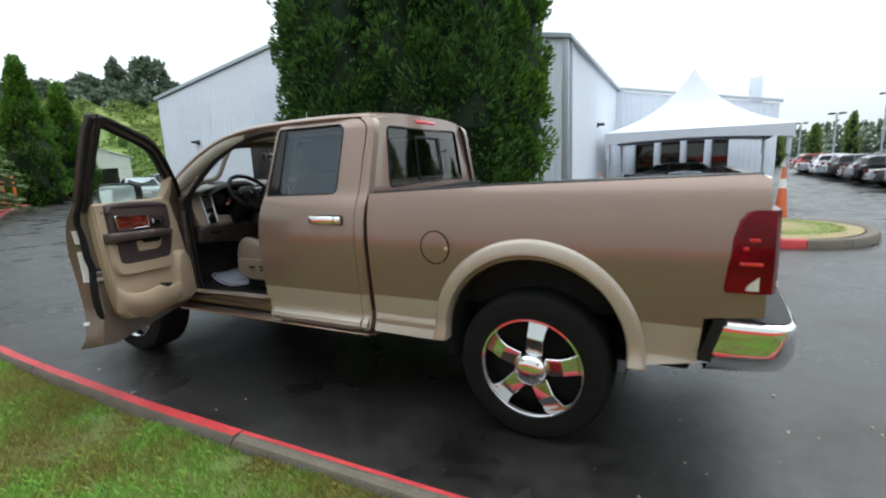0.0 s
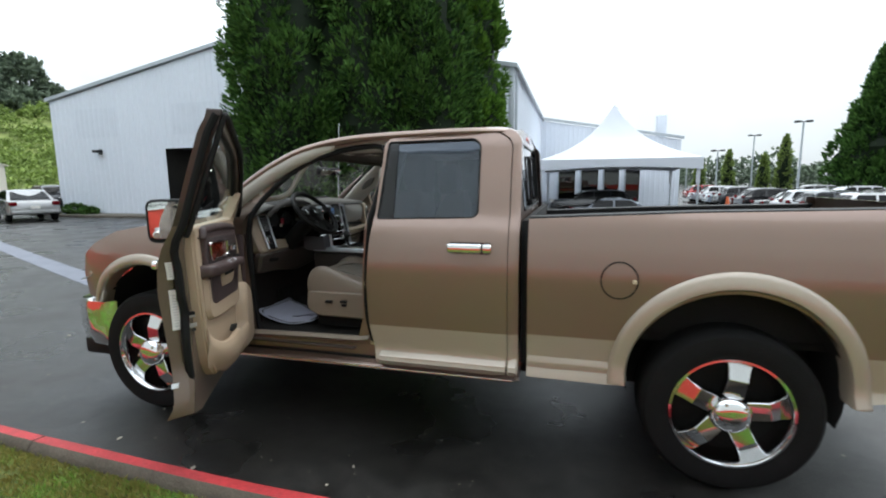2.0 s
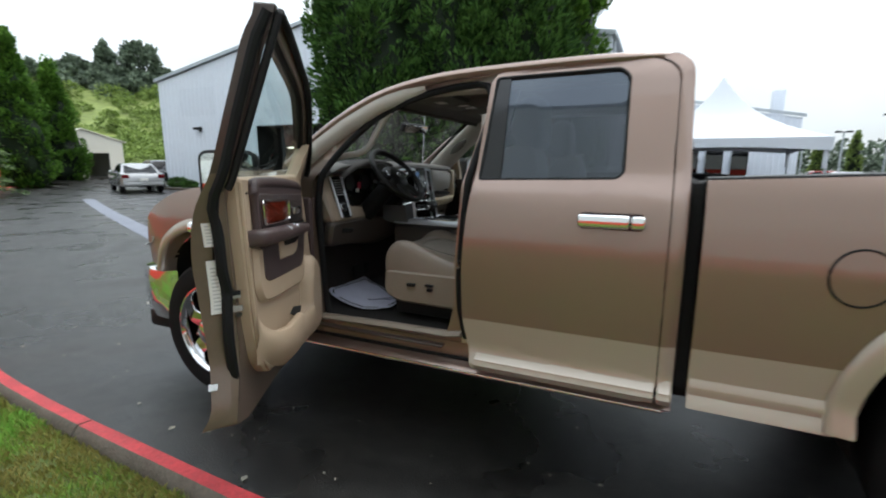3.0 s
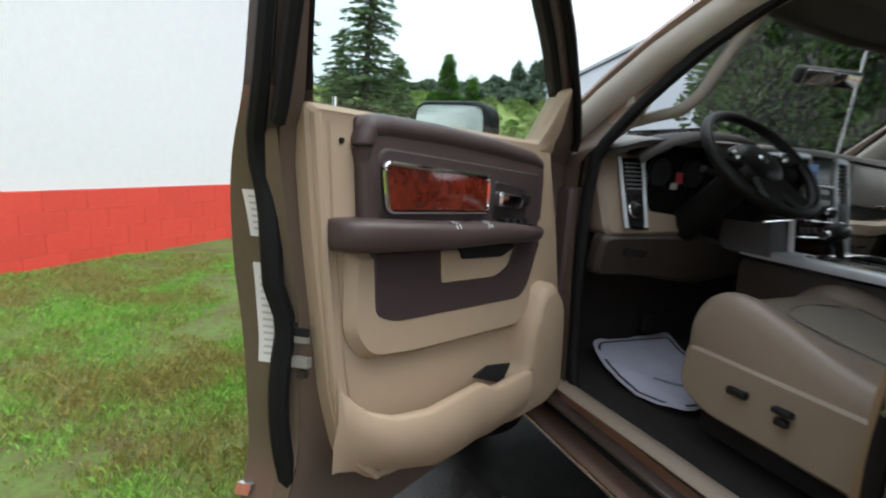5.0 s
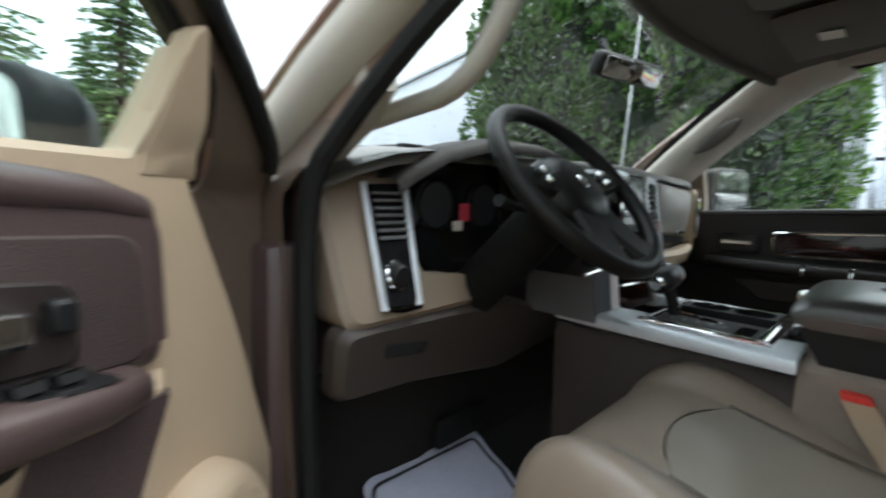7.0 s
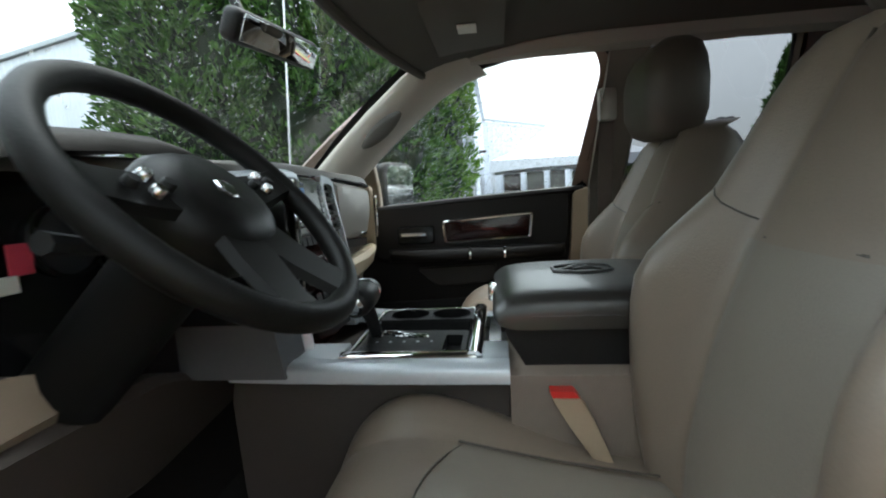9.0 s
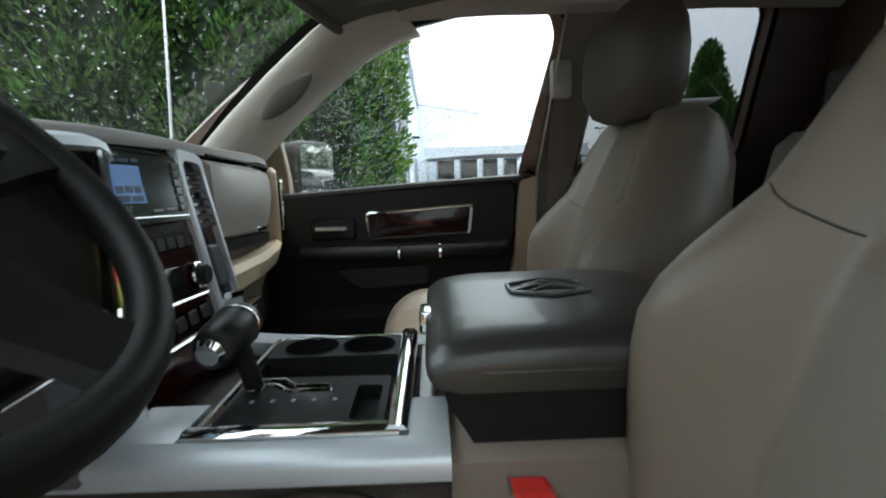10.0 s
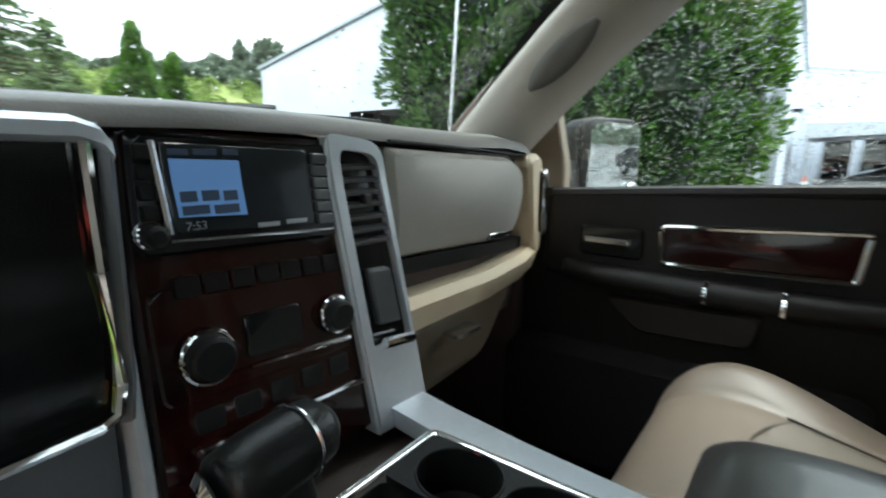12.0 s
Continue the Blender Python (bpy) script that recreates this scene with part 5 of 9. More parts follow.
def roof_at(x, f):
    w = 0.735 - 0.012 * abs(x + 1.8)
    edge = max(0.0, (abs(f) - 0.84) / 0.16)
    bow = 0.14 * (1 - f * f) * max(0.0, min(1.0, (-2.05 - x) / 0.42))
    return (x - bow, f * w, roof_z(x) + 0.035 * (1 - f * f) - 0.052 * edge ** 1.8)


xs = [-2.47, -2.42, -2.36, -2.25, -2.1, -1.9, -1.7, -1.5, -1.3, -1.2, -1.14, -1.10]
fs = [-1, -0.97, -0.93, -0.88, -0.8, -0.6, -0.3, 0, 0.3, 0.6, 0.8, 0.88, 0.93, 0.97, 1]
part("roof", loft([[roof_at(x, f) for f in fs] for x in xs], closed=False), PAINT, truck, sharp=60)
liner_at = lambda x, f: (x - 0.13 * (1 - f * f) * max(0.0, min(1.0, (-2.05 - x) / 0.42)), f * 0.69, min(roof_z(x), 1.862) - 0.055 + 0.03 * (1 - f * f))
part("headliner", loft([[liner_at(x, f) for f in (-1, -0.8, -0.6, -0.4, -0.2, 0, 0.2, 0.4, 0.6, 0.8, 1)] for x in (-2.47, -2.4, -2.3, -2.15, -2.0, -1.6, -1.2, -1.1)], closed=False), HEADLINER, truck)
part("header_trim", tube([liner_at(-2.47, f) for f in (-1, -0.8, -0.6, -0.4, -0.2, 0, 0.2, 0.4, 0.6, 0.8, 1)], 0.014, 8), HEADLINER, truck, "grey trim over the windscreen")

# pillars over the front doors, windscreen
for side, who in SIDES:
    line = [(-3.03, 0.86, 1.43), (-2.86, 0.83, 1.565), (-2.70, 0.80, 1.672), (-2.52, 0.768, 1.765), (-2.36, 0.745, 1.815), (-2.15, 0.735, 1.848), (-1.9, 0.732, 1.862), (-1.5, 0.73, 1.870), (-1.15, 0.73, 1.866)]
    fine = densify([(p[0], p[2]) for p in line], 0.06)
    ysf = curve_fn([(p[0], p[1]) for p in line])
    part("roof_rail", tube([(p.x, side * (ysf(p.x) - 0.024), p.y - 0.007) for p in fine], [0.028 * min(1.0, 0.35 + (len(fine) - 1 - k) / 5) for k in range(len(fine))], 10, flat=0.8), PAINT, truck)
    seal = densify([(-2.975, 0.56), (-2.975, 1.38), (-2.90, 1.47), (-2.70, 1.62), (-2.5, 1.735), (-2.3, 1.79), (-2.05, 1.822), (-1.92, 1.815), (-1.865, 1.74), (-1.95, 1.36), (-1.99, 0.97), (-1.985, 0.74), (-1.95, 0.60)], 0.07)
    if side < 0:
        seal = densify([(-2.785, 0.585), (-2.815, 0.70), (-2.832, 1.0), (-2.835, 1.25), (-2.815, 1.345), (-2.765, 1.435), (-2.66, 1.55), (-2.5, 1.675), (-2.3, 1.755), (-2.05, 1.795), (-1.92, 1.79), (-1.875, 1.72), (-1.95, 1.36), (-1.99, 0.97), (-1.985, 0.74), (-1.95, 0.60)], 0.05)
    sy = lambda z: (cab_w(z) if z > 1.36 else min(cab_w(z), 0.905)) - (0.05 if side > 0 else 0.078)
    part("opening_seal", tube([(p.x, side * (sy(p.y) + (0.028 * max(0.0, min(1.0, (p.x + 2.5) / 0.4)) if side < 0 else 0.0)), p.y) for p in seal], 0.024 if side > 0 else 0.018, 8, up=(0, 1, 0)), SEAL, truck, "black rubber door seal")
    jamb = sheet(rnd([(-3.02, 0.50), (-3.05, 1.42), (-2.86, 1.56), (-2.70, 1.665), (-2.5, 1.765), (-2.3, 1.82), (-2.0, 1.85), (-1.80, 1.85), (-1.885, 1.37), (-1.93, 0.97), (-1.93, 0.74), (-1.88, 0.50)], 0.02, 3), on_cab(side), [rnd([(-2.95 if side > 0 else -2.80, 0.585), (-2.95 if side > 0 else -2.86, 1.38 if side > 0 else 1.34), (-2.68, 1.60 if side > 0 else 1.565), (-2.48, 1.715 if side > 0 else 1.70), (-2.3, 1.765), (-2.06, 1.795), (-1.94, 1.79), (-1.905, 1.72), (-1.985, 1.36), (-2.02, 0.97), (-2.02, 0.75), (-2.06, 0.60)], 0.04, 3)], 0.08, 0.05, 0)
    for v in jamb.verts:
        v.co.y = side * (min(abs(v.co.y), 0.93) - 0.075)
    # body paint throughout; the front faces take a darker brown as painted shade
    for f in jamb.faces:
        f.material_index = 1 if f.calc_center_median().x < -2.80 else 0
    part("door_jamb", jamb, [PAINT, DOORFACE], truck, "painted door opening jamb, front coloured darker for shade")

ws_pts = []
for k in range(9):
    f = k / 8
    row = []
    for j in range(-6, 7):
        g = j / 6
        row.append((-3.10 + 0.485 * f + 0.15 * g * g * (1 - 0.2 * f), g * (0.80 - 0.115 * f), 1.395 + 0.428 * f - 0.045 * g * g * f + 0.03 * math.sin(math.pi * f)))
    ws_pts.append(row)
screen_glass = part("windscreen", loft(ws_pts, closed=False), CLEAR, truck, "clear windscreen with rain drops")
screen_glass.visible_shadow = False
part("windscreen_band", loft([[(-2.625 + 0.12 * g * g + 0.03 * f, g * 0.68, 1.818 - 0.042 * g * g + 0.012 * f) for g in (-1, -0.75, -0.5, -0.25, 0, 0.25, 0.5, 0.75, 1)] for f in (0, 1)], closed=False), BLACK, truck)

for side, who in SIDES:
    rows = []
    for k in range(13):
        f = k / 12
        rows.append([Vector((-3.10 + 0.485 * f + 0.15 * g * g * (1 - 0.2 * f), side * g * (0.80 - 0.115 * f), 1.395 + 0.428 * f - 0.045 * g * g * f + 0.03 * math.sin(math.pi * f))) + Vector((0.004, 0, -0.003)) for g in (0.91, 0.95, 1.0)])
    part("windscreen_edge", loft(rows, closed=False), BLACK, truck, "black border of the windscreen")

# front wings, bonnet, nose
nose_outline = [(-3.02, 0.505), (-3.02, 1.372), (-3.45, 1.318), (-3.80, 1.262), (-4.02, 1.165), (-4.14, 1.09), (-4.22, 0.93), (-4.20, 0.78), (-4.06, 0.76)] + [(-3.57 + 0.485 * math.cos(radians(a)), 0.56 + 0.485 * math.sin(radians(a))) for a in range(150, -1, -8)] + [(-3.075, 0.505)]
hood_z = curve_fn([(-4.32, 1.02), (-4.22, 1.10), (-4.05, 1.185), (-3.80, 1.275), (-3.45, 1.33), (-3.02, 1.392)])
for side, who in SIDES:
    wpl = lambda u, v, d, s=side: Vector((u, s * (cab_w(min(v, 1.30)) - 0.9 * max(0, v - 1.22) ** 1.6 - taper(u) - d), v))
    part("front_wing", sheet(nose_outline, wpl, du=0.08, dv=0.04, depth=0.05, split=lambda u, v: v < 0.738 and u > -3.2, cuts=gap_cut), [PAINT, BEIGE], truck)
    ring = []
    for a in range(0, 172, 6):
        c, s = math.cos(radians(a)), math.sin(radians(a))
        row = []
        for r, w in ((0.545, 0.006), (0.536, 0.022), (0.515, 0.032), (0.490, 0.036), (0.476, 0.028), (0.470, 0.008), (0.470, -0.08)):
            u, v = -3.57 + r * c, 0.56 + r * s * 1.02
            row.append((u, side * (cab_w(min(max(v, 0.6), 1.2)) + w - taper(u)), v))
        ring.append(row)
    ring.insert(0, [(x, y, 0.50) for x, y, _ in ring[0]])
    part("wheel_flare", loft(ring, closed=False), BEIGE, truck, "beige wheel-arch flare", sharp=50)
    part("wheel_well", loft([[(-3.57 + 0.48 * math.cos(radians(a)), side * y, 0.55 + 0.48 * math.sin(radians(a))) for a in range(-20, 201, 10)] for y in (0.90, 0.5)], closed=False), DARKWELL, truck)
    part("wheel_well_back", box(-4.05, -3.08, side * 0.5 - 0.01, side * 0.5 + 0.01, 0.40, 1.03), DARKWELL, truck)
    secs = []
    for z, x0 in ((0.90, -4.20), (0.93, -4.10), (1.06, -4.0), (1.10, -4.02)):
        w = cab_w(1.0) - taper(-4.1)
        secs.append([(x0, side * (w + 0.006), z), (-4.19, side * (w - 0.02 - 0.04), z), (-4.30, side * (w - 0.16), z), (-4.335, side * (w - 0.34), z), (-4.2, side * (w - 0.34), z)])
    part("headlight", loft(secs), CLEARLENS, truck, "clear headlight", sharp=30)
part("bonnet", loft([[(x, f * (0.90 - 0.9 * taper(x)), hood_z(x) + 0.035 * (1 - f * f) + (0.03 if abs(f) < 0.5 else 0) * min(1, (x + 4.3) * 3) - 0.05 * max(0, abs(f) - 0.86) / 0.14) for f in (-1, -0.93, -0.86, -0.7, -0.52, -0.46, 0, 0.46, 0.52, 0.7, 0.86, 0.93, 1)] for x in (-4.32, -4.28, -4.2, -4.05, -3.9, -3.7, -3.5, -3.3, -3.12, -3.03)], closed=False), PAINT, truck, sharp=50)
part("cowl", box(-3.12, -3.0, -0.84, 0.84, 1.33, 1.392, 0.01), BLACK, truck, "black wiper cowl")
part("grille", loft([[(-4.34, y, 0.78), (-4.40, y, 0.80), (-4.40, y, 1.03), (-4.33, y, 1.06), (-4.2, y, 1.06), (-4.2, y, 0.78)] for y in (-0.52, -0.3, 0, 0.3, 0.52)]), CHROME, truck, "chrome grille")
for k in range(4):
    for s in (-1, 1):
        part("grille_mesh", box(-4.408, -4.39, s * 0.26 - 0.21, s * 0.26 + 0.21, 0.82 + 0.05 * k, 0.85 + 0.05 * k, 0.004), DARKWELL, truck)
secs = []
for y, fr in ((-1.0, -3.99), (-0.985, -4.12), (-0.9, -4.30), (-0.7, -4.40), (-0.35, -4.45), (0, -4.46), (0.35, -4.45), (0.7, -4.40), (0.9, -4.30), (0.985, -4.12), (1.0, -3.99)):
    secs.append([(fr + 0.1, y * 0.95, 0.42), (fr + 0.01, y * 0.97, 0.44), (fr - 0.01, y * 0.985, 0.56), (fr, y * 0.985, 0.70), (fr + 0.02, y * 0.98, 0.755), (fr + 0.12, y * 0.95, 0.765)])
part("front_bumper", loft(secs), CHROME, truck, "chrome front bumper", sharp=50)
part("air_dam", box(-4.36, -4.1, -0.85, 0.85, 0.30, 0.44, 0.03), BLACK, truck)

# underside
part("chassis", box(-4.2, 0.78, -0.52, 0.52, 0.34, 0.46, 0.03), DARKWELL, truck)
part("floor_pan", box(-3.05, -1.06, -0.88, 0.88, 0.46, 0.50), DARKWELL, truck)
part("engine_bay", box(-4.2, -3.05, -0.49, 0.49, 0.46, 1.1), DARKWELL, truck)
part("bed_underside", box(-1.03, 1.03, -0.54, 0.54, 0.46, 0.74), DARKWELL, truck)
part("rear_axle", cyl((0, -0.78, 0.42), (0, 0.78, 0.42), 0.06, n=14), DARKWELL, truck)
part("front_axle", cyl((-3.57, -0.78, 0.42), (-3.57, 0.78, 0.42), 0.05, n=14), DARKWELL, truck)
part("fire_wall", box(-3.06, -3.02, -0.88, 0.88, 0.50, 1.38), DARKWELL, truck)
part("aerial", cyl((-3.07, 0.86, 1.33), (-3.03, 0.87, 2.15), 0.0045, 0.003, n=8), CHROME_DULL, truck, "thin radio aerial")

# fuel flap
fc = (-0.545, 1.075)
ringp = [on_bed(-1)(fc[0] + 0.088 * math.cos(a), fc[1] + 0.094 * math.sin(a), -0.002) for a in (2 * math.pi * k / 40 for k in range(40))]
part("fuel_flap_gap", tube(ringp, 0.0042, 6, closed=True), DARKWELL, truck, "dark gap round the fuel flap")
fl = part("fuel_flap", sheet([(fc[0] + 0.084 * math.cos(a), fc[1] + 0.09 * math.sin(a)) for a in (2 * math.pi * k / 40 for k in range(40))], lambda u, v, d: on_bed(-1)(u, v, d - 0.0025), du=0.05, dv=0.05, depth=0.004, lip=0), PAINT, truck)
part("flap_catch", box(-0.482, -0.462, -1.006, -0.992, 1.062, 1.082, 0.004), LIGHTTAN, fl)


# wheels
def wheel(x, side):
    prof = [(0.285, -0.13), (0.30, -0.135), (0.345, -0.142), (0.392, -0.135), (0.415, -0.11), (0.420, -0.05), (0.420, 0.05), (0.415, 0.11), (0.392, 0.135), (0.345, 0.142), (0.30, 0.135), (0.285, 0.12)]
    n = 56
    secs = [[(r * math.cos(2 * math.pi * k / n), y, r * math.sin(2 * math.pi * k / n)) for r, y in prof] for k in range(n)]
    bm = bmesh.new()
    loops = [[bm.verts.new(p) for p in s] for s in secs]
    for a, b in zip(loops, loops[1:] + loops[:1]):
        for j in range(len(prof) - 1):
            bm.faces.new((a[j], a[j + 1], b[j + 1], b[j]))
    bmesh.ops.recalc_face_normals(bm, faces=bm.faces)
    m = Matrix.Translation((x, side * 0.842, 0.424)) @ Matrix.Diagonal((1, -side, 1, 1))
    bmesh.ops.transform(bm, matrix=m, verts=bm.verts)
    bmesh.ops.recalc_face_normals(bm, faces=bm.faces)
    w = part("wheel", bm, RUBBER, truck, "wide black tyre on a chrome rim")
    # rim barrel and lip
    rim = [(0.287, -0.125), (0.283, -0.140), (0.272, -0.142), (0.262, -0.128), (0.250, -0.09), (0.245, 0.10)]
    loops = [[(r * math.cos(2 * math.pi * k / n), y, r * math.sin(2 * math.pi * k / n)) for k in range(n)] for r, y in rim]
    bm = loft(loops, caps=False)
    bmesh.ops.transform(bm, matrix=m, verts=bm.verts)
    bmesh.ops.recalc_face_normals(bm, faces=bm.faces)
    part("rim", bm, WHEELCHROME, w, "polished chrome rim")
    for k in range(5):
        a0 = radians(90 + 72 * k - 8)
        secs = []
        for r, hw, y, th in ((0.045, 0.050, -0.118, 0.06), (0.10, 0.048, -0.126, 0.06), (0.172, 0.046, -0.138, 0.06), (0.176, 0.0465, -0.1375, 0.06), (0.22, 0.050, -0.118, 0.05), (0.268, 0.060, -0.098, 0.03)):
            def pt(t, yy):
                return (r * math.cos(a0) - t * math.sin(a0), yy, r * math.sin(a0) + t * math.cos(a0))
            secs.append([pt(-hw, y + th), pt(-hw, y + 0.004), pt(-hw * 0.93, y), pt(0, y - 0.001), pt(hw * 0.93, y), pt(hw, y + 0.004), pt(hw, y + th)])
        bm = loft(secs)
        bmesh.ops.transform(bm, matrix=m, verts=bm.verts)
        bmesh.ops.recalc_face_normals(bm, faces=bm.faces)
        part("spoke", bm, WHEELCHROME, w, sharp=12)
    capp = [(0.0, -0.190), (0.03, -0.189), (0.056, -0.184), (0.074, -0.174), (0.088, -0.156), (0.098, -0.130), (0.102, -0.10)]
    loops = [[(max(r, 0.001) * math.cos(2 * math.pi * k / 32), y, max(r, 0.001) * math.sin(2 * math.pi * k / 32)) for k in range(32)] for r, y in capp]
    bm = loft(loops, caps=False)
    bmesh.ops.transform(bm, matrix=m, verts=bm.verts)
    bmesh.ops.recalc_face_normals(bm, faces=bm.faces)
    part("hub_cap", bm, CHROME, w, "domed chrome hub cap")
    bm = cyl((0, -0.01, 0), (0, 0.03, 0), 0.25, n=40)
    bmesh.ops.transform(bm, matrix=m, verts=bm.verts)
    part("brake_disc", bm, DARKWELL, w)
    for k in range(5):
        a = radians(90 + 72 * k + 28)
        bm = cyl((0.072 * math.cos(a), -0.182, 0.072 * math.sin(a)), (0.072 * math.cos(a), -0.165, 0.072 * math.sin(a)), 0.007, n=8)
        bmesh.ops.transform(bm, matrix=m, verts=bm.verts)
        bmesh.ops.recalc_face_normals(bm, faces=bm.faces)
        part("lug_nut", bm, CHROME_DULL, w)
    return w


for x in (0.0, -3.57):
    for side, who in SIDES:
        wheel(x, side)

# the step along the foot of the two-tone panels
for side, who in SIDES:
    for x0, x1, wide, low in ((-1.865, -1.118, cab_w, 0.552), (-1.102, -1.06, cab_w, 0.552), (-0.998, -0.53, bed_w, 0.600)):
        secs = [[(x, side * (wide(z + 0.045) - 0.004), z + 0.045), (x, side * (wide(z + 0.02) + 0.003), z + 0.020), (x, side * (wide(z) + 0.012), z + 0.004), (x, side * (wide(z) + 0.013), z - 0.006), (x, side * (wide(z - 0.02) + 0.009), z - 0.02), (x, side * (wide(z - 0.04) - 0.004), z - 0.045)] for x in (x0, x0 + 0.008, x1 - 0.008, x1) for z in (low,)]
        part("panel_step", loft(secs), BEIGE, truck)


# ---- the open driver's door ----
HINGE = Vector((-2.93, -0.90, 0))
swing = Matrix.Translation(HINGE) @ Matrix.Rotation(radians(-62.3), 4, "Z") @ Matrix.Translation(-HINGE)
fd_outline = rnd([(-2.96, 0.505), (-2.985, 0.72), (-2.99, 1.30), (-2.96, 1.405), (-2.86, 1.50), (-2.66, 1.655), (-2.50, 1.752), (-2.36, 1.80), (-2.05, 1.852), (-1.94, 1.872), (-1.832, 1.890), (-1.875, 1.37), (-1.912, 0.97), (-1.912, 0.74), (-1.848, 0.532), (-1.95, 0.502)], [0.03, 0.05, 0.05, 0.02, 0.02, 0.04, 0.04, 0.05, 0.05, 0.02, 0.012, 0.03, 0.05, 0.05, 0.012, 0.03], 4)
fd_window = rnd([(-2.83, 1.330), (-2.80, 1.475), (-2.62, 1.615), (-2.48, 1.705), (-2.33, 1.752), (-2.05, 1.81), (-1.888, 1.842), (-1.868, 1.81), (-1.95, 1.365)], [0.02, 0.03, 0.04, 0.04, 0.05, 0.05, 0.02, 0.02, 0.02], 4)
INNER = 0.845
FAINT = mat("faint_grey_print", (0.46, 0.45, 0.43), 0.6, 0, 0.1)


def inner(u, v, d):
    """The trim side of a front door: flat below the glass, leaning in above it."""
    return Vector((u, -(min(INNER, cab_w(v) - 0.06) - d), v))


def door_shell(name, outline, window, side):
    skin = on_cab(side)
    # the rear shut face slants inwards
    pl = lambda u, v, d: skin(u - 0.58 * d * max(0.0, min(1.0, (u + 2.1) / 0.1)) * max(0.3, min(1.0, 1.0 - 3.5 * (v - 1.25))), v, d)
    bm = sheet(outline, pl, [window], 0.07, 0.035, 0.055, gap_cut, split=low_split)
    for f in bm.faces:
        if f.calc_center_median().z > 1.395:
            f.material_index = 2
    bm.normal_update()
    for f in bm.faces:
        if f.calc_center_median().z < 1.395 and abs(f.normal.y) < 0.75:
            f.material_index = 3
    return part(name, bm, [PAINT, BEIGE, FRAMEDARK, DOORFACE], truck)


def pad(outline, place, d0, d1, rim=0.008, du=0.04, dv=0.03, puff=0.0):
    """A trim pad standing on the surface from depth d0 to d1, with a softened rim; puff: a slight crown."""
    us, vs = [u for u, _ in outline], [v for _, v in outline]
    cu, cv, hu, hv = 0.5 * (min(us) + max(us)), 0.5 * (min(vs) + max(vs)), 0.5 * (max(us) - min(us)), 0.5 * (max(vs) - min(vs))

    def put(u, v, d):
        e = max(abs(u - cu) / hu, abs(v - cv) / hv)
        shrink = 0.0 if d > 0 else 1.0
        uu, vv = u + (cu - u) * shrink * rim / hu, v + (cv - v) * shrink * rim / hv
        return place(uu, vv, (d1 + puff * (1 - e * e)) if d == 0 else max(d0, d1 - d))

    return sheet(outline, put, du=du, dv=dv, depth=max(1e-4, d1 - d0), lip=rim)


def densify3(points, n):
    """Each stretch of a 3D line cut into n."""
    pts = [Vector(p) for p in points]
    return [a.lerp(b, k / n) for a, b in zip(pts, pts[1:]) for k in range(n)] + [pts[-1]]


HANDLEWELL = mat("black_brown_handle_well", (0.022, 0.016, 0.015), 0.38, 0, 0.12, 6, 250)


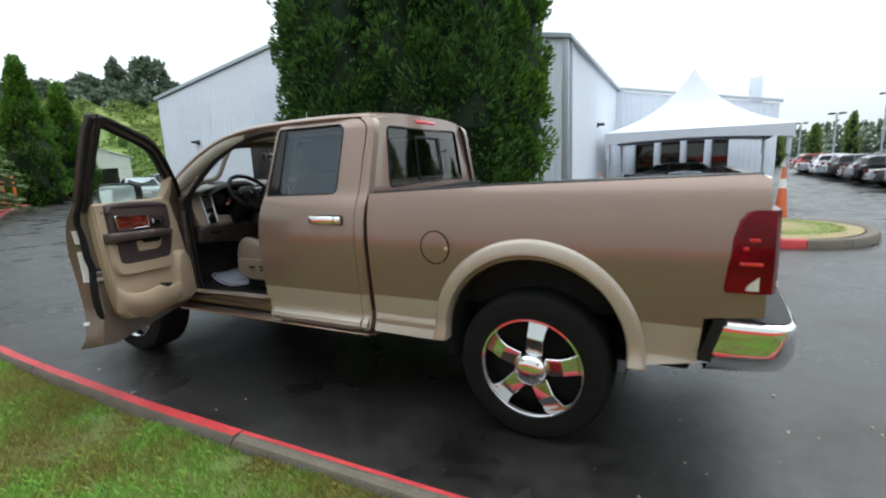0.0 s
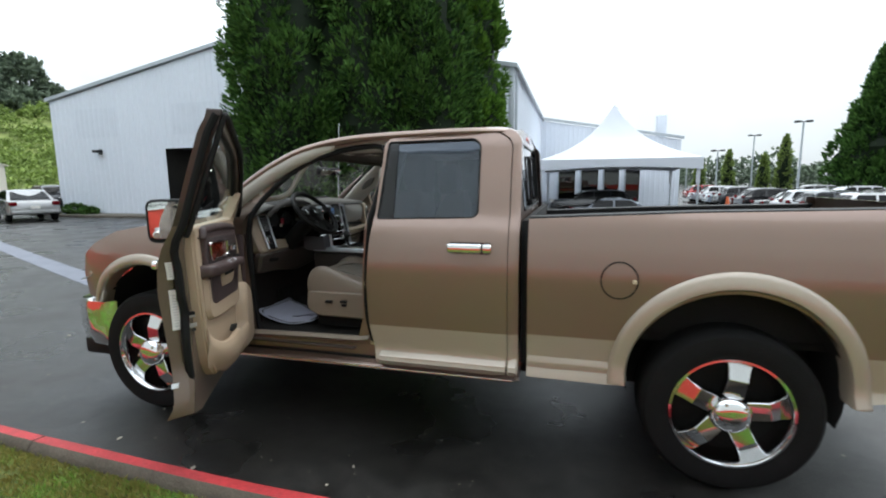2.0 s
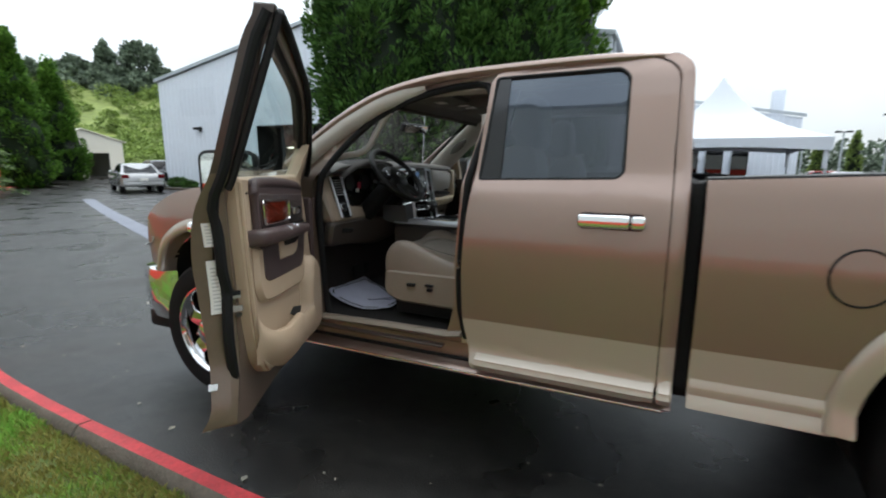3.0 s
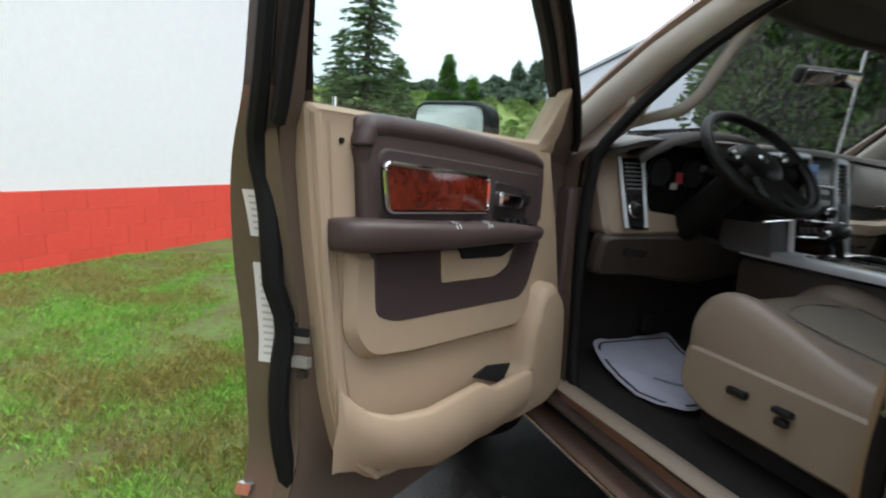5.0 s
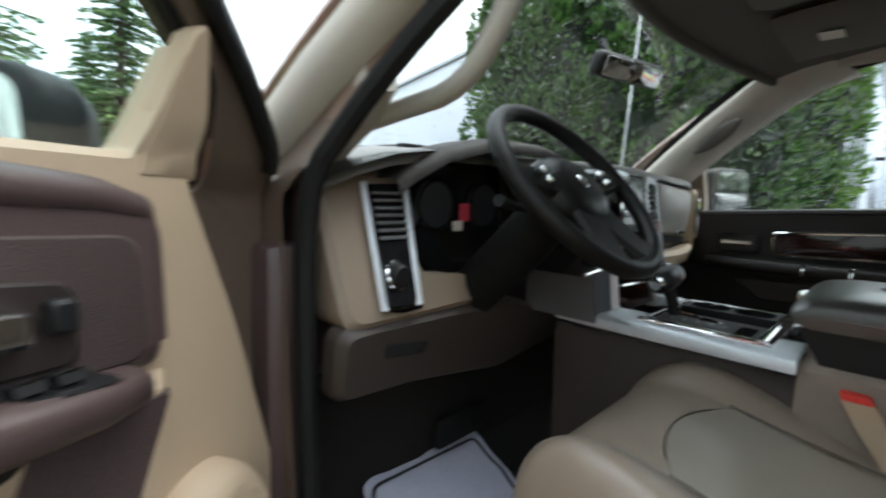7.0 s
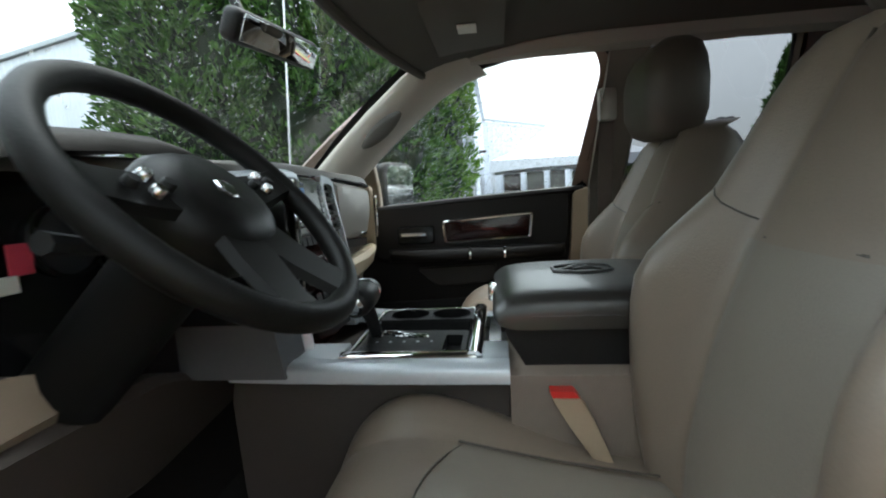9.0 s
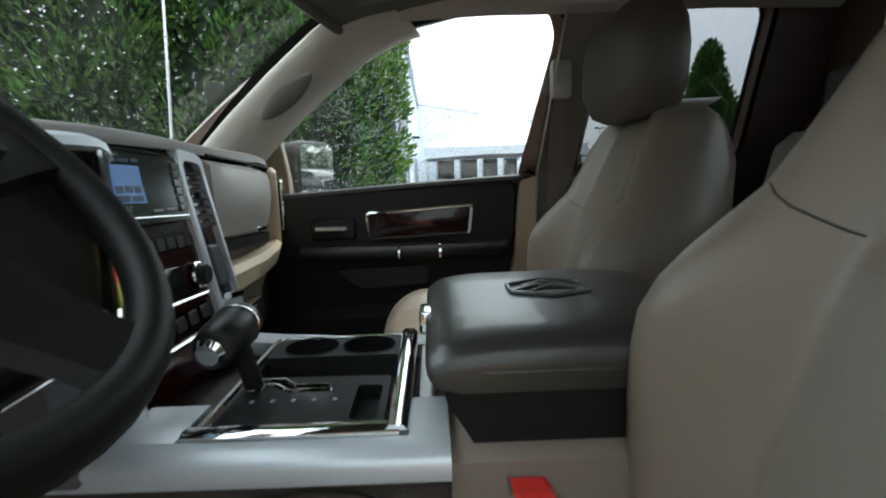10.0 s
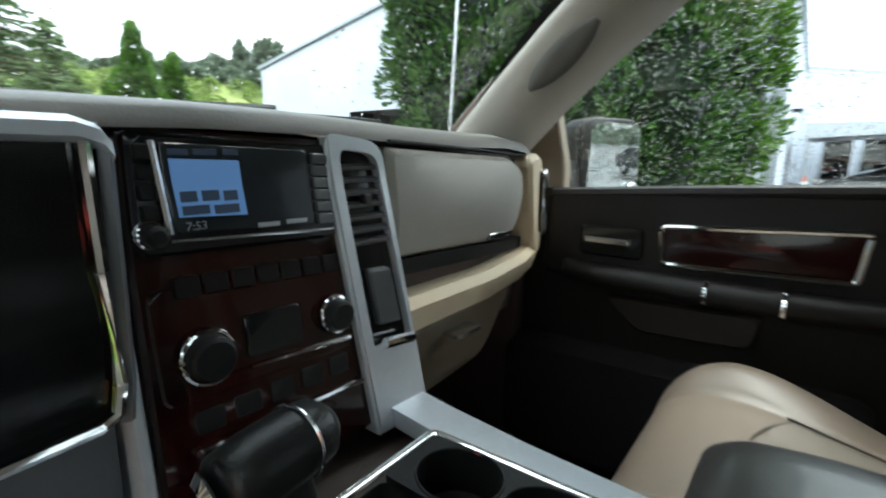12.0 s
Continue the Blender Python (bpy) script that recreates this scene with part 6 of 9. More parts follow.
def front_door_trim(door, place, mirror_z=0.0):
    """All that is fixed to a front door's inside; place(u, v, d) lays it, d metres into the cab."""
    z = mirror_z
    P = lambda pts: [(u, v + z) for u, v in pts]
    tan = rnd(P([(-1.945, 1.385), (-1.965, 1.17), (-2.005, 0.86), (-2.045, 0.70), (-2.13, 0.615), (-2.48, 0.572), (-2.90, 0.535), (-2.955, 0.60), (-2.95, 0.85), (-2.86, 1.14), (-2.775, 1.35), (-2.76, 1.50), (-2.735, 1.50), (-2.70, 1.375)]), [0.01, 0.02, 0.03, 0.05, 0.06, 0.05, 0.05, 0.04, 0.05, 0.05, 0.03, 0.008, 0.008, 0.01], 4)
    lining = part("door_lining", pad(tan, place, -0.045, 0.012, 0.012), TAN, door, "tan moulded door lining")
    part("rear_groove", tube([place(u, v + z, 0.008) for u, v in ((-1.985, 1.36), (-2.0, 1.17), (-2.035, 0.90), (-2.07, 0.74), (-2.15, 0.655), (-2.3, 0.63))], 0.006, 6), mat("tan_shadow_line", (0.33, 0.245, 0.165), 0.6, 0, 0.05), door)
    part("lining_rib", tube([place(u, v + z, 0.010) for u, v in ((-1.962, 1.37), (-1.98, 1.17), (-2.015, 0.87), (-2.05, 0.72), (-2.13, 0.638))], 0.010, 8), TAN, door)
    part("upper_insert", pad(rnd(P([(-2.035, 1.378), (-2.05, 1.175), (-2.715, 1.130), (-2.705, 1.325)]), [0.02, 0.02, 0.03, 0.03], 4), place, 0.0, 0.032, 0.012), BROWN, door, "dark brown upper insert")
    part("insert_hollow", pad(rnd(P([(-2.075, 1.325), (-2.085, 1.185), (-2.69, 1.145), (-2.68, 1.285)]), 0.03, 5), place, 0.03, 0.036, 0.004), mat("dark_brown_matte", (0.045, 0.030, 0.028), 0.55, 0, 0.1, bump=0.3, bump_scale=450), door)
    frame_line = soften(soften(densify3([(-2.062, 1.200, 0.020), (-2.050, 1.325, 0.020), (-2.062, 1.357, 0.018), (-2.10, 1.361, 0.018), (-2.25, 1.358, 0.020), (-2.45, 1.346, 0.020), (-2.64, 1.326, 0.018), (-2.69, 1.312, 0.018), (-2.702, 1.28, 0.018), (-2.706, 1.160, 0.018)], 5)))
    part("top_roll", tube([place(q.x, q.y + z, q.z) for q in frame_line], [0.014 + 0.008 * ease((q.y - 1.29) / 0.05) for q in frame_line], 12), BROWN, door, "raised rounded border of the insert", sharp=80)
    wood = rnd(P([(-2.083, 1.298), (-2.097, 1.210), (-2.420, 1.195), (-2.418, 1.276)]), 0.014, 4)
    part("wood_inlay", pad(wood, place, 0.03, 0.044, 0.004, puff=0.004), BURL, door, "red-brown burl wood inlay")
    part("inlay_frame", tube([place(u, v, 0.044) for u, v in wood], 0.0052, 8, closed=True), CHROME, door, "chrome inlay frame")
    part("handle_bezel", pad(rnd(P([(-2.446, 1.270), (-2.448, 1.176), (-2.612, 1.165), (-2.606, 1.248)]), 0.016, 4), place, 0.03, 0.040, 0.005), HANDLEWELL, door)
    part("pull_lever", pad(rnd(P([(-2.452, 1.243), (-2.452, 1.208), (-2.560, 1.199), (-2.560, 1.231)]), 0.008, 4), place, 0.04, 0.060, 0.006), CHROME, door, "chrome inside door handle")
    part("lock_knob", pad(rnd(P([(-2.576, 1.236), (-2.576, 1.204), (-2.600, 1.202), (-2.600, 1.234)]), 0.006, 3), place, 0.04, 0.055, 0.004), BLACK, door)
    secs = []
    for u, top, low, out in ((-1.984, 1.194, 1.156, 0.050), (-1.987, 1.200, 1.150, 0.062), (-1.997, 1.203, 1.146, 0.076), (-2.03, 1.203, 1.144, 0.090), (-2.25, 1.184, 1.130, 0.10), (-2.45, 1.172, 1.122, 0.098), (-2.60, 1.155, 1.110, 0.090), (-2.655, 1.148, 1.108, 0.075), (-2.672, 1.140, 1.113, 0.05)):
        top, low = top + z, low + z
        secs.append([place(u, top - 0.003, 0.01), place(u, top, out * 0.5), place(u, top - 0.001, out - 0.016), place(u, top - 0.005, out - 0.005), place(u, top - 0.014, out), place(u, low + 0.012, out - 0.003), place(u, low + 0.003, out - 0.010), place(u, low, out - 0.022), place(u, low - 0.004, 0.01)])
    part("armrest", loft(secs), BROWN, door, "padded dark brown armrest", sharp=60)
    part("switch_plate", loft([[place(u, 1.186 + z - 0.055 * (-2.25 - u) - 0.012, d + 0.008) for d in (0.03, 0.072)] + [place(u, 1.186 + z - 0.055 * (-2.25 - u) + 0.003 - 0.012, d) for d in (0.071, 0.031)] for u in (-2.44, -2.46, -2.60, -2.615)]), GLOSSBLACK, door, "gloss black switch plate")
    for k in range(4):
        u = -2.468 - 0.034 * k
        zz = 1.186 + z - 0.055 * (-2.25 - u) - 0.006
        secs = [[place(uu, zz + h, d) for d, h in ((0.040, 0), (0.042, 0.006), (0.062, 0.009), (0.066, 0))] for uu in (u, u - 0.024)]
        part("window_switch", loft(secs), BLACK, door)
        part("switch_edge", tube([place(u - 0.003, zz + 0.009, 0.061), place(u - 0.021, zz + 0.009, 0.061)], 0.0018, 6), CHROME, door)
    for u in (-2.246, -2.360):
        zz = 1.186 + z - 0.055 * (-2.25 - u)
        for du in (-0.005, 0.005):
            part("armrest_clip", tube([place(u + du, zz + 0.001, 0.076), place(u + du, zz - 0.001, 0.086), place(u + du, zz - 0.006, 0.0955), place(u + du, zz - 0.012, 0.099)], 0.0016, 6), CHROME, door, "thin chrome armrest band")
    lowp = rnd(P([(-2.072, 1.135), (-2.082, 1.01), (-2.135, 0.985), (-2.650, 0.940), (-2.715, 1.10)]), [0.01, 0.02, 0.04, 0.05, 0.01], 4)
    part("lining_swell", pad(rnd(P([(-2.022, 1.14), (-2.022, 0.985), (-2.065, 0.922), (-2.19, 0.898), (-2.65, 0.850), (-2.70, 0.89), (-2.72, 1.12)]), [0.01, 0.03, 0.04, 0.03, 0.04, 0.03, 0.01], 5), place, 0.0, 0.034, 0.018), TAN, door)
    part("lower_insert", pad(lowp, place, 0.02, 0.037, 0.006), mat("dark_brown_leather", (0.050, 0.032, 0.032), 0.5, 0, 0.12, 6, 200, bump=0.4, bump_scale=300), door, "dark brown lower insert")
    part("pull_cup", pad(rnd(P([(-2.264, 1.118), (-2.274, 1.044), (-2.48, 1.026), (-2.535, 1.044), (-2.56, 1.10)]), [0.008, 0.008, 0.02, 0.02, 0.01], 4), place, 0.03, 0.042, 0.005), TAN, door, "tan pull cup")
    # near-black pad stands for the shadow under the armrest
    part("cup_shade", pad(rnd(P([(-2.318, 1.122), (-2.332, 1.092), (-2.50, 1.078), (-2.548, 1.092), (-2.556, 1.106)]), 0.010, 4), place, 0.03, 0.045, 0.002), DARKWELL, door)
    # map pocket and speaker mound
    lip = [(-2.010, 0.900), (-2.025, 0.870), (-2.05, 0.838), (-2.085, 0.812), (-2.13, 0.793), (-2.22, 0.779), (-2.33, 0.778), (-2.405, 0.776), (-2.435, 0.762), (-2.47, 0.742), (-2.53, 0.738), (-2.60, 0.734), (-2.655, 0.730)]
    secs = []
    for u, v in lip:
        out = 0.022 + 0.062 * min(1, max(0, (-2.01 - u) / 0.16))
        bot = 0.70 - 0.14 * min(1, max(0, (-2.02 - u) / 0.30))
        secs.append([place(u, v + z - 0.06, 0.013), place(u, v + z - 0.045, max(0.014, out - 0.030)), place(u, v + z - 0.004, max(0.016, out - 0.027)), place(u, v + z, max(0.018, out - 0.022)), place(u, v + z, out - 0.006), place(u, v + z - 0.007, out), place(u, 0.6 * v + 0.4 * bot + z, out + 0.004), place(u, 0.3 * v + 0.7 * bot + z, out - 0.01), place(u, bot + z, 0.010)])
    part("map_pocket", loft(secs, closed=False), TAN, door, "tan moulded map pocket", sharp=60)
    # near-black pad painted in as the shade behind the pocket lip
    part("pocket_shade", pad(rnd(P([(-2.455, 0.755), (-2.520, 0.768), (-2.650, 0.735), (-2.650, 0.700), (-2.580, 0.698)]), 0.008, 3), place, 0.01, 0.018, 0.002), DARKWELL, door)
    mound = rnd(P([(-2.585, 0.575), (-2.61, 0.70), (-2.645, 0.735), (-2.652, 0.80), (-2.665, 0.87), (-2.715, 0.955), (-2.80, 0.970), (-2.862, 0.90), (-2.895, 0.75), (-2.915, 0.585), (-2.80, 0.555)]), [0.03, 0.03, 0.02, 0.03, 0.04, 0.04, 0.04, 0.05, 0.05, 0.04, 0.03], 4)
    part("speaker_mound", pad(mound, place, 0.0, 0.070, 0.024, puff=0.008), TAN, door, "tan moulded speaker mound", sharp=60)
    sail = rnd(P([(-2.695, 1.345), (-2.735, 1.515), (-2.752, 1.525), (-2.785, 1.42), (-2.785, 1.345)]), [0.008, 0.012, 0.012, 0.02, 0.008], 4)
    part("sail_trim", pad(sail, place, -0.02, 0.014, 0.006), TAN, door, "tan sail panel")
    return lining


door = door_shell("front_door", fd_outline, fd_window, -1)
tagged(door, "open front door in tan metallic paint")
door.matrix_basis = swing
fpl = on_cab(-1)
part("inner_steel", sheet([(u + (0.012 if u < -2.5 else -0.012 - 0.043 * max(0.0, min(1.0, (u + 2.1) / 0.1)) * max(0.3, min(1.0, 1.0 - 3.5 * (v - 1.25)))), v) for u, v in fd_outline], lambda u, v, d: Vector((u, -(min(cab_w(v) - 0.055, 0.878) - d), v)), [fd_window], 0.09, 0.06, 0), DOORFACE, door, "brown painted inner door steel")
slant = lambda u, v: max(0.0, min(1.0, (u + 2.1) / 0.1)) * max(0.3, min(1.0, 1.0 - 3.5 * (v - 1.25)))
secs = [[fpl(u - 0.029 * slant(u, v), v, 0.05), Vector((u - 0.055 * slant(u, v), -(min(cab_w(v) - 0.055, 0.88)), v))] for u, v in fd_outline]
bm = loft([*secs, secs[0]], closed=False)
# hinge-side faces take the dark brown in place of the gap's shade
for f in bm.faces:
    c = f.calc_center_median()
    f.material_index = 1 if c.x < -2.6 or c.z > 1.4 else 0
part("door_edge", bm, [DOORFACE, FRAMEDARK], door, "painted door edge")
pane = part("pane", sheet([(u, v - (0.03 if v < 1.4 else 0)) for u, v in fd_window], lambda u, v, d: fpl(u, v, d + 0.03), du=0.1, dv=0.1, depth=0.005, lip=0), glass("green_tinted_door_glass", (0.80, 0.925, 0.905), 0.05), door, "clear greenish door glass")
pane.visible_shadow = False
part("glass_run", tube([fpl(u, v, 0.034) for u, v in fd_window], 0.012, 6, closed=True), SEAL, door, "black glass run seal")
fr = [(u, v) for u, v in fd_outline if v > 1.36]
part("frame_trim", tube([Vector((u + (0.022 if u < -2.2 else -0.030), -(cab_w(v - 0.02) - 0.066), v - 0.020)) for u, v in fr], 0.013, 8), BLACK, door, "black inner window frame")
seal = densify([(-1.955, 1.868), (-1.962, 1.80), (-1.985, 1.55), (-1.985, 1.38), (-1.978, 1.20), (-1.982, 1.08), (-1.99, 1.02), (-1.972, 0.90), (-1.975, 0.78), (-2.0, 0.66), (-2.05, 0.575), (-2.2, 0.545), (-2.6, 0.525), (-2.9, 0.52)], 0.04)
jx = lambda v: float(np.interp(v, [0.532, 0.74, 0.97, 1.37, 1.88], [-1.848, -1.912, -1.912, -1.875, -1.832])) + 0.003
run = []
for p in seal:
    up = ease((p.y - 1.16) / 0.22)
    low_x = p.x + 0.036 + 0.021 * max(0.0, min(1.0, (p.y - 0.98) / 0.1))
    run.append((low_x + (jx(p.y) - 0.014 - low_x) * up, -(min(cab_w(p.y) - 0.048, 0.898) + 0.012 * up), p.y))
part("edge_seal", tube(run, [0.019 - 0.002 * ease((q[2] - 1.16) / 0.22) for q in run], 8, up=(0, 1, 0)), SEAL, door, "black rubber door seal")
# latch, labels, screws on the rear edge

def edge_plate(v0, v1, y0, y1, name, material, label="", thick=0.003, dx=0.0):
    jd = lambda v, y: jx(v) + dx - 0.58 * (cab_w(v) + y)
    secs = [[(jd(v, y0), y0, v), (jd(v, y1), y1, v), (jd(v, y1) + thick, y1, v), (jd(v, y0) + thick, y0, v)] for v in np.linspace(v0, v1, 5)]
    return part(name, loft(secs), material, door, label)


edge_plate(1.160, 1.240, -0.942, -0.902, "sticker", LABEL, "white label with unreadable small print")
edge_plate(0.925, 1.112, -0.945, -0.905, "sticker", LABEL, "white label with unreadable small print")
for k in range(6):
    edge_plate(1.172 + 0.011 * k, 1.176 + 0.011 * k, -0.934, -0.914, "print_line", FAINT, thick=0.0036)
for k in range(12):
    edge_plate(0.94 + 0.013 * k, 0.9445 + 0.013 * k, -0.936, -0.918 + 0.004 * (k % 3), "print_line", FAINT, thick=0.0036)
LATCH = mat("dark_latch_steel", (0.05, 0.045, 0.04), 0.5, 0.6, 0.2, 30, 200)
BOLT = mat("worn_grey_steel", (0.34, 0.33, 0.31), 0.45, 0.5, 0.2, 30, 200)
edge_plate(0.982, 0.998, -0.902, -0.862, "latch_slot", DARKWELL, thick=0.005)
edge_plate(0.998, 1.008, -0.898, -0.880, "latch", LATCH, "dark steel door latch", 0.006)
edge_plate(0.970, 0.982, -0.892, -0.862, "latch_lip", BOLT, "bright latch lip", 0.006)
edge_plate(0.925, 0.944, -0.884, -0.858, "latch_bolt", BOLT, "bright latch bolt", 0.010)
edge_plate(0.905, 0.918, -0.876, -0.862, "latch_bolt", LATCH, thick=0.008)
edge_plate(0.668, 0.688, -0.957, -0.932, "stop_bracket", CHROME_DULL, "small bracket on the door edge", 0.008)
for v in (1.33, 0.893):
    part("screw", cyl((-2.012, -0.845, v), (-2.012, -0.829, v), 0.005, n=10), BLACK, door)
front_door_trim(door, inner)
part("lock_pin", cyl((-2.02, -0.862, 1.37), (-2.02, -0.862, 1.402), 0.004, n=8), CHROME, door)
hb = box(-2.05, -1.86 - 0.12, -1.03, -1.0, 1.197, 1.235, 0.012, 3)
part("door_handle", hb, CHROME, door, "chrome outside door handle")


def wing_mirror(parent, place_side, z=0.0):
    """A large upright mirror on an arm; built for the driver's side and mirrored for the other."""
    s = place_side
    bm = loft([[(-2.80, s * 0.985, 1.40 + z), (-2.76, s * 0.985, 1.44 + z), (-2.74, s * 1.0, 1.34 + z), (-2.79, s * 0.99, 1.32 + z)], [(-2.78, s * 1.08, 1.40 + z), (-2.74, s * 1.08, 1.43 + z), (-2.73, s * 1.08, 1.36 + z), (-2.77, s * 1.08, 1.34 + z)]])
    part("mirror_arm", bm, BLACK, parent)
    secs = []
    for x, y0, y1, z0, z1 in ((-2.865, 1.10, 1.21, 1.36, 1.49), (-2.85, 1.06, 1.25, 1.325, 1.53), (-2.80, 1.035, 1.27, 1.305, 1.55), (-2.745, 1.03, 1.275, 1.30, 1.555), (-2.735, 1.035, 1.27, 1.305, 1.55)):
        pts = rnd([(y0, z0), (y0, z1), (y1, z1), (y1, z0)], 0.05, 4)
        secs.append([(x + 0.05 + 0.33 * (y - 1.17), s * y, zz + z) for y, zz in pts])
    part("mirror_shell", loft(secs), BLACK, parent, "black mirror housing", sharp=60)
    g = rnd([(1.045, 1.325), (1.045, 1.54), (1.26, 1.54), (1.26, 1.325)], 0.04, 5)
    bm = bmesh.new()
    f = bm.faces.new([bm.verts.new((-2.680 + 0.33 * (y - 1.17) + 0.03 * (zz - 1.43), s * y, zz + z)) for y, zz in g])
    bmesh.ops.solidify(bm, geom=bm.faces[:], thickness=0.003)
    bmesh.ops.recalc_face_normals(bm, faces=bm.faces)
    part("mirror_glass", bm, MIRROR, parent, "silvered mirror glass")
    part("spot_mirror", cyl((-2.654, s * 1.225, 1.35 + z), (-2.648, s * 1.222, 1.35 + z), 0.022, n=20, bev=0.004), MIRROR, parent, "small round spot mirror")


wing_mirror(door, -1, -0.062)

# ---- passenger's door, closed ----
pd_window = [(u, v - 0.05 * max(0.0, min(1.0, (1.45 - v) / 0.08))) for u, v in fd_window]
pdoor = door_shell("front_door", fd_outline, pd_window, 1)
ppl = on_cab(1)
pg = part("pane", sheet(pd_window, lambda u, v, d: ppl(u, v, d + 0.03), du=0.1, dv=0.1, depth=0.005, lip=0), CLEAR, pdoor, "clear door glass beaded with rain")
pg.visible_shadow = False
pin = lambda u, v, d: Vector((u, min(INNER, cab_w(v) - 0.06) - d, v))
part("glass_run", tube([ppl(u, v, 0.05) for u, v in pd_window], 0.010, 6, closed=True), SEAL, pdoor, "black glass run seal")
dark_trim = sheet(rnd([(-1.93, 1.335), (-1.95, 0.75), (-2.2, 0.56), (-2.95, 0.55), (-2.95, 1.2), (-2.86, 1.31), (-2.74, 1.30)], 0.04, 4), lambda u, v, d: pin(u, v, 0.0), du=0.1, dv=0.08, depth=0)
part("door_lining", dark_trim, BROWN_SHADED, pdoor, "brown door lining, coloured darker for shade")
part("upper_insert", pad(rnd([(-1.99, 1.33), (-2.0, 1.12), (-2.74, 1.09), (-2.73, 1.295)], 0.025, 4), pin, 0.0, 0.03, 0.012), BROWN_SHADED, pdoor, "dark brown upper insert")
part("rear_tan", pad(rnd([(-1.925, 1.34), (-1.955, 0.78), (-2.04, 0.62), (-2.06, 0.80), (-2.0, 1.10), (-1.985, 1.33)], 0.02, 4), pin, 0.0, 0.034, 0.008), TAN, pdoor, "tan rear edge of the lining")
pw = rnd([(-2.137, 1.256), (-2.146, 1.168), (-2.456, 1.158), (-2.463, 1.236)], 0.010, 4)
part("wood_inlay", pad(pw, pin, 0.03, 0.042, 0.004, puff=0.004), BURL_DARK, pdoor, "dark burl wood inlay")
part("inlay_frame", tube([pin(u, v, 0.044) for u, v in pw], 0.0065, 8, closed=True), CHROME, pdoor, "chrome inlay frame")
part("handle_bezel", pad(rnd([(-2.50, 1.225), (-2.50, 1.155), (-2.64, 1.155), (-2.64, 1.225)], 0.014, 4), pin, 0.03, 0.040, 0.005), GLOSSBLACK, pdoor)
part("pull_lever", pad(rnd([(-2.525, 1.200), (-2.525, 1.184), (-2.625, 1.184), (-2.625, 1.200)], 0.006, 4), pin, 0.04, 0.055, 0.004), CHROME, pdoor, "chrome inside door handle")
secs = []
for u, out in ((-2.02, 0.05), (-2.04, 0.085), (-2.3, 0.095), (-2.55, 0.09), (-2.66, 0.07), (-2.68, 0.04)):
    secs.append([pin(u, 1.138, 0.01), pin(u, 1.140, out * 0.6), pin(u, 1.134, out - 0.01), pin(u, 1.112, out), pin(u, 1.094, out - 0.012), pin(u, 1.088, out * 0.5), pin(u, 1.088, 0.01)])
part("armrest", loft(secs), BROWN_SHADED, pdoor, "brown padded armrest, coloured darker for shade", sharp=60)
for u in (-2.24, -2.365):
    part("armrest_clip", loft([[pin(u + a, 1.137 - b, d) for a in (-0.0035, 0.0035)] + [pin(u + a, 1.137 - b, d - 0.01) for a in (0.0035, -0.0035)] for b, d in ((-0.004, 0.076), (0.006, 0.094), (0.022, 0.100), (0.036, 0.096))]), CHROME, pdoor, "small chrome armrest clip")
part("pull_cup", pad(rnd([(-2.27, 1.07), (-2.28, 1.0), (-2.5, 0.985), (-2.58, 1.06)], 0.02, 4), pin, 0.0, 0.02, 0.006), mat("brown_pull_cup", (0.030, 0.022, 0.018), 0.5, 0, 0.1), pdoor)
part("lower_lining", pad(rnd([(-2.08, 0.95), (-2.1, 0.62), (-2.85, 0.60), (-2.85, 0.92)], 0.05, 4), pin, 0.0, 0.05, 0.03), CARPET, pdoor)
part("top_cap", tube([pin(u, v, 0.016) for u, v in ((-1.95, 1.330), (-2.1, 1.324), (-2.4, 1.308), (-2.72, 1.288))], 0.015, 8), BROWN_SHADED, pdoor)
part("sill_bright", tube([ppl(u, v, 0.052) for u, v in ((-1.96, 1.325), (-2.4, 1.31), (-2.72, 1.295))], 0.005, 6), CHROME_DULL, pdoor)
part("sail_trim", pad(rnd([(-2.71, 1.32), (-2.72, 1.50), (-2.77, 1.50), (-2.86, 1.40), (-2.86, 1.26), (-2.71, 1.26)], 0.01, 3), pin, -0.05, -0.012, 0.004), mat("brown_sail_panel", (0.21, 0.165, 0.115), 0.5, 0, 0.08, bump=0.1, bump_scale=420), pdoor, "brown sail panel")
wing_mirror(pdoor, 1, -0.07)


# ---- the cab's inside ----
part("carpet", sheet([(-3.02, -0.86), (-3.02, 0.86), (-1.1, 0.86), (-1.1, -0.86)], lambda u, v, d: Vector((u, v, 0.575 + 0.05 * max(0, (-2.75 - u) / 0.27) ** 2)), du=0.12, dv=0.12, depth=0), CARPET, truck, "dark brown cab carpet")
part("side_kick", box(-3.02, -2.86, -0.88, -0.80, 0.57, 1.25, 0.02), BROWN, truck)
part("side_kick", box(-3.02, -2.80, 0.80, 0.88, 0.57, 1.3, 0.02), BROWN, truck)
part("toe_board", sheet([(-0.86, 0.57), (-0.86, 1.2), (0.86, 1.2), (0.86, 0.57)], lambda u, v, d: Vector((-3.0 + 0.05 * max(0, 0.8 - v), u, v)), du=0.2, dv=0.2, depth=0), CARPET, truck)
sillp = [(-2.93, -0.885, 0.575), (-2.9, -0.86, 0.592), (-2.4, -0.85, 0.600), (-2.06, -0.85, 0.604), (-1.97, -0.86, 0.62)]
part("sill_trim", tube(sillp, 0.034, 8, flat=0.45), TAUPE, truck, "taupe scuff trim on the door sill")
part("scuff_plate", box(-2.86, -2.05, -0.935, -0.89, 0.560, 0.572, 0.004), FRAMEDARK, truck)
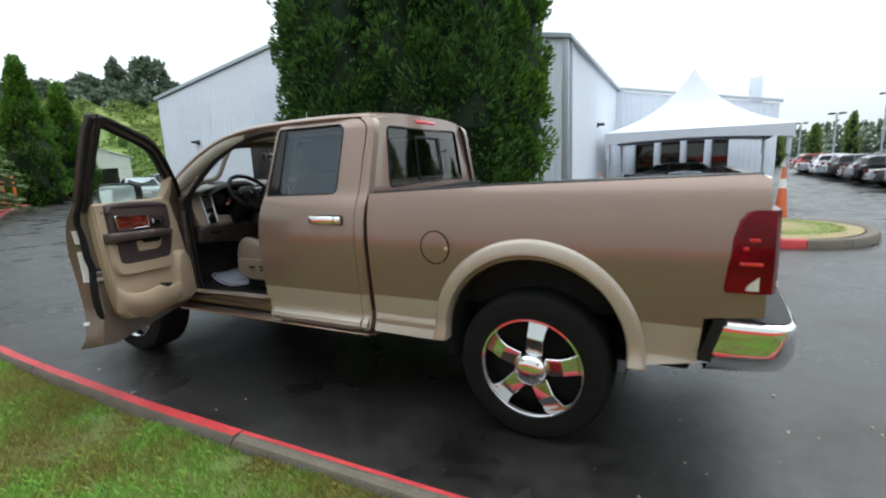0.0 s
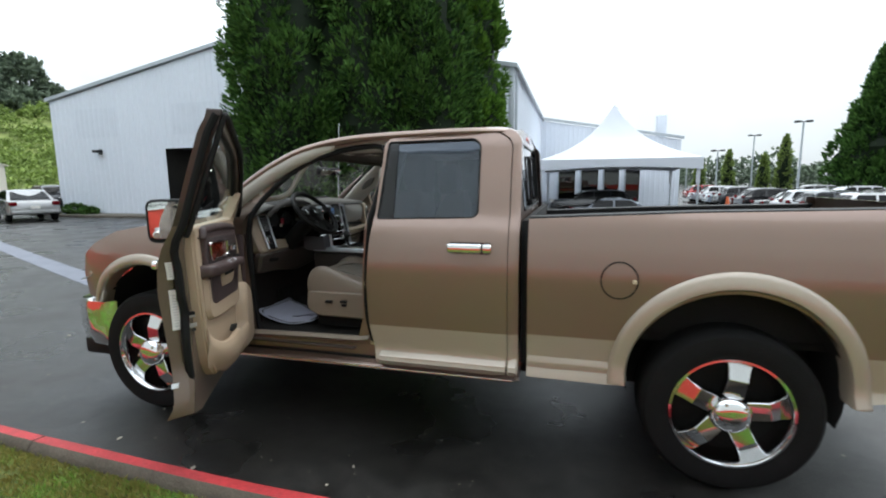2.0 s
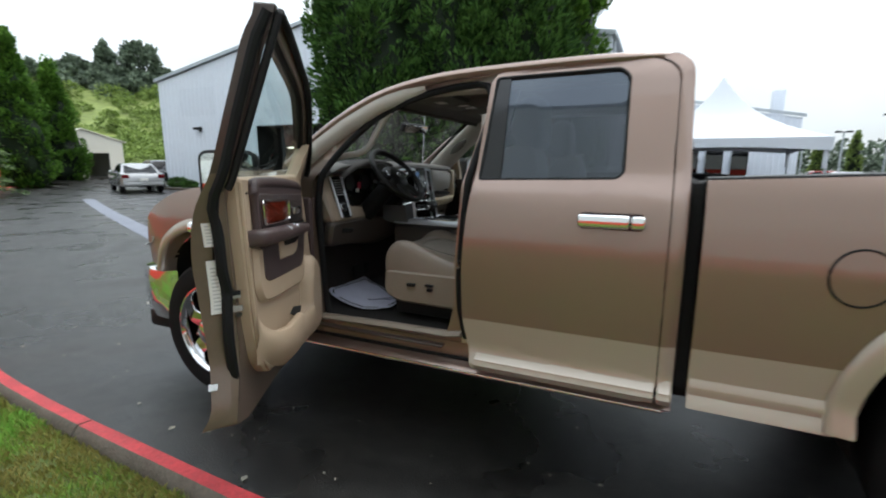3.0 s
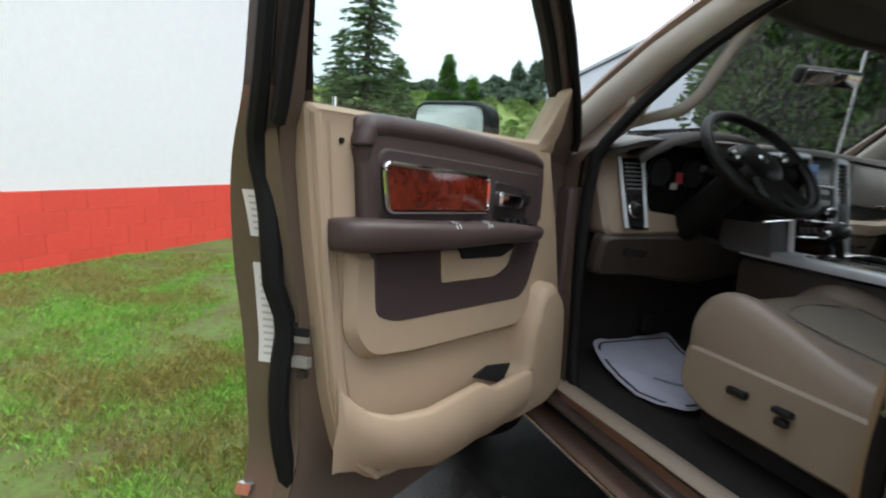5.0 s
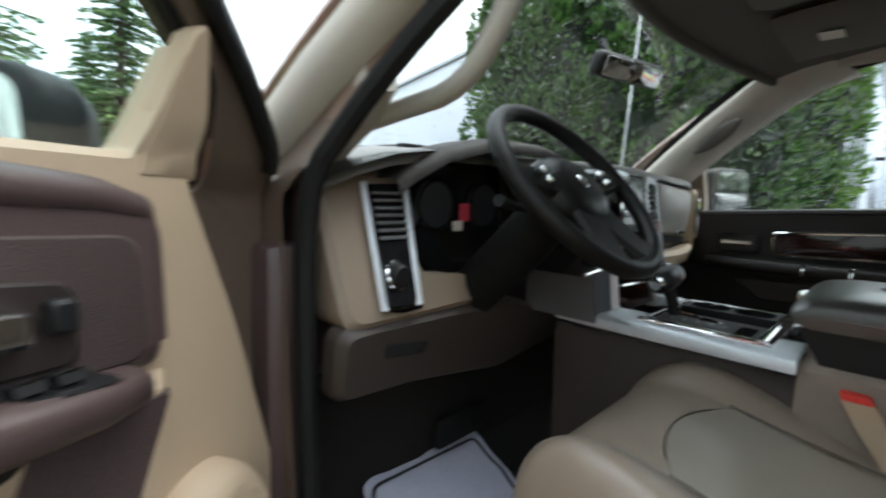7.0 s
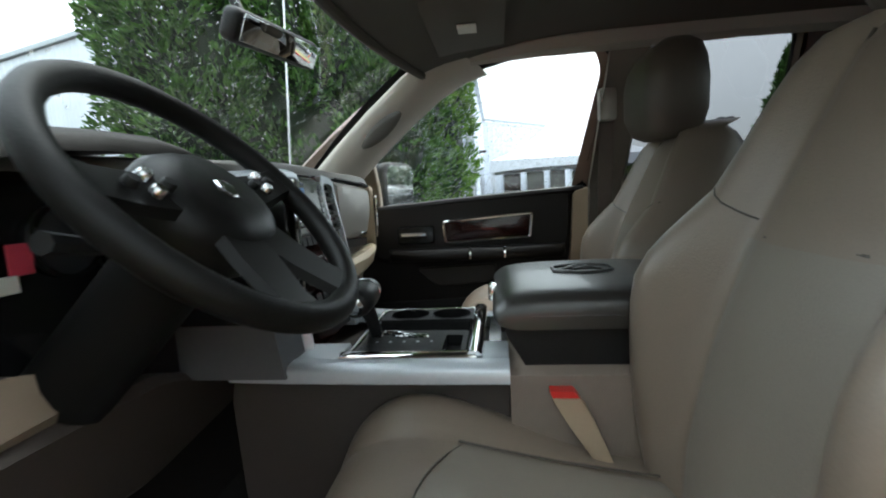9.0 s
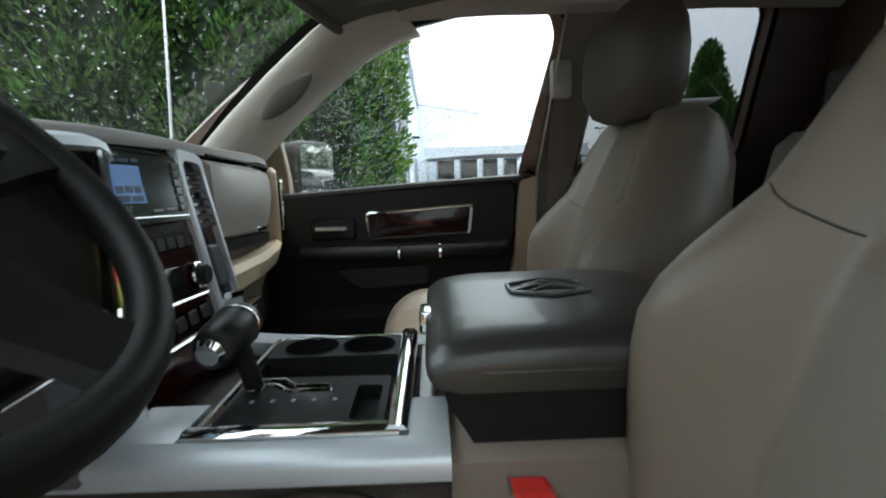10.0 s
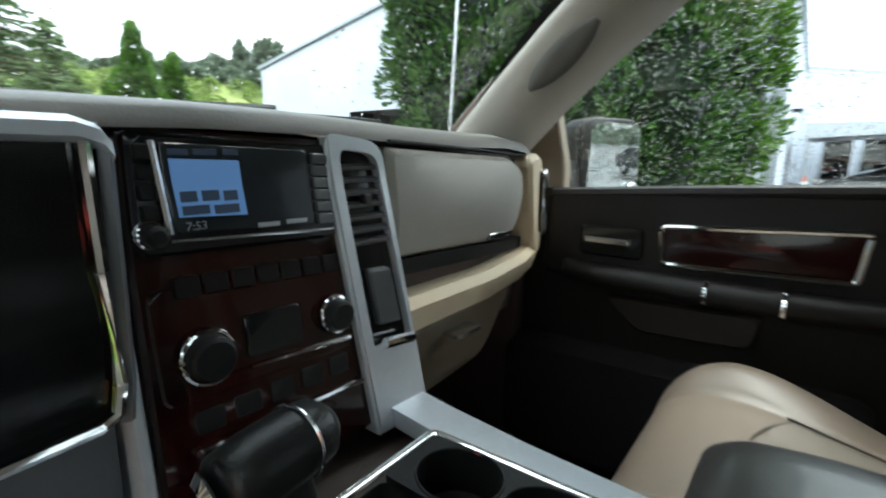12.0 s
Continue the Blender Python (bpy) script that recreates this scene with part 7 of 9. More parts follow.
part("b_pillar_cover", sheet(rnd([(-1.98, 0.60), (-1.985, 1.33), (-1.90, 1.80), (-1.78, 1.80), (-1.84, 1.33), (-1.84, 0.60)], 0.03), lambda u, v, d: Vector((u, -(min(0.82, cab_w(v) - 0.09) - d), v)), du=0.1, dv=0.1, depth=0.03), GREYPANEL, truck, "grey pillar cover")
# same cover on the passenger side; its shade is put into the colour
part("b_pillar_cover", sheet(rnd([(-1.945, 0.60), (-1.935, 1.33), (-1.885, 1.80), (-1.76, 1.80), (-1.82, 1.33), (-1.82, 0.60)], 0.03), lambda u, v, d: Vector((u, (min(0.82, cab_w(v) - 0.09) - d), v)), du=0.1, dv=0.1, depth=0.03), mat("shaded_pillar_cover", (0.18, 0.155, 0.128), 0.5, 0, 0.08, bump=0.1, bump_scale=420), truck, "pillar cover, coloured darker for shade")

# windscreen pillars inside, with grab handles
for side, who in SIDES:
    line = [(-2.99, 0.80, 1.405), (-2.84, 0.772, 1.528), (-2.68, 0.742, 1.636), (-2.50, 0.710, 1.728), (-2.36, 0.688, 1.778), (-2.25, 0.668, 1.80)]
    if side < 0:
        part("pillar_cover", tube([(x, side * y, z) for x, y, z in line], [0.066, 0.064, 0.062, 0.060, 0.058, 0.055], 12, flat=0.8), PILLARGREY, truck, "pale grey windscreen pillar cover")
    else:
        secs = []
        for gx, gz, dx, dz, gy in ((-2.945, 1.355, -2.835, 1.300, 0.645), (-2.905, 1.402, -2.790, 1.372, 0.64), (-2.79, 1.513, -2.69, 1.472, 0.632), (-2.67, 1.622, -2.58, 1.570, 0.628), (-2.547, 1.722, -2.445, 1.675, 0.622), (-2.47, 1.772, -2.36, 1.720, 0.618), (-2.40, 1.795, -2.28, 1.745, 0.61)):
            G, D = Vector((gx, gy, gz)), Vector((dx, 0.752, dz))
            m = Vector((0.40, -0.62, -0.10)).normalized()
            secs.append([G + Vector((-0.02, 0.05, 0.012)), G + Vector((-0.006, 0.008, 0.004)), G, G.lerp(D, 0.10) + m * 0.012, G.lerp(D, 0.30) + m * 0.026, G.lerp(D, 0.55) + m * 0.030, G.lerp(D, 0.80) + m * 0.020, G.lerp(D, 0.95) + m * 0.006, D, D + Vector((0.006, 0.03, 0.0))])
        part("pillar_cover", loft(secs, closed=False), PILLARGREY, truck, "pale grey windscreen pillar cover", sharp=60)
    part("roof_side", tube([(x, side * y, z) for x, y, z in ((-2.33, 0.675, 1.775), (-2.1, 0.665, 1.802), (-1.9, 0.665, 1.808), (-1.5, 0.665, 1.815), (-1.15, 0.665, 1.81))], [0.022, 0.042, 0.048, 0.048, 0.048], 8), GREYPANEL, truck)
    if side < 0:
        hp = [(-2.86, 0.745, 1.440), (-2.79, 0.715, 1.462), (-2.72, 0.703, 1.476), (-2.645, 0.70, 1.486), (-2.588, 0.70, 1.518), (-2.552, 0.70, 1.572), (-2.513, 0.698, 1.632), (-2.47, 0.695, 1.685), (-2.44, 0.70, 1.720)]
        part("grab_handle", tube(soften([Vector((x, side * y, z)) for x, y, z in hp]), 0.017, 10), GREYPANEL, truck, "grey grab handle")
        part("pillar_foot", tube([(-2.96, side * 0.77, 1.385), (-2.88, side * 0.75, 1.432), (-2.80, side * 0.745, 1.475), (-2.74, side * 0.75, 1.515)], [0.05, 0.045, 0.04, 0.03], 10), PILLARGREY, truck, "grey foot of the pillar cover")
    else:
        a0, a1 = Vector((-2.712, 0.664, 1.515)), Vector((-2.568, 0.634, 1.620))
        secs = []
        for k in range(9):
            f = k / 8
            c = a0.lerp(a1, f)
            w = 0.028 * max(0.0, math.sin(math.pi * (0.02 + 0.96 * f))) ** 0.55
            d = (a1 - a0).normalized()
            n2 = Vector((0.35, -0.80, -0.30)).normalized()
            s2 = d.cross(n2).normalized()
            secs.append([c + s2 * w * math.cos(t) + n2 * (0.016 + 0.008 * math.sin(t)) for t in (2 * math.pi * j / 10 for j in range(10))])
        part("pillar_pad", loft(secs), mat("grey_woven_pad", (0.115, 0.108, 0.096), 0.9, 0, 0.12, 20, 300, bump=0.5, bump_scale=500), truck, "oval grey pad on the pillar")

# dashboard
def dash_top(x, y):
    f = (-2.66 - x) / 0.40
    return 1.412 + 0.035 * f - 0.05 * max(0, (abs(y) - 0.52) / 0.25) ** 2 + 0.012 * math.exp(-((y + 0.02) / 0.25) ** 2)


def dash_front(y):
    """Where the dash's face stands, across the cab."""
    bow = -2.655 - 0.045 * max(0, (y - 0.12) / 0.6) - 0.045 * max(0, (y - 0.52) / 0.25) ** 2
    return bow if y > -0.14 else -2.655 if y > -0.29 else -2.73 if y > -0.34 else -2.81 - 0.02 * max(0, (-0.55 - y) / 0.25)


ys = [-0.80, -0.74, -0.66, -0.55, -0.42, -0.35, -0.31, -0.28, -0.20, -0.15, -0.05, 0.05, 0.15, 0.25, 0.4, 0.52, 0.62, 0.70, 0.76]
part("dash_top", loft([[(x0, y, dash_top(x0, y) - dz) for x0, dz in ((dash_front(y) + 0.006, 0.022), (dash_front(y), 0.006), (dash_front(y) - 0.03, 0), (-2.80, 0), (-2.92, 0), (-3.04, 0.0), (-3.09, 0.01))] for y in ys], closed=False), DASHTOP, truck, "dark taupe padded dash top", sharp=60)
core = lambda y: dash_front(y) if y > -0.14 else -2.90
part("dash_core", loft([[(core(y) - 0.015, y, 1.385 - 0.05 * max(0, (abs(y) - 0.55) / 0.25)), (core(y) - 0.03, y, 1.15), (-2.80 if y > -0.14 else -2.93, y, 1.0), (-3.0, y, 0.95), (-3.02, y, 1.385 - 0.05 * max(0, (abs(y) - 0.55) / 0.25))] for y in ys]), BROWN, truck, "dark lower dashboard")
part("defrost_slot", box(-3.0, -2.975, -0.5, 0.5, 1.437, 1.452, 0.004), BLACK, truck)

# passenger's side of the dash
gp = lambda u, v, d: Vector((dash_front(u) + d - 0.20 * max(0, 1.30 - v), u, v))
part("glovebox_panel", pad(rnd([(0.180, 1.390), (0.197, 1.240), (0.565, 1.216), (0.612, 1.25), (0.602, 1.345), (0.54, 1.375)], [0.01, 0.01, 0.03, 0.04, 0.03, 0.03], 4), gp, -0.02, 0.012, 0.01, puff=0.01), GREYPANEL, truck, "warm grey upper glovebox door")
part("glovebox_line", tube([gp(u, v, 0.012) for u, v in ((0.18, 1.396), (0.4, 1.388), (0.58, 1.379))], 0.003, 6), DARKWELL, truck)
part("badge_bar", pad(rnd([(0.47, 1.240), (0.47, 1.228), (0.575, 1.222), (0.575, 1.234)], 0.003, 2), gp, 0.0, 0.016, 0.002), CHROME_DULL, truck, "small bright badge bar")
part("shelf_rail", loft([[gp(u, v + dv, d) for dv, d in ((0.012, -0.01), (0.012, 0.012), (-0.012, 0.014), (-0.012, -0.01))] for u, v in ((0.205, 1.228), (0.4, 1.214), (0.58, 1.200), (0.66, 1.194))]), BLACK, truck, "dark rail over the shelf")
part("dash_shelf", loft([[gp(u, v + dv, d) for dv, d in ((0.0, -0.02), (0.002, 0.035), (-0.012, 0.05), (-0.05, 0.046), (-0.062, 0.02), (-0.062, -0.02))] for u, v in ((0.19, 1.185), (0.36, 1.178), (0.40, 1.176), (0.46, 1.174), (0.60, 1.178), (0.68, 1.182), (0.71, 1.178))]), LIGHTTAN, truck, "light tan dash shelf", sharp=50)
# tan like the shelf above, with the shade below it put into the colour
part("lower_glovebox", pad(rnd([(0.20, 1.115), (0.22, 0.93), (0.62, 0.93), (0.66, 1.11)], 0.04, 4), lambda u, v, d: Vector((dash_front(u) + d - 0.03 - 0.35 * max(0, 1.12 - v), u, v)), -0.02, 0.014, 0.012), mat("shaded_tan_glovebox", (0.20, 0.160, 0.112), 0.5, 0, 0.08, bump=0.3, bump_scale=420), truck, "tan lower glovebox door, coloured darker for shade")
part("glovebox_pull", box(-2.70, -2.665, 0.36, 0.43, 1.072, 1.082, 0.004), CHROME_DULL, truck)
part("dash_end", pad(rnd([(0.612, 1.378), (0.70, 1.385), (0.765, 1.35), (0.77, 1.16), (0.70, 1.155), (0.662, 1.19), (0.640, 1.27)], 0.02, 4), lambda u, v, d: Vector((dash_front(u) + d + 0.0, u, v)), -0.04, 0.024, 0.01), LIGHTTAN, truck, "light tan dash end")
part("end_vent", pad(rnd([(0.70, 1.345), (0.725, 1.345), (0.745, 1.26), (0.735, 1.205), (0.715, 1.21)], 0.01, 4), lambda u, v, d: Vector((dash_front(u) + d, u, v)), 0.0, 0.034, 0.005), GLOSSBLACK, truck)
part("end_vent_ring", tube([Vector((dash_front(u) + 0.036, u, v)) for u, v in rnd([(0.698, 1.348), (0.728, 1.348), (0.75, 1.26), (0.738, 1.20), (0.712, 1.206)], 0.012, 4)], 0.004, 6, closed=True), CHROME, truck)

# centre stack, turned up towards the seats
SX = lambda v: -2.662 + 0.155 * max(0.0, 1.36 - v)
sp = lambda u, v, d: Vector((SX(v) + d, u, v))
stack = part("centre_panel", pad(rnd([(-0.110, 1.405), (-0.120, 1.06), (0.124, 1.06), (0.092, 1.398)], 0.008, 4), sp, -0.05, 0.004, 0.004), BURL_DARK, truck, "dark red-brown wood centre stack")
part("stack_brow", tube([sp(u, v, 0.006) for u, v in ((-0.110, 1.407), (0.0, 1.408), (0.10, 1.398))], 0.0035, 8), CHROME, stack)
radio = part("radio", pad(rnd([(-0.104, 1.398), (-0.108, 1.298), (0.090, 1.290), (0.088, 1.390)], 0.008, 4), sp, 0.0, 0.012, 0.004), GLOSSBLACK, truck, "black radio unit")
part("screen", pad(rnd([(-0.082, 1.389), (-0.078, 1.315), (0.060, 1.308), (0.058, 1.384)], 0.004, 3), sp, 0.01, 0.0145, 0.001), mat("dark_screen_glass", (0.022, 0.026, 0.030), 0.10, 0, 0.2), radio, "dark glossy display")
part("screen_block", pad([(-0.076, 1.376), (-0.074, 1.328), (-0.014, 1.325), (-0.016, 1.374)], sp, 0.012, 0.0155, 0.0005), emit("screen_blue", (0.10, 0.20, 0.42), 0.16), radio, "lit blue panel of the display")
DIM = emit("screen_dark_blue", (0.02, 0.032, 0.06), 0.1)
for u0, u1, v0, v1 in ((-0.071, -0.057, 1.349, 1.340), (-0.053, -0.038, 1.349, 1.340), (-0.034, -0.021, 1.348, 1.339), (-0.071, -0.048, 1.337, 1.329), (-0.044, -0.021, 1.336, 1.328)):
    part("screen_button", pad([(u0, v0), (u0, v1), (u1, v1), (u1, v0)], sp, 0.015, 0.0162, 0.0003), DIM, radio)
for u0, u1 in ((-0.076, -0.060), (-0.056, -0.036), (-0.03, -0.016)):
    part("screen_tab", pad([(u0, 1.384), (u0, 1.379), (u1, 1.3785), (u1, 1.3835)], sp, 0.013, 0.0155, 0.0003), DIM, radio)
for u0, u1 in ((-0.005, 0.018), (0.026, 0.05)):
    part("screen_legend", pad([(u0, 1.316), (u0, 1.312), (u1, 1.3115), (u1, 1.3155)], sp, 0.013, 0.0155, 0.0003), mat("dim_white_print", (0.3, 0.32, 0.34), 0.5), radio)
clock = bpy.data.curves.new("clock", "FONT")
clock.body, clock.size, clock.extrude = "7:53", 0.0105, 0.0002
clock.materials.append(mat("pale_clock_digits", (0.35, 0.37, 0.40), 0.5))
digits = new("clock", clock)
digits.parent = radio
digits.matrix_local = Matrix.Translation(sp(-0.071, 1.3165, 0.0158)) @ Matrix(((0, 0.155, 0.988, 0), (1, 0, 0, 0), (0, 0.988, -0.155, 0), (0, 0, 0, 1)))
tagged(digits, "pale clock digits")
for k in range(6):
    part("radio_key", pad(rnd([(0.064, 1.381 - 0.0125 * k), (0.064, 1.3705 - 0.0125 * k), (0.084, 1.3695 - 0.0125 * k), (0.084, 1.380 - 0.0125 * k)], 0.002, 2), sp, 0.01, 0.016, 0.001), mat("dark_grey_key", (0.06, 0.062, 0.066), 0.35), radio)
for k in range(4):
    part("radio_key", pad(rnd([(-0.101, 1.388 - 0.016 * k), (-0.101, 1.376 - 0.016 * k), (-0.088, 1.375 - 0.016 * k), (-0.088, 1.387 - 0.016 * k)], 0.002, 2), sp, 0.01, 0.016, 0.001), BLACK, radio)
part("radio_rail", tube([sp(u, v, 0.014) for u, v in ((-0.088, 1.390), (-0.083, 1.315))], 0.003, 6), CHROME_DULL, radio)
part("radio_rail", tube([sp(u, v, 0.014) for u, v in ((-0.083, 1.309), (0.0, 1.305), (0.086, 1.300))], 0.0016, 6), CHROME_DULL, radio)


def knob(u, v, r, parent, name, deep=0.026):
    bm = cyl(sp(u, v, 0.004), sp(u, v, deep), r * 0.92, r * 0.86, n=28, bev=0.003)
    k = part(name, bm, BLACK, parent, "ribbed black dial")
    part("dial_ring", tube([sp(u + r * 0.97 * math.cos(a), v + r * 0.97 * math.sin(a), 0.012) for a in (2 * math.pi * j / 32 for j in range(32))], 0.0030, 8, closed=True), CHROME, parent, "chrome dial ring")


knob(-0.097, 1.316, 0.010, radio, "volume_knob", 0.03)
climate = part("climate_panel", pad(rnd([(-0.108, 1.272), (-0.108, 1.170), (0.096, 1.164), (0.095, 1.262)], 0.012, 4), sp, 0.0, 0.006, 0.003), BURL_DARK, truck, "wood climate panel")
for k in range(7):
    u = -0.085 + 0.0255 * k
    part("toggle_switch", pad(rnd([(u, 1.278 - 0.001 * k), (u, 1.260 - 0.001 * k), (u + 0.022, 1.259 - 0.001 * k), (u + 0.022, 1.277 - 0.001 * k)], 0.003, 3), sp, 0.002, 0.0075, 0.001), mat("dark_switch_key", (0.010, 0.007, 0.007), 0.4, spec=0.2), climate)
knob(-0.068, 1.207, 0.023, climate, "climate_knob")
knob(0.072, 1.208, 0.019, climate, "climate_knob")
part("climate_display", pad(rnd([(-0.03, 1.232), (-0.03, 1.192), (0.03, 1.190), (0.03, 1.230)], 0.004, 3), sp, 0.004, 0.009, 0.001), GLOSSBLACK, climate)
part("chrome_line", tube([sp(u, v, 0.008) for u, v in ((-0.03, 1.183), (0.09, 1.176))], 0.0025, 6), CHROME, climate)
part("chrome_line", tube([sp(u, v, 0.008) for u, v in ((-0.09, 1.128), (0.10, 1.122))], 0.003, 6), CHROME, stack)
for k in range(5):
    u = -0.085 + 0.036 * k
    part("lower_switch", pad(rnd([(u, 1.160), (u, 1.140), (u + 0.026, 1.139), (u + 0.026, 1.159)], 0.003, 3), sp, 0.002, 0.0055, 0.001), BLACK, stack)

# silver borders of the stack and the vent pod
for u0, u1, top, slant in ((-0.132, -0.117, 1.402, 0.02), (0.084, 0.097, 1.398, -0.075)):
    bu = lambda u, v: u - slant * (top - v)
    part("stack_border", loft([[sp(bu(u0, v), v, -0.04), sp(bu(u0, v), v, 0.006), sp(bu(u0 + 0.3 * (u1 - u0), v), v, 0.014), sp(bu(u0 + 0.7 * (u1 - u0), v), v, 0.014), sp(bu(u1, v), v, 0.006), sp(bu(u1, v), v, -0.04)] for v in (top, top - 0.02, 1.30, 1.2, 1.12, 1.06)]), SILVER, truck, "silver stack border", sharp=50)
rim = rnd([(0.082, 1.404), (0.108, 1.05), (0.202, 1.045), (0.172, 1.394)], [0.02, 0.004, 0.004, 0.03], 5)
pod = rnd([(0.104, 1.386), (0.121, 1.150), (0.188, 1.146), (0.163, 1.380)], [0.012, 0.01, 0.01, 0.02], 5)
part("pod_frame", sheet(rim, lambda u, v, d: sp(u, v, 0.012 - d), [pod], 0.03, 0.03, 0.05, lip=0.004), SILVER, truck, "bright silver vent frame")
vent = part("vent_pod", sheet(pod, lambda u, v, d: sp(u, v, 0.0), du=0.03, dv=0.03, depth=0), GLOSSBLACK, truck, "black vent pod")
for k in range(7):
    v = 1.366 - 0.0145 * k
    e = 0.0022 * k
    part("vent_slat", loft([[sp(u, v + dv, d) for dv, d in ((0.003, 0.001), (0.0, 0.010), (-0.004, 0.009), (-0.002, 0.0))] for u in (0.107 + 0.5 * e, 0.163 + 0.75 * e)]), mat("grey_black_slat", (0.075, 0.075, 0.078), 0.35), vent)
part("vent_tab", pad([(0.134, 1.335), (0.134, 1.322), (0.146, 1.321), (0.146, 1.334)], sp, 0.004, 0.015, 0.002), BLACK, vent)
part("pod_switch", pad(rnd([(0.131, 1.245), (0.137, 1.175), (0.177, 1.172), (0.168, 1.242)], 0.006, 4), sp, 0.0, 0.009, 0.003), mat("dark_grey_key", (0.06, 0.062, 0.066), 0.35), vent)
part("pod_lip", tube([sp(u, v, 0.016) for u, v in ((0.134, 1.156), (0.16, 1.153), (0.183, 1.150))], 0.007, 8), CHROME, vent)

# instrument cowl
cowl = []
for y, h, fx in ((-0.66, 1.365, -2.80), (-0.62, 1.395, -2.79), (-0.55, 1.430, -2.78), (-0.45, 1.455, -2.77), (-0.36, 1.460, -2.765), (-0.31, 1.452, -2.72), (-0.285, 1.436, -2.69)):
    cowl.append([(fx + 0.004, y, h - 0.030), (fx, y, h - 0.012), (fx - 0.02, y, h), (fx - 0.12, y, h - 0.002), (-3.02, y, 1.44)])
part("instrument_cowl", loft(cowl, closed=False), mat("black_brown_cowl_skin", (0.015, 0.013, 0.012), 0.6, 0, 0.08, 6, 200, bump=0.12, bump_scale=420, spec=0.22), truck, "dark cowl over the instruments", sharp=60)
part("cluster_face", sheet(rnd([(-0.62, 1.37), (-0.60, 1.20), (-0.50, 1.13), (-0.26, 1.13), (-0.18, 1.18), (-0.19, 1.39), (-0.45, 1.435)], 0.03, 4), lambda u, v, d: Vector((-2.87 + 0.03 * max(0, 1.3 - v) - d, u, v)), du=0.1, dv=0.1, depth=0.01), GLOSSBLACK, truck, "black instrument cluster")
for y, z, r in ((-0.505, 1.315, 0.052), (-0.345, 1.315, 0.052), (-0.585, 1.29, 0.03), (-0.265, 1.29, 0.03)):
    part("gauge", cyl((-2.872, y, z), (-2.858, y, z), r, n=28, bev=0.003), mat("gauge_dial", (0.03, 0.032, 0.036), 0.4), truck, "dark round gauge")
    part("gauge_ring", tube([(-2.856, y + r * math.cos(a), z + r * math.sin(a)) for a in (2 * math.pi * k / 28 for k in range(28))], 0.0035, 6, closed=True), GLOSSBLACK, truck)
part("tag_card", box(-2.853, -2.849, -0.438, -0.406, 1.278, 1.318, 0.001), mat("pink_card", (0.55, 0.05, 0.09), 0.6), truck, "small pink card at the gauges")
part("tag_card", box(-2.849, -2.845, -0.462, -0.432, 1.258, 1.280, 0.001), LABEL, truck, "small white tag at the gauges")
# right cheek of the cluster, seen from the seat: black with a chrome edge in silver
part("cluster_cheek", loft([[(-2.60 - 0.02, y0, z0) for y0, z0 in ((-0.130, 1.398), (-0.138, 1.185), (-0.30, 1.172), (-0.33, 1.385))], [(-2.83, y0, z0) for y0, z0 in ((-0.130, 1.398), (-0.138, 1.185), (-0.30, 1.172), (-0.33, 1.385))]]), GLOSSBLACK, truck, "black cheek of the instrument surround")
part("cheek_edge", tube([(-2.612, y, z) for y, z in ((-0.142, 1.388), (-0.141, 1.30), (-0.139, 1.215), (-0.143, 1.194), (-0.155, 1.187), (-0.30, 1.178))], 0.005, 8), CHROME, truck, "chrome edge of the cheek")

part("cheek_foot", loft([[(-2.625 + 0.155 * (1.13 - z), -0.142 - 0.055 * (1.16 - z), z), (-2.625 + 0.155 * (1.13 - z), -0.235, z), (-2.80, -0.235, z), (-2.80, -0.142, z)] for z in (1.182, 1.13, 1.06)]), SILVER_SHADED, truck, "silver foot beside the centre panel, coloured dark for shade")

part("cheek_brow", loft([[(-2.66, y, z + 0.006), (-2.622, y, z + 0.008), (-2.608, y, z + 0.003), (-2.606, y, z - 0.006), (-2.612, y, z - 0.010), (-2.66, y, z - 0.010)] for y, z in ((-0.33, 1.388), (-0.24, 1.394), (-0.18, 1.397), (-0.145, 1.397), (-0.131, 1.392), (-0.126, 1.384))]), SILVER, truck, "silver brow over the black cheek", sharp=50)
part("cheek_side", loft([[(-2.66, y + 0.004, z), (-2.614, y + 0.004, z), (-2.610, y, z), (-2.614, y - 0.006, z)] for y, z in ((-0.128, 1.390), (-0.130, 1.30), (-0.132, 1.215), (-0.136, 1.184))]), SILVER_SHADED, truck, "silver side of the cheek, coloured dark for shade")

# driver's side vent column and knee panel
vp = lambda u, v, d: Vector((-2.868 + 0.40 * max(0, 1.350 - v) + d, u, v))
part("left_dash", pad(rnd([(-0.79, 1.385), (-0.785, 1.102), (-0.62, 1.104), (-0.445, 1.108), (-0.445, 1.155), (-0.48, 1.168), (-0.585, 1.178), (-0.600, 1.20), (-0.575, 1.375)], [0.02, 0.03, 0.02, 0.03, 0.02, 0.02, 0.01, 0.02, 0.02], 4), vp, -0.10, 0.0, 0.014), mat("warm_tan_dash_end", (0.195, 0.150, 0.110), 0.5, 0, 0.07, 5, 300, bump=0.1, bump_scale=500), truck, "warm tan dash end by the door")
col = rnd([(-0.690, 1.352), (-0.706, 1.134), (-0.634, 1.132), (-0.604, 1.356)], [0.01, 0.012, 0.012, 0.01], 4)
lv = part("vent_column", pad(col, vp, -0.01, 0.014, 0.005), GLOSSBLACK, truck, "black vent column")
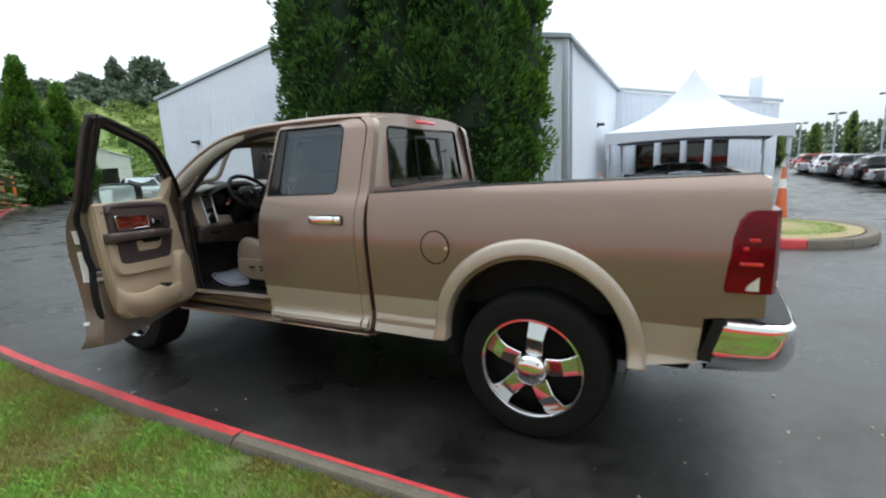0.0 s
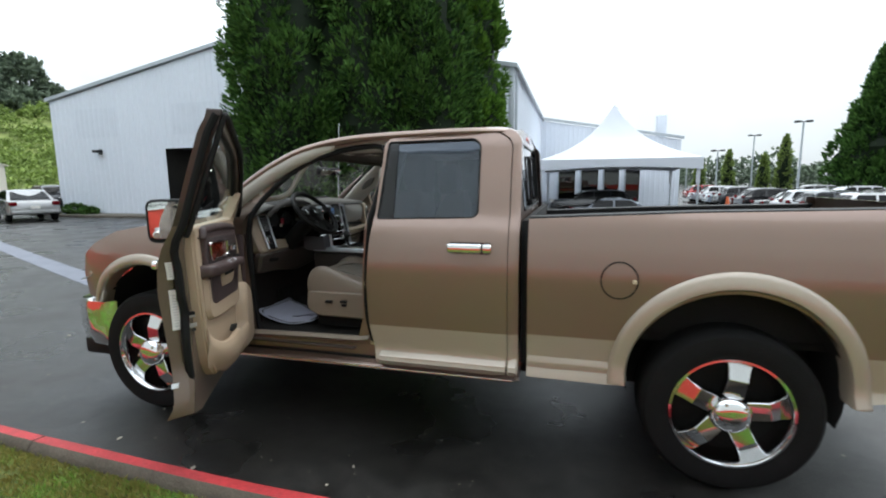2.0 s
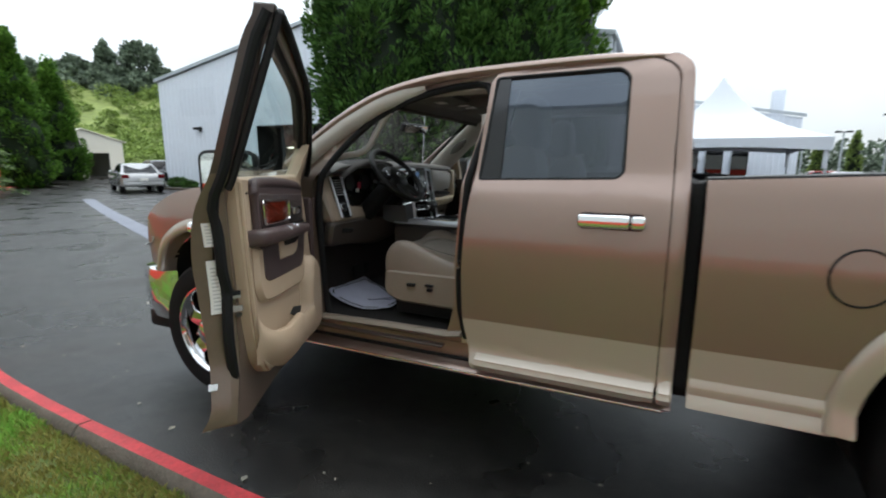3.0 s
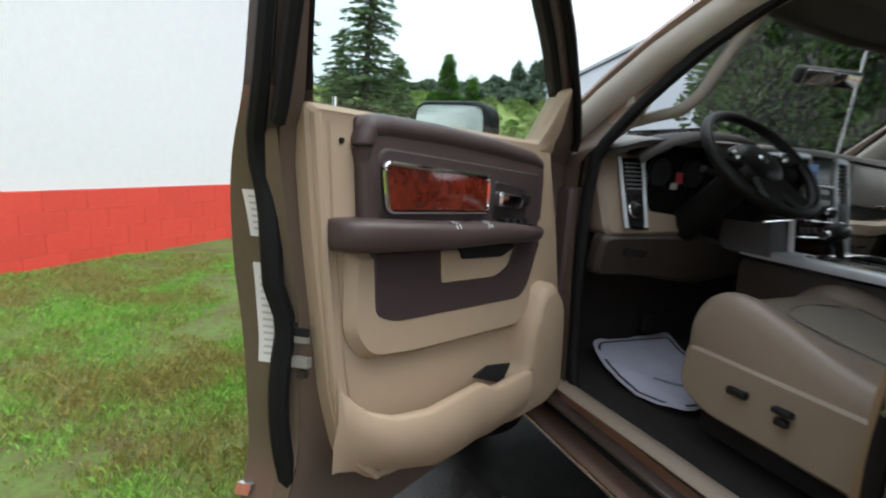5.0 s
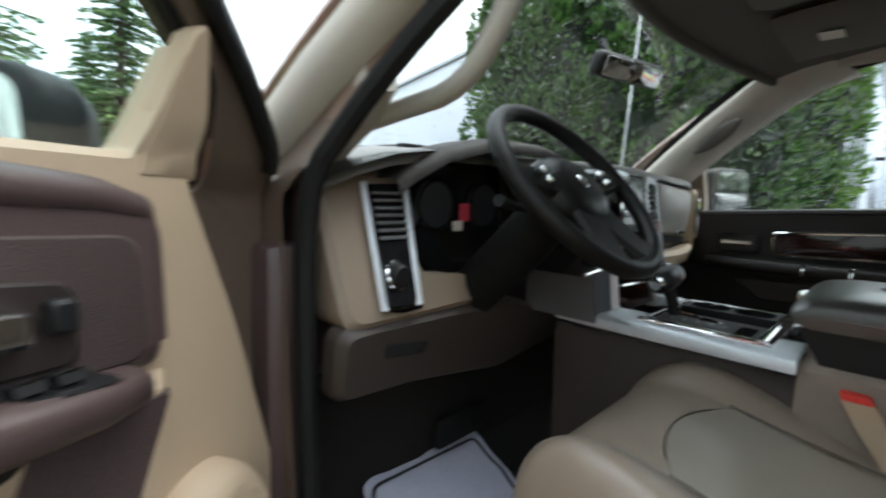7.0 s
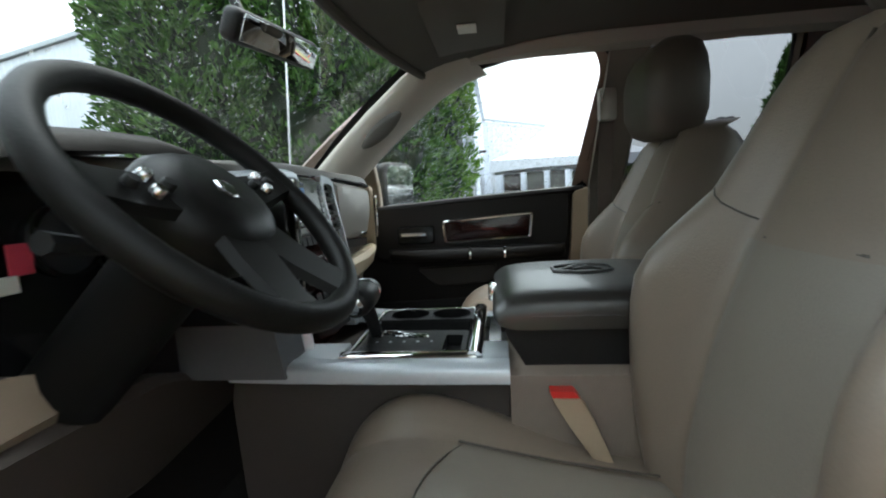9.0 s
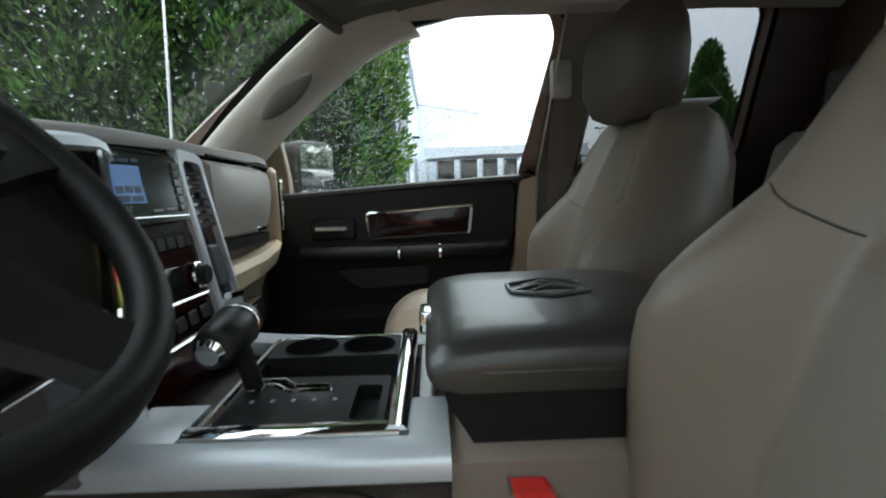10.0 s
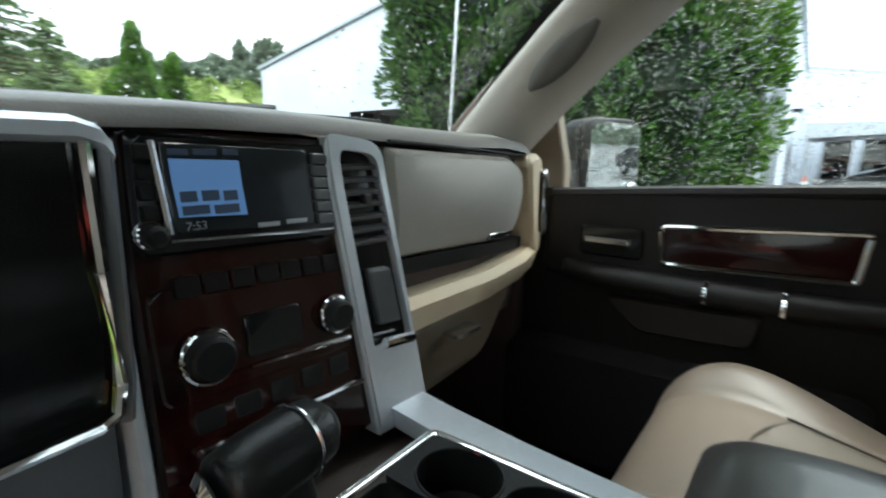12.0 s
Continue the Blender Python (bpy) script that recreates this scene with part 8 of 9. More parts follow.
for (a, b) in (((-0.597, 1.360), (-0.628, 1.134)), ((-0.698, 1.356), (-0.712, 1.134))):
    part("column_border", tube([vp(a[0] + (b[0] - a[0]) * f, a[1] + (b[1] - a[1]) * f, 0.012) for f in (0, 0.5, 1)], 0.0068, 8, flat=0.6), SILVER, lv, "silver vent border")
part("column_foot", tube([vp(u, v, 0.016) for u, v in ((-0.708, 1.136), (-0.672, 1.130), (-0.630, 1.132))], 0.004, 6), CHROME, lv)
for k in range(7):
    v = 1.338 - 0.0135 * k
    e = 0.0135 * k
    part("vent_slat", loft([[vp(u, v + dv, d) for dv, d in ((0.003, 0.006), (0.0, 0.022), (-0.004, 0.020), (-0.002, 0.005))] for u in (-0.683 - 0.07 * e, -0.612 - 0.13 * e)]), mat("grey_vent_slat", (0.16, 0.16, 0.165), 0.35), lv)
part("lamp_dial", cyl(vp(-0.668, 1.190, 0.01), vp(-0.668, 1.190, 0.032), 0.022, 0.019, n=24, bev=0.003), BLACK, lv, "black lamp dial")
part("dial_ring", tube([vp(-0.668 + 0.023 * math.cos(a), 1.190 + 0.023 * math.sin(a), 0.016) for a in (2 * math.pi * k / 28 for k in range(28))], 0.004, 6, closed=True), CHROME, lv, "chrome dial ring")
part("knee_panel", pad(rnd([(-0.80, 1.112), (-0.79, 0.972), (-0.60, 0.962), (-0.30, 0.915), (-0.05, 0.95), (-0.03, 1.02), (-0.20, 1.06), (-0.30, 1.10), (-0.56, 1.112)], 0.03, 4), lambda u, v, d: Vector((-2.77 - 0.25 * max(0, 1.1 - v) + d, u, v)), -0.05, 0.0, 0.015), mat("brown_knee_panel", (0.044, 0.034, 0.028), 0.5, 0, 0.1, bump=0.3, bump_scale=420), truck, "brown knee panel")
part("knee_slot", pad(rnd([(-0.70, 1.069), (-0.70, 1.042), (-0.60, 1.030), (-0.594, 1.054)], 0.008, 3), lambda u, v, d: Vector((-2.77 - 0.25 * max(0, 1.1 - v) + d, u, v)), 0.0, 0.004, 0.002), DARKWELL, truck)

# steering wheel and column
wc, wr = Vector((-2.575, -0.425, 1.362)), 0.187
ax = Vector((0.735, 0.0, 0.678)).normalized()
e1, e2 = Vector((0, 1, 0)), ax.cross(Vector((0, 1, 0))).normalized()
wp = lambda a, r, d=0.0: wc + r * (math.cos(a) * e1 + math.sin(a) * e2) + d * ax
sw = part("steering_wheel", tube([wp(2 * math.pi * k / 48, wr) for k in range(48)], 0.0165, 12, closed=True, up=ax), mat("black_wheel_leather", (0.007, 0.0065, 0.006), 0.48, 0, 0.2, 10, 200, bump=0.12, bump_scale=400, spec=0.17), truck, "black leather steering wheel", sharp=80)
hub = []
for r, d in ((0.002, 0.012), (0.045, 0.012), (0.065, 0.004), (0.078, -0.012), (0.082, -0.045), (0.06, -0.08)):
    hub.append([wp(2 * math.pi * k / 28, r * (1 + 0.18 * abs(math.cos(2 * math.pi * k / 28))), d) for k in range(28)])
part("hub", loft(hub, caps=False), mat("brown_black_hub", (0.006, 0.0055, 0.005), 0.40, 0, 0.15, bump=0.1, bump_scale=400, spec=0.2), sw, "dark airbag hub", sharp=60)
up_a = math.pi / 2 if e2.z > 0 else -math.pi / 2
for da, wdt in ((math.pi / 2 - 0.12, 0.030), (-math.pi / 2 + 0.12, 0.030), (math.pi - 0.36, 0.040), (math.pi + 0.36, 0.040)):
    a = up_a + da
    side_v = (math.cos(a + math.pi / 2) * e1 + math.sin(a + math.pi / 2) * e2)
    secs = []
    for r, w, d in ((0.06, wdt * 1.1, -0.012), (0.11, wdt, -0.010), (0.15, wdt * 0.85, -0.006), (0.182, wdt * 0.9, 0.0)):
        c = wp(a, r, d)
        secs.append([c - side_v * w, c - side_v * w * 0.8 + ax * 0.010, c + side_v * w * 0.8 + ax * 0.010, c + side_v * w, c - ax * 0.012])
    part("spoke", loft(secs), mat("dark_satin_spoke", (0.008, 0.0075, 0.007), 0.42, 0.0, 0.15, spec=0.15), sw, "dark satin spoke")
for s in (-1, 1):
    a = up_a + s * (math.pi / 2 - 0.12)
    c = wp(a, 0.105, 0.006)
    for k, (o1, o2) in enumerate(((0.0, 0.012), (0.0, -0.010), (0.022, 0.001), (-0.02, 0.001))):
        sv = (math.cos(a + math.pi / 2) * e1 + math.sin(a + math.pi / 2) * e2)
        rv = (math.cos(a) * e1 + math.sin(a) * e2)
        p = c + rv * o1 + sv * o2
        part("wheel_button", cyl(p - ax * 0.002, p + ax * 0.008, 0.008, 0.007, n=12, bev=0.001), CHROME_DULL if k < 2 else BLACK, sw)
part("hub_badge", cyl(wp(0, 0, 0.008), wp(0, 0, 0.015), 0.020, 0.016, n=6, bev=0.003), CHROME_DULL, sw, "plain bright hub badge")
part("steering_column", tube([wc - ax * 0.05, wc - ax * 0.13 + Vector((0, 0, -0.01)), wc - ax * 0.34 + Vector((0, 0, -0.02))], [0.048, 0.054, 0.055], 16), mat("matt_black_shroud", (0.006, 0.006, 0.006), 0.7, 0, 0.2, 20, 200, spec=0.15), truck, "black steering column shroud")
part("indicator_stalk", tube([wp(math.pi, 0.06, -0.07), wp(math.pi, 0.13, -0.06), wp(math.pi, 0.19, -0.045)], [0.008, 0.008, 0.010], 8), BLACK, truck)
for y, w in ((-0.36, 0.06), (-0.27, 0.035)):
    part("pedal", box(-2.93, -2.91, y - w, y + w, 0.70, 0.78, 0.008), RUBBER, truck)

# centre console
part("console_base", loft([[(x, -0.185 + ins, 0.58), (x, -0.190, 1.00), (x, -0.18, 1.03), (x, 0.185, 1.03), (x, 0.195, 1.00), (x, 0.19 - ins, 0.58)] for x, ins in ((-2.74, 0.02), (-2.5, 0.0), (-2.25, 0.0))]), mat("brown_console_side", (0.045, 0.033, 0.027), 0.5, 0, 0.1, bump=0.3, bump_scale=420), truck, "brown centre console side")
part("console_rear", loft([[(x, -0.205, 0.58), (x, -0.212, 1.0), (x, -0.206, 1.052), (x, -0.19, 1.062), (x, 0.19, 1.055), (x, 0.20, 1.0), (x, 0.195, 0.58)] for x in (-2.249, -2.21, -1.80)]), mat("tan_console_side", (0.215, 0.170, 0.138), 0.5, 0, 0.07, bump=0.3, bump_scale=420), truck, "tan rear console side")
part("console_strip", loft([[(x, -0.226, z - 0.030), (x, -0.228, z - 0.010), (x, -0.222, z - 0.003), (x, -0.205, z), (x, -0.190, z), (x, -0.190, z - 0.02)] for x, z in ((-2.72, 1.082), (-2.62, 1.079), (-2.45, 1.077), (-2.249, 1.076))]), SILVER, truck, "satin silver console strip", sharp=50)
for x0, x1 in ((-2.72, -2.544), (-2.294, -2.249)):
    part("strip_end", box(x0, x1, -0.1895, -0.10, 1.050, 1.0765, 0.003), SILVER, truck, "satin silver end of the console strip")
part("console_strip", loft([[(x, 0.205, z - 0.035), (x, 0.207, z - 0.01), (x, 0.195, z), (x, 0.135, z + 0.004), (x, 0.135, z - 0.02)] for x, z in ((-2.66, 1.075), (-2.55, 1.065), (-2.45, 1.058), (-2.248, 1.052))]), SILVER, truck, "satin silver console strip", sharp=50)
part("console_well", box(-2.62, -2.25, -0.165, 0.145, 1.010, 1.022), GLOSSBLACK, truck, "black console well")
ring = rnd([(-2.528, -0.170), (-2.316, -0.174), (-2.312, 0.128), (-2.528, 0.122)], 0.010, 4)
tray = rnd([(-2.520, -0.163), (-2.324, -0.166), (-2.324, -0.032), (-2.520, -0.026)], 0.008, 4)
pocket = rnd([(-2.366, -0.150), (-2.333, -0.151), (-2.333, -0.062), (-2.366, -0.060)], 0.006, 3)
slot = [(-2.508, -0.068), (-2.512, -0.040), (-2.470, -0.038), (-2.448, -0.060), (-2.405, -0.060), (-2.400, -0.072), (-2.455, -0.074), (-2.478, -0.054), (-2.494, -0.055), (-2.494, -0.070)]
shelf = part("shifter_plate", sheet(tray, lambda u, v, d: Vector((u, v, 1.076 - d)), [pocket, slot], 0.04, 0.04, 0.022), BLACK, truck, "black gear selector plate")
part("plate_pocket", box(-2.370, -2.329, -0.155, -0.056, 1.050, 1.055), DARKWELL, shelf)
part("selector_gate", tube([(u, v, 1.077) for u, v in slot], 0.0032, 6, closed=True), CHROME, shelf, "zigzag chrome selector gate")
for k in range(5):
    part("gear_mark", box(-2.497 + 0.026 * k, -2.492 + 0.026 * k, -0.102, -0.096, 1.0763, 1.0770), mat("dim_white_print", (0.3, 0.32, 0.34), 0.5), shelf)
part("plate_ring", tube([(u, v, 1.078) for u, v in ring], 0.0050, 8, closed=True, flat=0.8), CHROME, shelf, "chrome rim of the selector plate")
part("front_lip", loft([[(x, -0.188, 1.070), (x, -0.186, 1.080), (x, -0.176, 1.084), (x, -0.165, 1.082), (x, -0.165, 1.070)] for x in (-2.540, -2.532, -2.312, -2.304)]), CHROME, shelf, "chrome lip along the selector plate")
part("tray_well", sheet(rnd([(-2.520, -0.024), (-2.324, -0.030), (-2.324, 0.034), (-2.520, 0.034)], 0.008, 3), lambda u, v, d: Vector((u, v, 1.030 + (0.046 - d if d else 0.0))), du=0.05, dv=0.03, depth=0.002, lip=0), DARKWELL, shelf, "dark open tray")
lev = part("gear_lever", tube([(-2.50, -0.055, 1.05), (-2.512, -0.06, 1.11), (-2.525, -0.07, 1.15)], [0.012, 0.013, 0.02], 12), BLACK, truck, "black gear lever")
grip = []
for f, r in ((0, 0.020), (0.06, 0.027), (0.3, 0.030), (0.62, 0.030), (0.88, 0.027), (1.0, 0.016)):
    c = Vector((-2.527, -0.118, 1.152)).lerp(Vector((-2.522, -0.028, 1.166)), f)
    grip.append([c + Vector((r * math.cos(t), 0.12 * r * math.cos(t), r * 0.95 * math.sin(t))) for t in (2 * math.pi * k / 20 for k in range(20))])
part("lever_grip", loft(grip), mat("black_leather_grip", (0.009, 0.009, 0.009), 0.36, 0, 0.2, bump=0.12, bump_scale=300, spec=0.35), lev, "black leather T-grip", sharp=60)
part("grip_button", cyl((-2.528, -0.120, 1.152), (-2.529, -0.128, 1.150), 0.020, 0.016, n=20, bev=0.002), CHROME, lev, "chrome button on the grip")
part("grip_seam", tube([Vector((-2.524, -0.056, 1.162)) + Vector((0.0305 * math.cos(t), 0.004 * math.cos(t), 0.029 * math.sin(t))) for t in (2 * math.pi * k / 20 for k in range(20))], 0.0016, 6, closed=True), CHROME_DULL, lev)
# cup holders
cup_out = rnd([(-2.522, 0.036), (-2.320, 0.036), (-2.318, 0.124), (-2.522, 0.118)], 0.008, 4)
c1 = [(-2.4625 + 0.0435 * math.cos(a), 0.080 + 0.0395 * math.sin(a)) for a in (2 * math.pi * k / 28 for k in range(28))]
c2 = [(-2.3695 + 0.0435 * math.cos(a), 0.079 + 0.0395 * math.sin(a)) for a in (2 * math.pi * k / 28 for k in range(28))]
cups = part("cup_holder", sheet(cup_out, lambda u, v, d: Vector((u, v, 1.080 - d)), [c1, c2], 0.05, 0.05, 0.055), BLACK, truck, "black twin cup holder")
for cx0 in (-2.4625, -2.3695):
    part("cup_rim", tube([(cx0 + 0.0437 * math.cos(a), 0.0795 + 0.0397 * math.sin(a), 1.0805) for a in (2 * math.pi * k / 28 for k in range(28))], 0.0014, 6, closed=True), BLACK, cups)
    part("cup_floor", cyl((cx0, 0.0795, 1.022), (cx0, 0.0795, 1.027), 0.043, n=24), DARKWELL, cups)
part("cup_bridge", box(-2.422, -2.410, 0.062, 0.098, 1.060, 1.0775, 0.003), BLACK, cups)
part("console_bar", loft([[(x, -0.184, z - 0.02), (x, -0.184, z), (x, -0.05, z + 0.003), (x, 0.08, z + 0.003), (x, 0.140, z), (x, 0.140, z - 0.02)] for x, z in ((-2.320, 1.080), (-2.314, 1.086), (-2.300, 1.086), (-2.292, 1.078))]), CHROME, truck, "bright cross bar of the console", sharp=50)
part("coin_slot", box(-2.285, -2.262, -0.10, 0.13, 1.03, 1.058), GLOSSBLACK, truck)
# padded console lid
lidp = [(-2.245, 1.124), (-2.268, 1.134), (-2.276, 1.156), (-2.252, 1.178), (-2.20, 1.186), (-2.02, 1.188), (-1.93, 1.182), (-1.90, 1.165), (-1.90, 1.124)]
secs = []
for y, k in ((-0.196, 0.0), (-0.194, 0.35), (-0.186, 0.62), (-0.170, 0.82), (-0.145, 0.93), (-0.10, 0.985), (-0.02, 1.0), (0.06, 0.99), (0.11, 0.95), (0.140, 0.84), (0.156, 0.62), (0.162, 0.35), (0.164, 0.0)):
    secs.append([(-2.05 + (x + 2.05) * (0.955 + 0.045 * math.sin(0.5 * math.pi * k)), y, 1.126 + (z - 1.126) * (0.42 + 0.58 * k) if z > 1.126 else z) for x, z in rnd(lidp, [0.008, 0.014, 0.02, 0.025, 0.05, 0.05, 0.03, 0.02, 0.01], 4)])
lid = part("console_lid", loft(secs), TOPLEATHER, truck, "padded taupe leather console lid", sharp=60)
part("lid_seam", tube([(x, -0.1955, 1.146) for x in (-2.21, -2.1, -1.95)], 0.0012, 6), TOPLEATHER, lid)
part("lid_box", loft([[(x0, -0.186, z), (-1.84, -0.186, z), (-1.84, 0.156, z), (x0, 0.156, z)] for x0, z in ((-2.205, 1.040), (-2.222, 1.060), (-2.232, 1.078), (-2.250, 1.108), (-2.254, 1.122), (-2.246, 1.126))]), BLACK, truck, "black console bin")
part("lid_catch", box(-2.283, -2.266, -0.035, 0.012, 1.134, 1.166, 0.004), CHROME, lid, "chrome lid catch")
badge = rnd([(-2.155, -0.028), (-2.155, 0.018), (-2.10, 0.045), (-2.045, 0.022), (-2.045, -0.03), (-2.10, -0.055)], 0.01, 3)
part("lid_emblem", tube([(u, v, 1.1885) for u, v in badge], 0.0035, 6, closed=True), TOPLEATHER, lid, "embossed plain emblem")
for du, dv in ((-0.012, -0.016), (0.0, 0.004), (0.012, -0.020)):
    part("emblem_ridge", tube([(-2.135 + du, dv, 1.188), (-2.105 + du, dv + 0.016, 1.1895), (-2.075 + du, dv + 0.004, 1.188)], [0.002, 0.0045, 0.002], 6), TOPLEATHER, lid)
# belt buckle
bk = part("belt_buckle", loft([[(x - w, y - 0.010, z), (x - w * 0.6, y - 0.013, z), (x + w * 0.6, y - 0.013, z), (x + w, y - 0.010, z), (x + w, y + 0.012, z), (x - w, y + 0.012, z)] for x, y, z, w in ((-2.098, -0.232, 0.90, 0.012), (-2.118, -0.229, 0.94, 0.015), (-2.142, -0.226, 0.985, 0.021), (-2.160, -0.224, 1.018, 0.022), (-2.165, -0.224, 1.027, 0.021))]), TAN, truck, "tan seat-belt buckle")
part("buckle_button", loft([[(x - w, y - 0.011, z), (x + w, y - 0.011, z), (x + w, y + 0.011, z), (x - w, y + 0.011, z)] for x, y, z, w in ((-2.165, -0.224, 1.0272, 0.020), (-2.169, -0.224, 1.035, 0.0195), (-2.171, -0.224, 1.038, 0.017))]), REDPLASTIC, bk, "red release button")


# ---- seats ----
def seat(cy, x0, xb, dz, label, rest):
    """A leather bucket seat; x0: front of its cushion, xb: shift of its backrest, dz: lift of its backrest."""
    root = part("seat", box(x0 + 0.06, x0 + 0.5, cy - 0.22, cy + 0.22, 0.60, 0.72, 0.02), DARKWELL, truck, label)
    half = 0.268
    ts = [0.035, 0.008, 0.0, 0.004, 0.022, 0.05, 0.09, 0.13, 0.17, 0.23, 0.29, 0.35, 0.41, 0.50, 0.58, 0.58]
    mid = [0.76, 0.82, 0.875, 0.915, 0.948, 0.970, 0.984, 0.988, 0.984, 0.972, 0.958, 0.947, 0.938, 0.925, 0.90, 0.76]
    crest = [0.76, 0.82, 0.880, 0.925, 0.968, 0.998, 1.017, 1.020, 1.015, 0.995, 0.970, 0.946, 0.925, 0.91, 0.89, 0.76]
    secs = []
    for k in range(-24, 25):
        f = k / 24
        a = abs(f)
        b = max(0.0, min(1.0, (a - 0.50) / 0.34))
        b = b * b * (3 - 2 * b)
        side_drop = 0.055 * max(0, (a - 0.88) / 0.12) ** 2
        cut_in = 0.035 * max(0, (a - 0.72) / 0.28) ** 2
        groove = 0.005 * math.exp(-((a - 0.57) / 0.025) ** 2)
        row = []
        for j, t in enumerate(ts):
            z = mid[j] + (crest[j] - mid[j]) * b
            top = 1.0 if 4 <= j <= 13 else 0.3 if j == 3 else 0.0
            if a < 0.57 and 4 <= j <= 13:
                z -= 0.006 * math.exp(-((t - (0.155 + 0.05 * (a / 0.57) ** 2)) / 0.012) ** 2)
            row.append(Vector((x0 + t + cut_in * (1 if j < 7 else 0.3), cy + half * f, z - side_drop * top - groove * top)))
        secs.append(soften(soften(row)))
    bm = loft(secs)
    for fc in bm.faces:
        c = fc.calc_center_median()
        a = abs(c.y - cy) / half
        fc.material_index = 1 if a < 0.57 and c.x > x0 + 0.158 + 0.05 * (a / 0.57) ** 2 and c.z > 0.9 else 0
    part("seat_cushion", bm, [LEATHER, INSERT], root, "tan leather seat cushion", sharp=70)
    cz = lambda t, f: float(np.interp(t, ts[2:14], mid[2:14]))
    for s in (-1, 1):
        part("cushion_seam", tube([(x0 + t, cy + s * 0.153, cz(t, 0) - 0.001 + 0.004) for t in (0.20, 0.27, 0.34, 0.42, 0.50)], 0.0020, 6), LEATHER_DARK, root)
    part("cushion_seam", tube([(x0 + 0.155 + 0.05 * t * t, cy + t * 0.152, cz(0.155 + 0.05 * t * t, 0) - 0.0015) for t in (-1, -0.8, -0.6, -0.4, -0.2, 0, 0.2, 0.4, 0.6, 0.8, 1)], 0.0018, 6), LEATHER_DARK, root)
    # side shield with switches
    oy = cy - half if cy < 0 else cy + half
    s = -1 if cy < 0 else 1
    sh = rnd([(x0 + 0.03, 0.86), (x0 + 0.02, 0.73), (x0 + 0.10, 0.685), (x0 + 0.50, 0.68), (x0 + 0.56, 0.74), (x0 + 0.56, 0.86)], [0.03, 0.04, 0.04, 0.04, 0.04, 0.03], 4)
    part("seat_shield", pad(sh, lambda u, v, d: Vector((u, oy + s * (d - 0.012), v)), -0.05, 0.02, 0.012), TAUPE, root, "taupe plastic seat shield")
    part("shield_front", loft([[(x0 + 0.03, cy - half + 0.02, 0.72), (x0 + 0.012, cy - half + 0.03, 0.80), (x0 + 0.02, cy - half + 0.02, 0.855)], [(x0 + 0.03, cy + half - 0.02, 0.72), (x0 + 0.012, cy + half - 0.03, 0.80), (x0 + 0.02, cy + half - 0.02, 0.855)]], closed=False), TAUPE, root)
    if s < 0:
        part("seat_switch", loft([[(x0 + 0.20 + dx, oy - 0.012, 0.79 + dz), (x0 + 0.20 + dx, oy - 0.026, 0.79 + dz)] for dx, dz in ((-0.025, -0.012), (0.02, 0.0), (0.024, 0.012), (-0.022, 0.004))], closed=False), BLACK, root)
        part("seat_switch", box(x0 + 0.175, x0 + 0.225, oy - 0.03, oy - 0.008, 0.782, 0.80, 0.006), BLACK, root, "black seat switch")
        part("seat_switch", box(x0 + 0.285, x0 + 0.33, oy - 0.03, oy - 0.008, 0.79, 0.805, 0.005), BLACK, root, "black seat switch")
        part("seat_switch", box(x0 + 0.295, x0 + 0.325, oy - 0.03, oy - 0.008, 0.765, 0.782, 0.005), BLACK, root, "black seat switch")
    # backrest: leans back, its bolsters stand proud either side and give out at the shoulders
    zs = [0.88, 0.94, 1.0, 1.06, 1.12, 1.17, 1.21, 1.245, 1.275, 1.305, 1.335, 1.37, 1.41, 1.45, 1.485, 1.512, 1.53, 1.540]
    flat = lambda z: xb + float(np.interp(z, [0.88, 1.0, 1.1, 1.2, 1.296, 1.38, 1.45, 1.50, 1.54], [-2.035, -2.025, -2.005, -1.975, -1.942, -1.908, -1.880, -1.857, -1.80]))
    proud = lambda z: xb + float(np.interp(z, [0.88, 1.0, 1.08, 1.15, 1.205, 1.25, 1.29, 1.335, 1.40, 1.47, 1.51, 1.54], [-2.045, -2.060, -2.064, -2.064, -2.058, -2.035, -2.000, -1.958, -1.928, -1.897, -1.872, -1.80]))
    wide = lambda z: float(np.interp(z, [0.88, 0.95, 1.05, 1.20, 1.26, 1.31, 1.36, 1.42, 1.48, 1.52, 1.54], [0.235, 0.256, 0.270, 0.274, 0.266, 0.244, 0.220, 0.198, 0.176, 0.145, 0.10]))

    def back_x(f, z):
        a = abs(f)
        b = max(0.0, min(1.0, (a - 0.42) / 0.36))
        b = b * b * (3 - 2 * b)
        x = flat(z) + (proud(z) - flat(z)) * b - 0.010 * (1 - min(1.0, a / 0.42) ** 2) * (1 if z < 1.28 else 0.4)
        return x + 0.085 * max(0.0, (a - 0.84) / 0.16) ** 2 + 0.006 * math.exp(-((a - 0.43) / 0.022) ** 2)

    secs = []
    for z in zs:
        w = wide(z)
        row = [(back_x(k / 22, z), cy + w * k / 22, z + dz) for k in range(-22, 23)]
        th = float(np.interp(z, [0.88, 1.3, 1.42, 1.5, 1.54], [0.16, 0.20, 0.18, 0.13, 0.05]))
        row += [(flat(z) + th * (1.0 if abs(f) < 0.9 else 0.8), cy + w * f, z + dz - 0.008) for f in (0.96, 0.8, 0.4, 0, -0.4, -0.8, -0.96)]
        secs.append(row)
    bm = loft(secs)
    for fc in bm.faces:
        c = fc.calc_center_median()
        z = c.z - dz
        fc.material_index = 1 if z < 1.278 and abs(c.y - cy) < 0.43 * wide(z) and c.x < flat(z) + 0.05 else 0
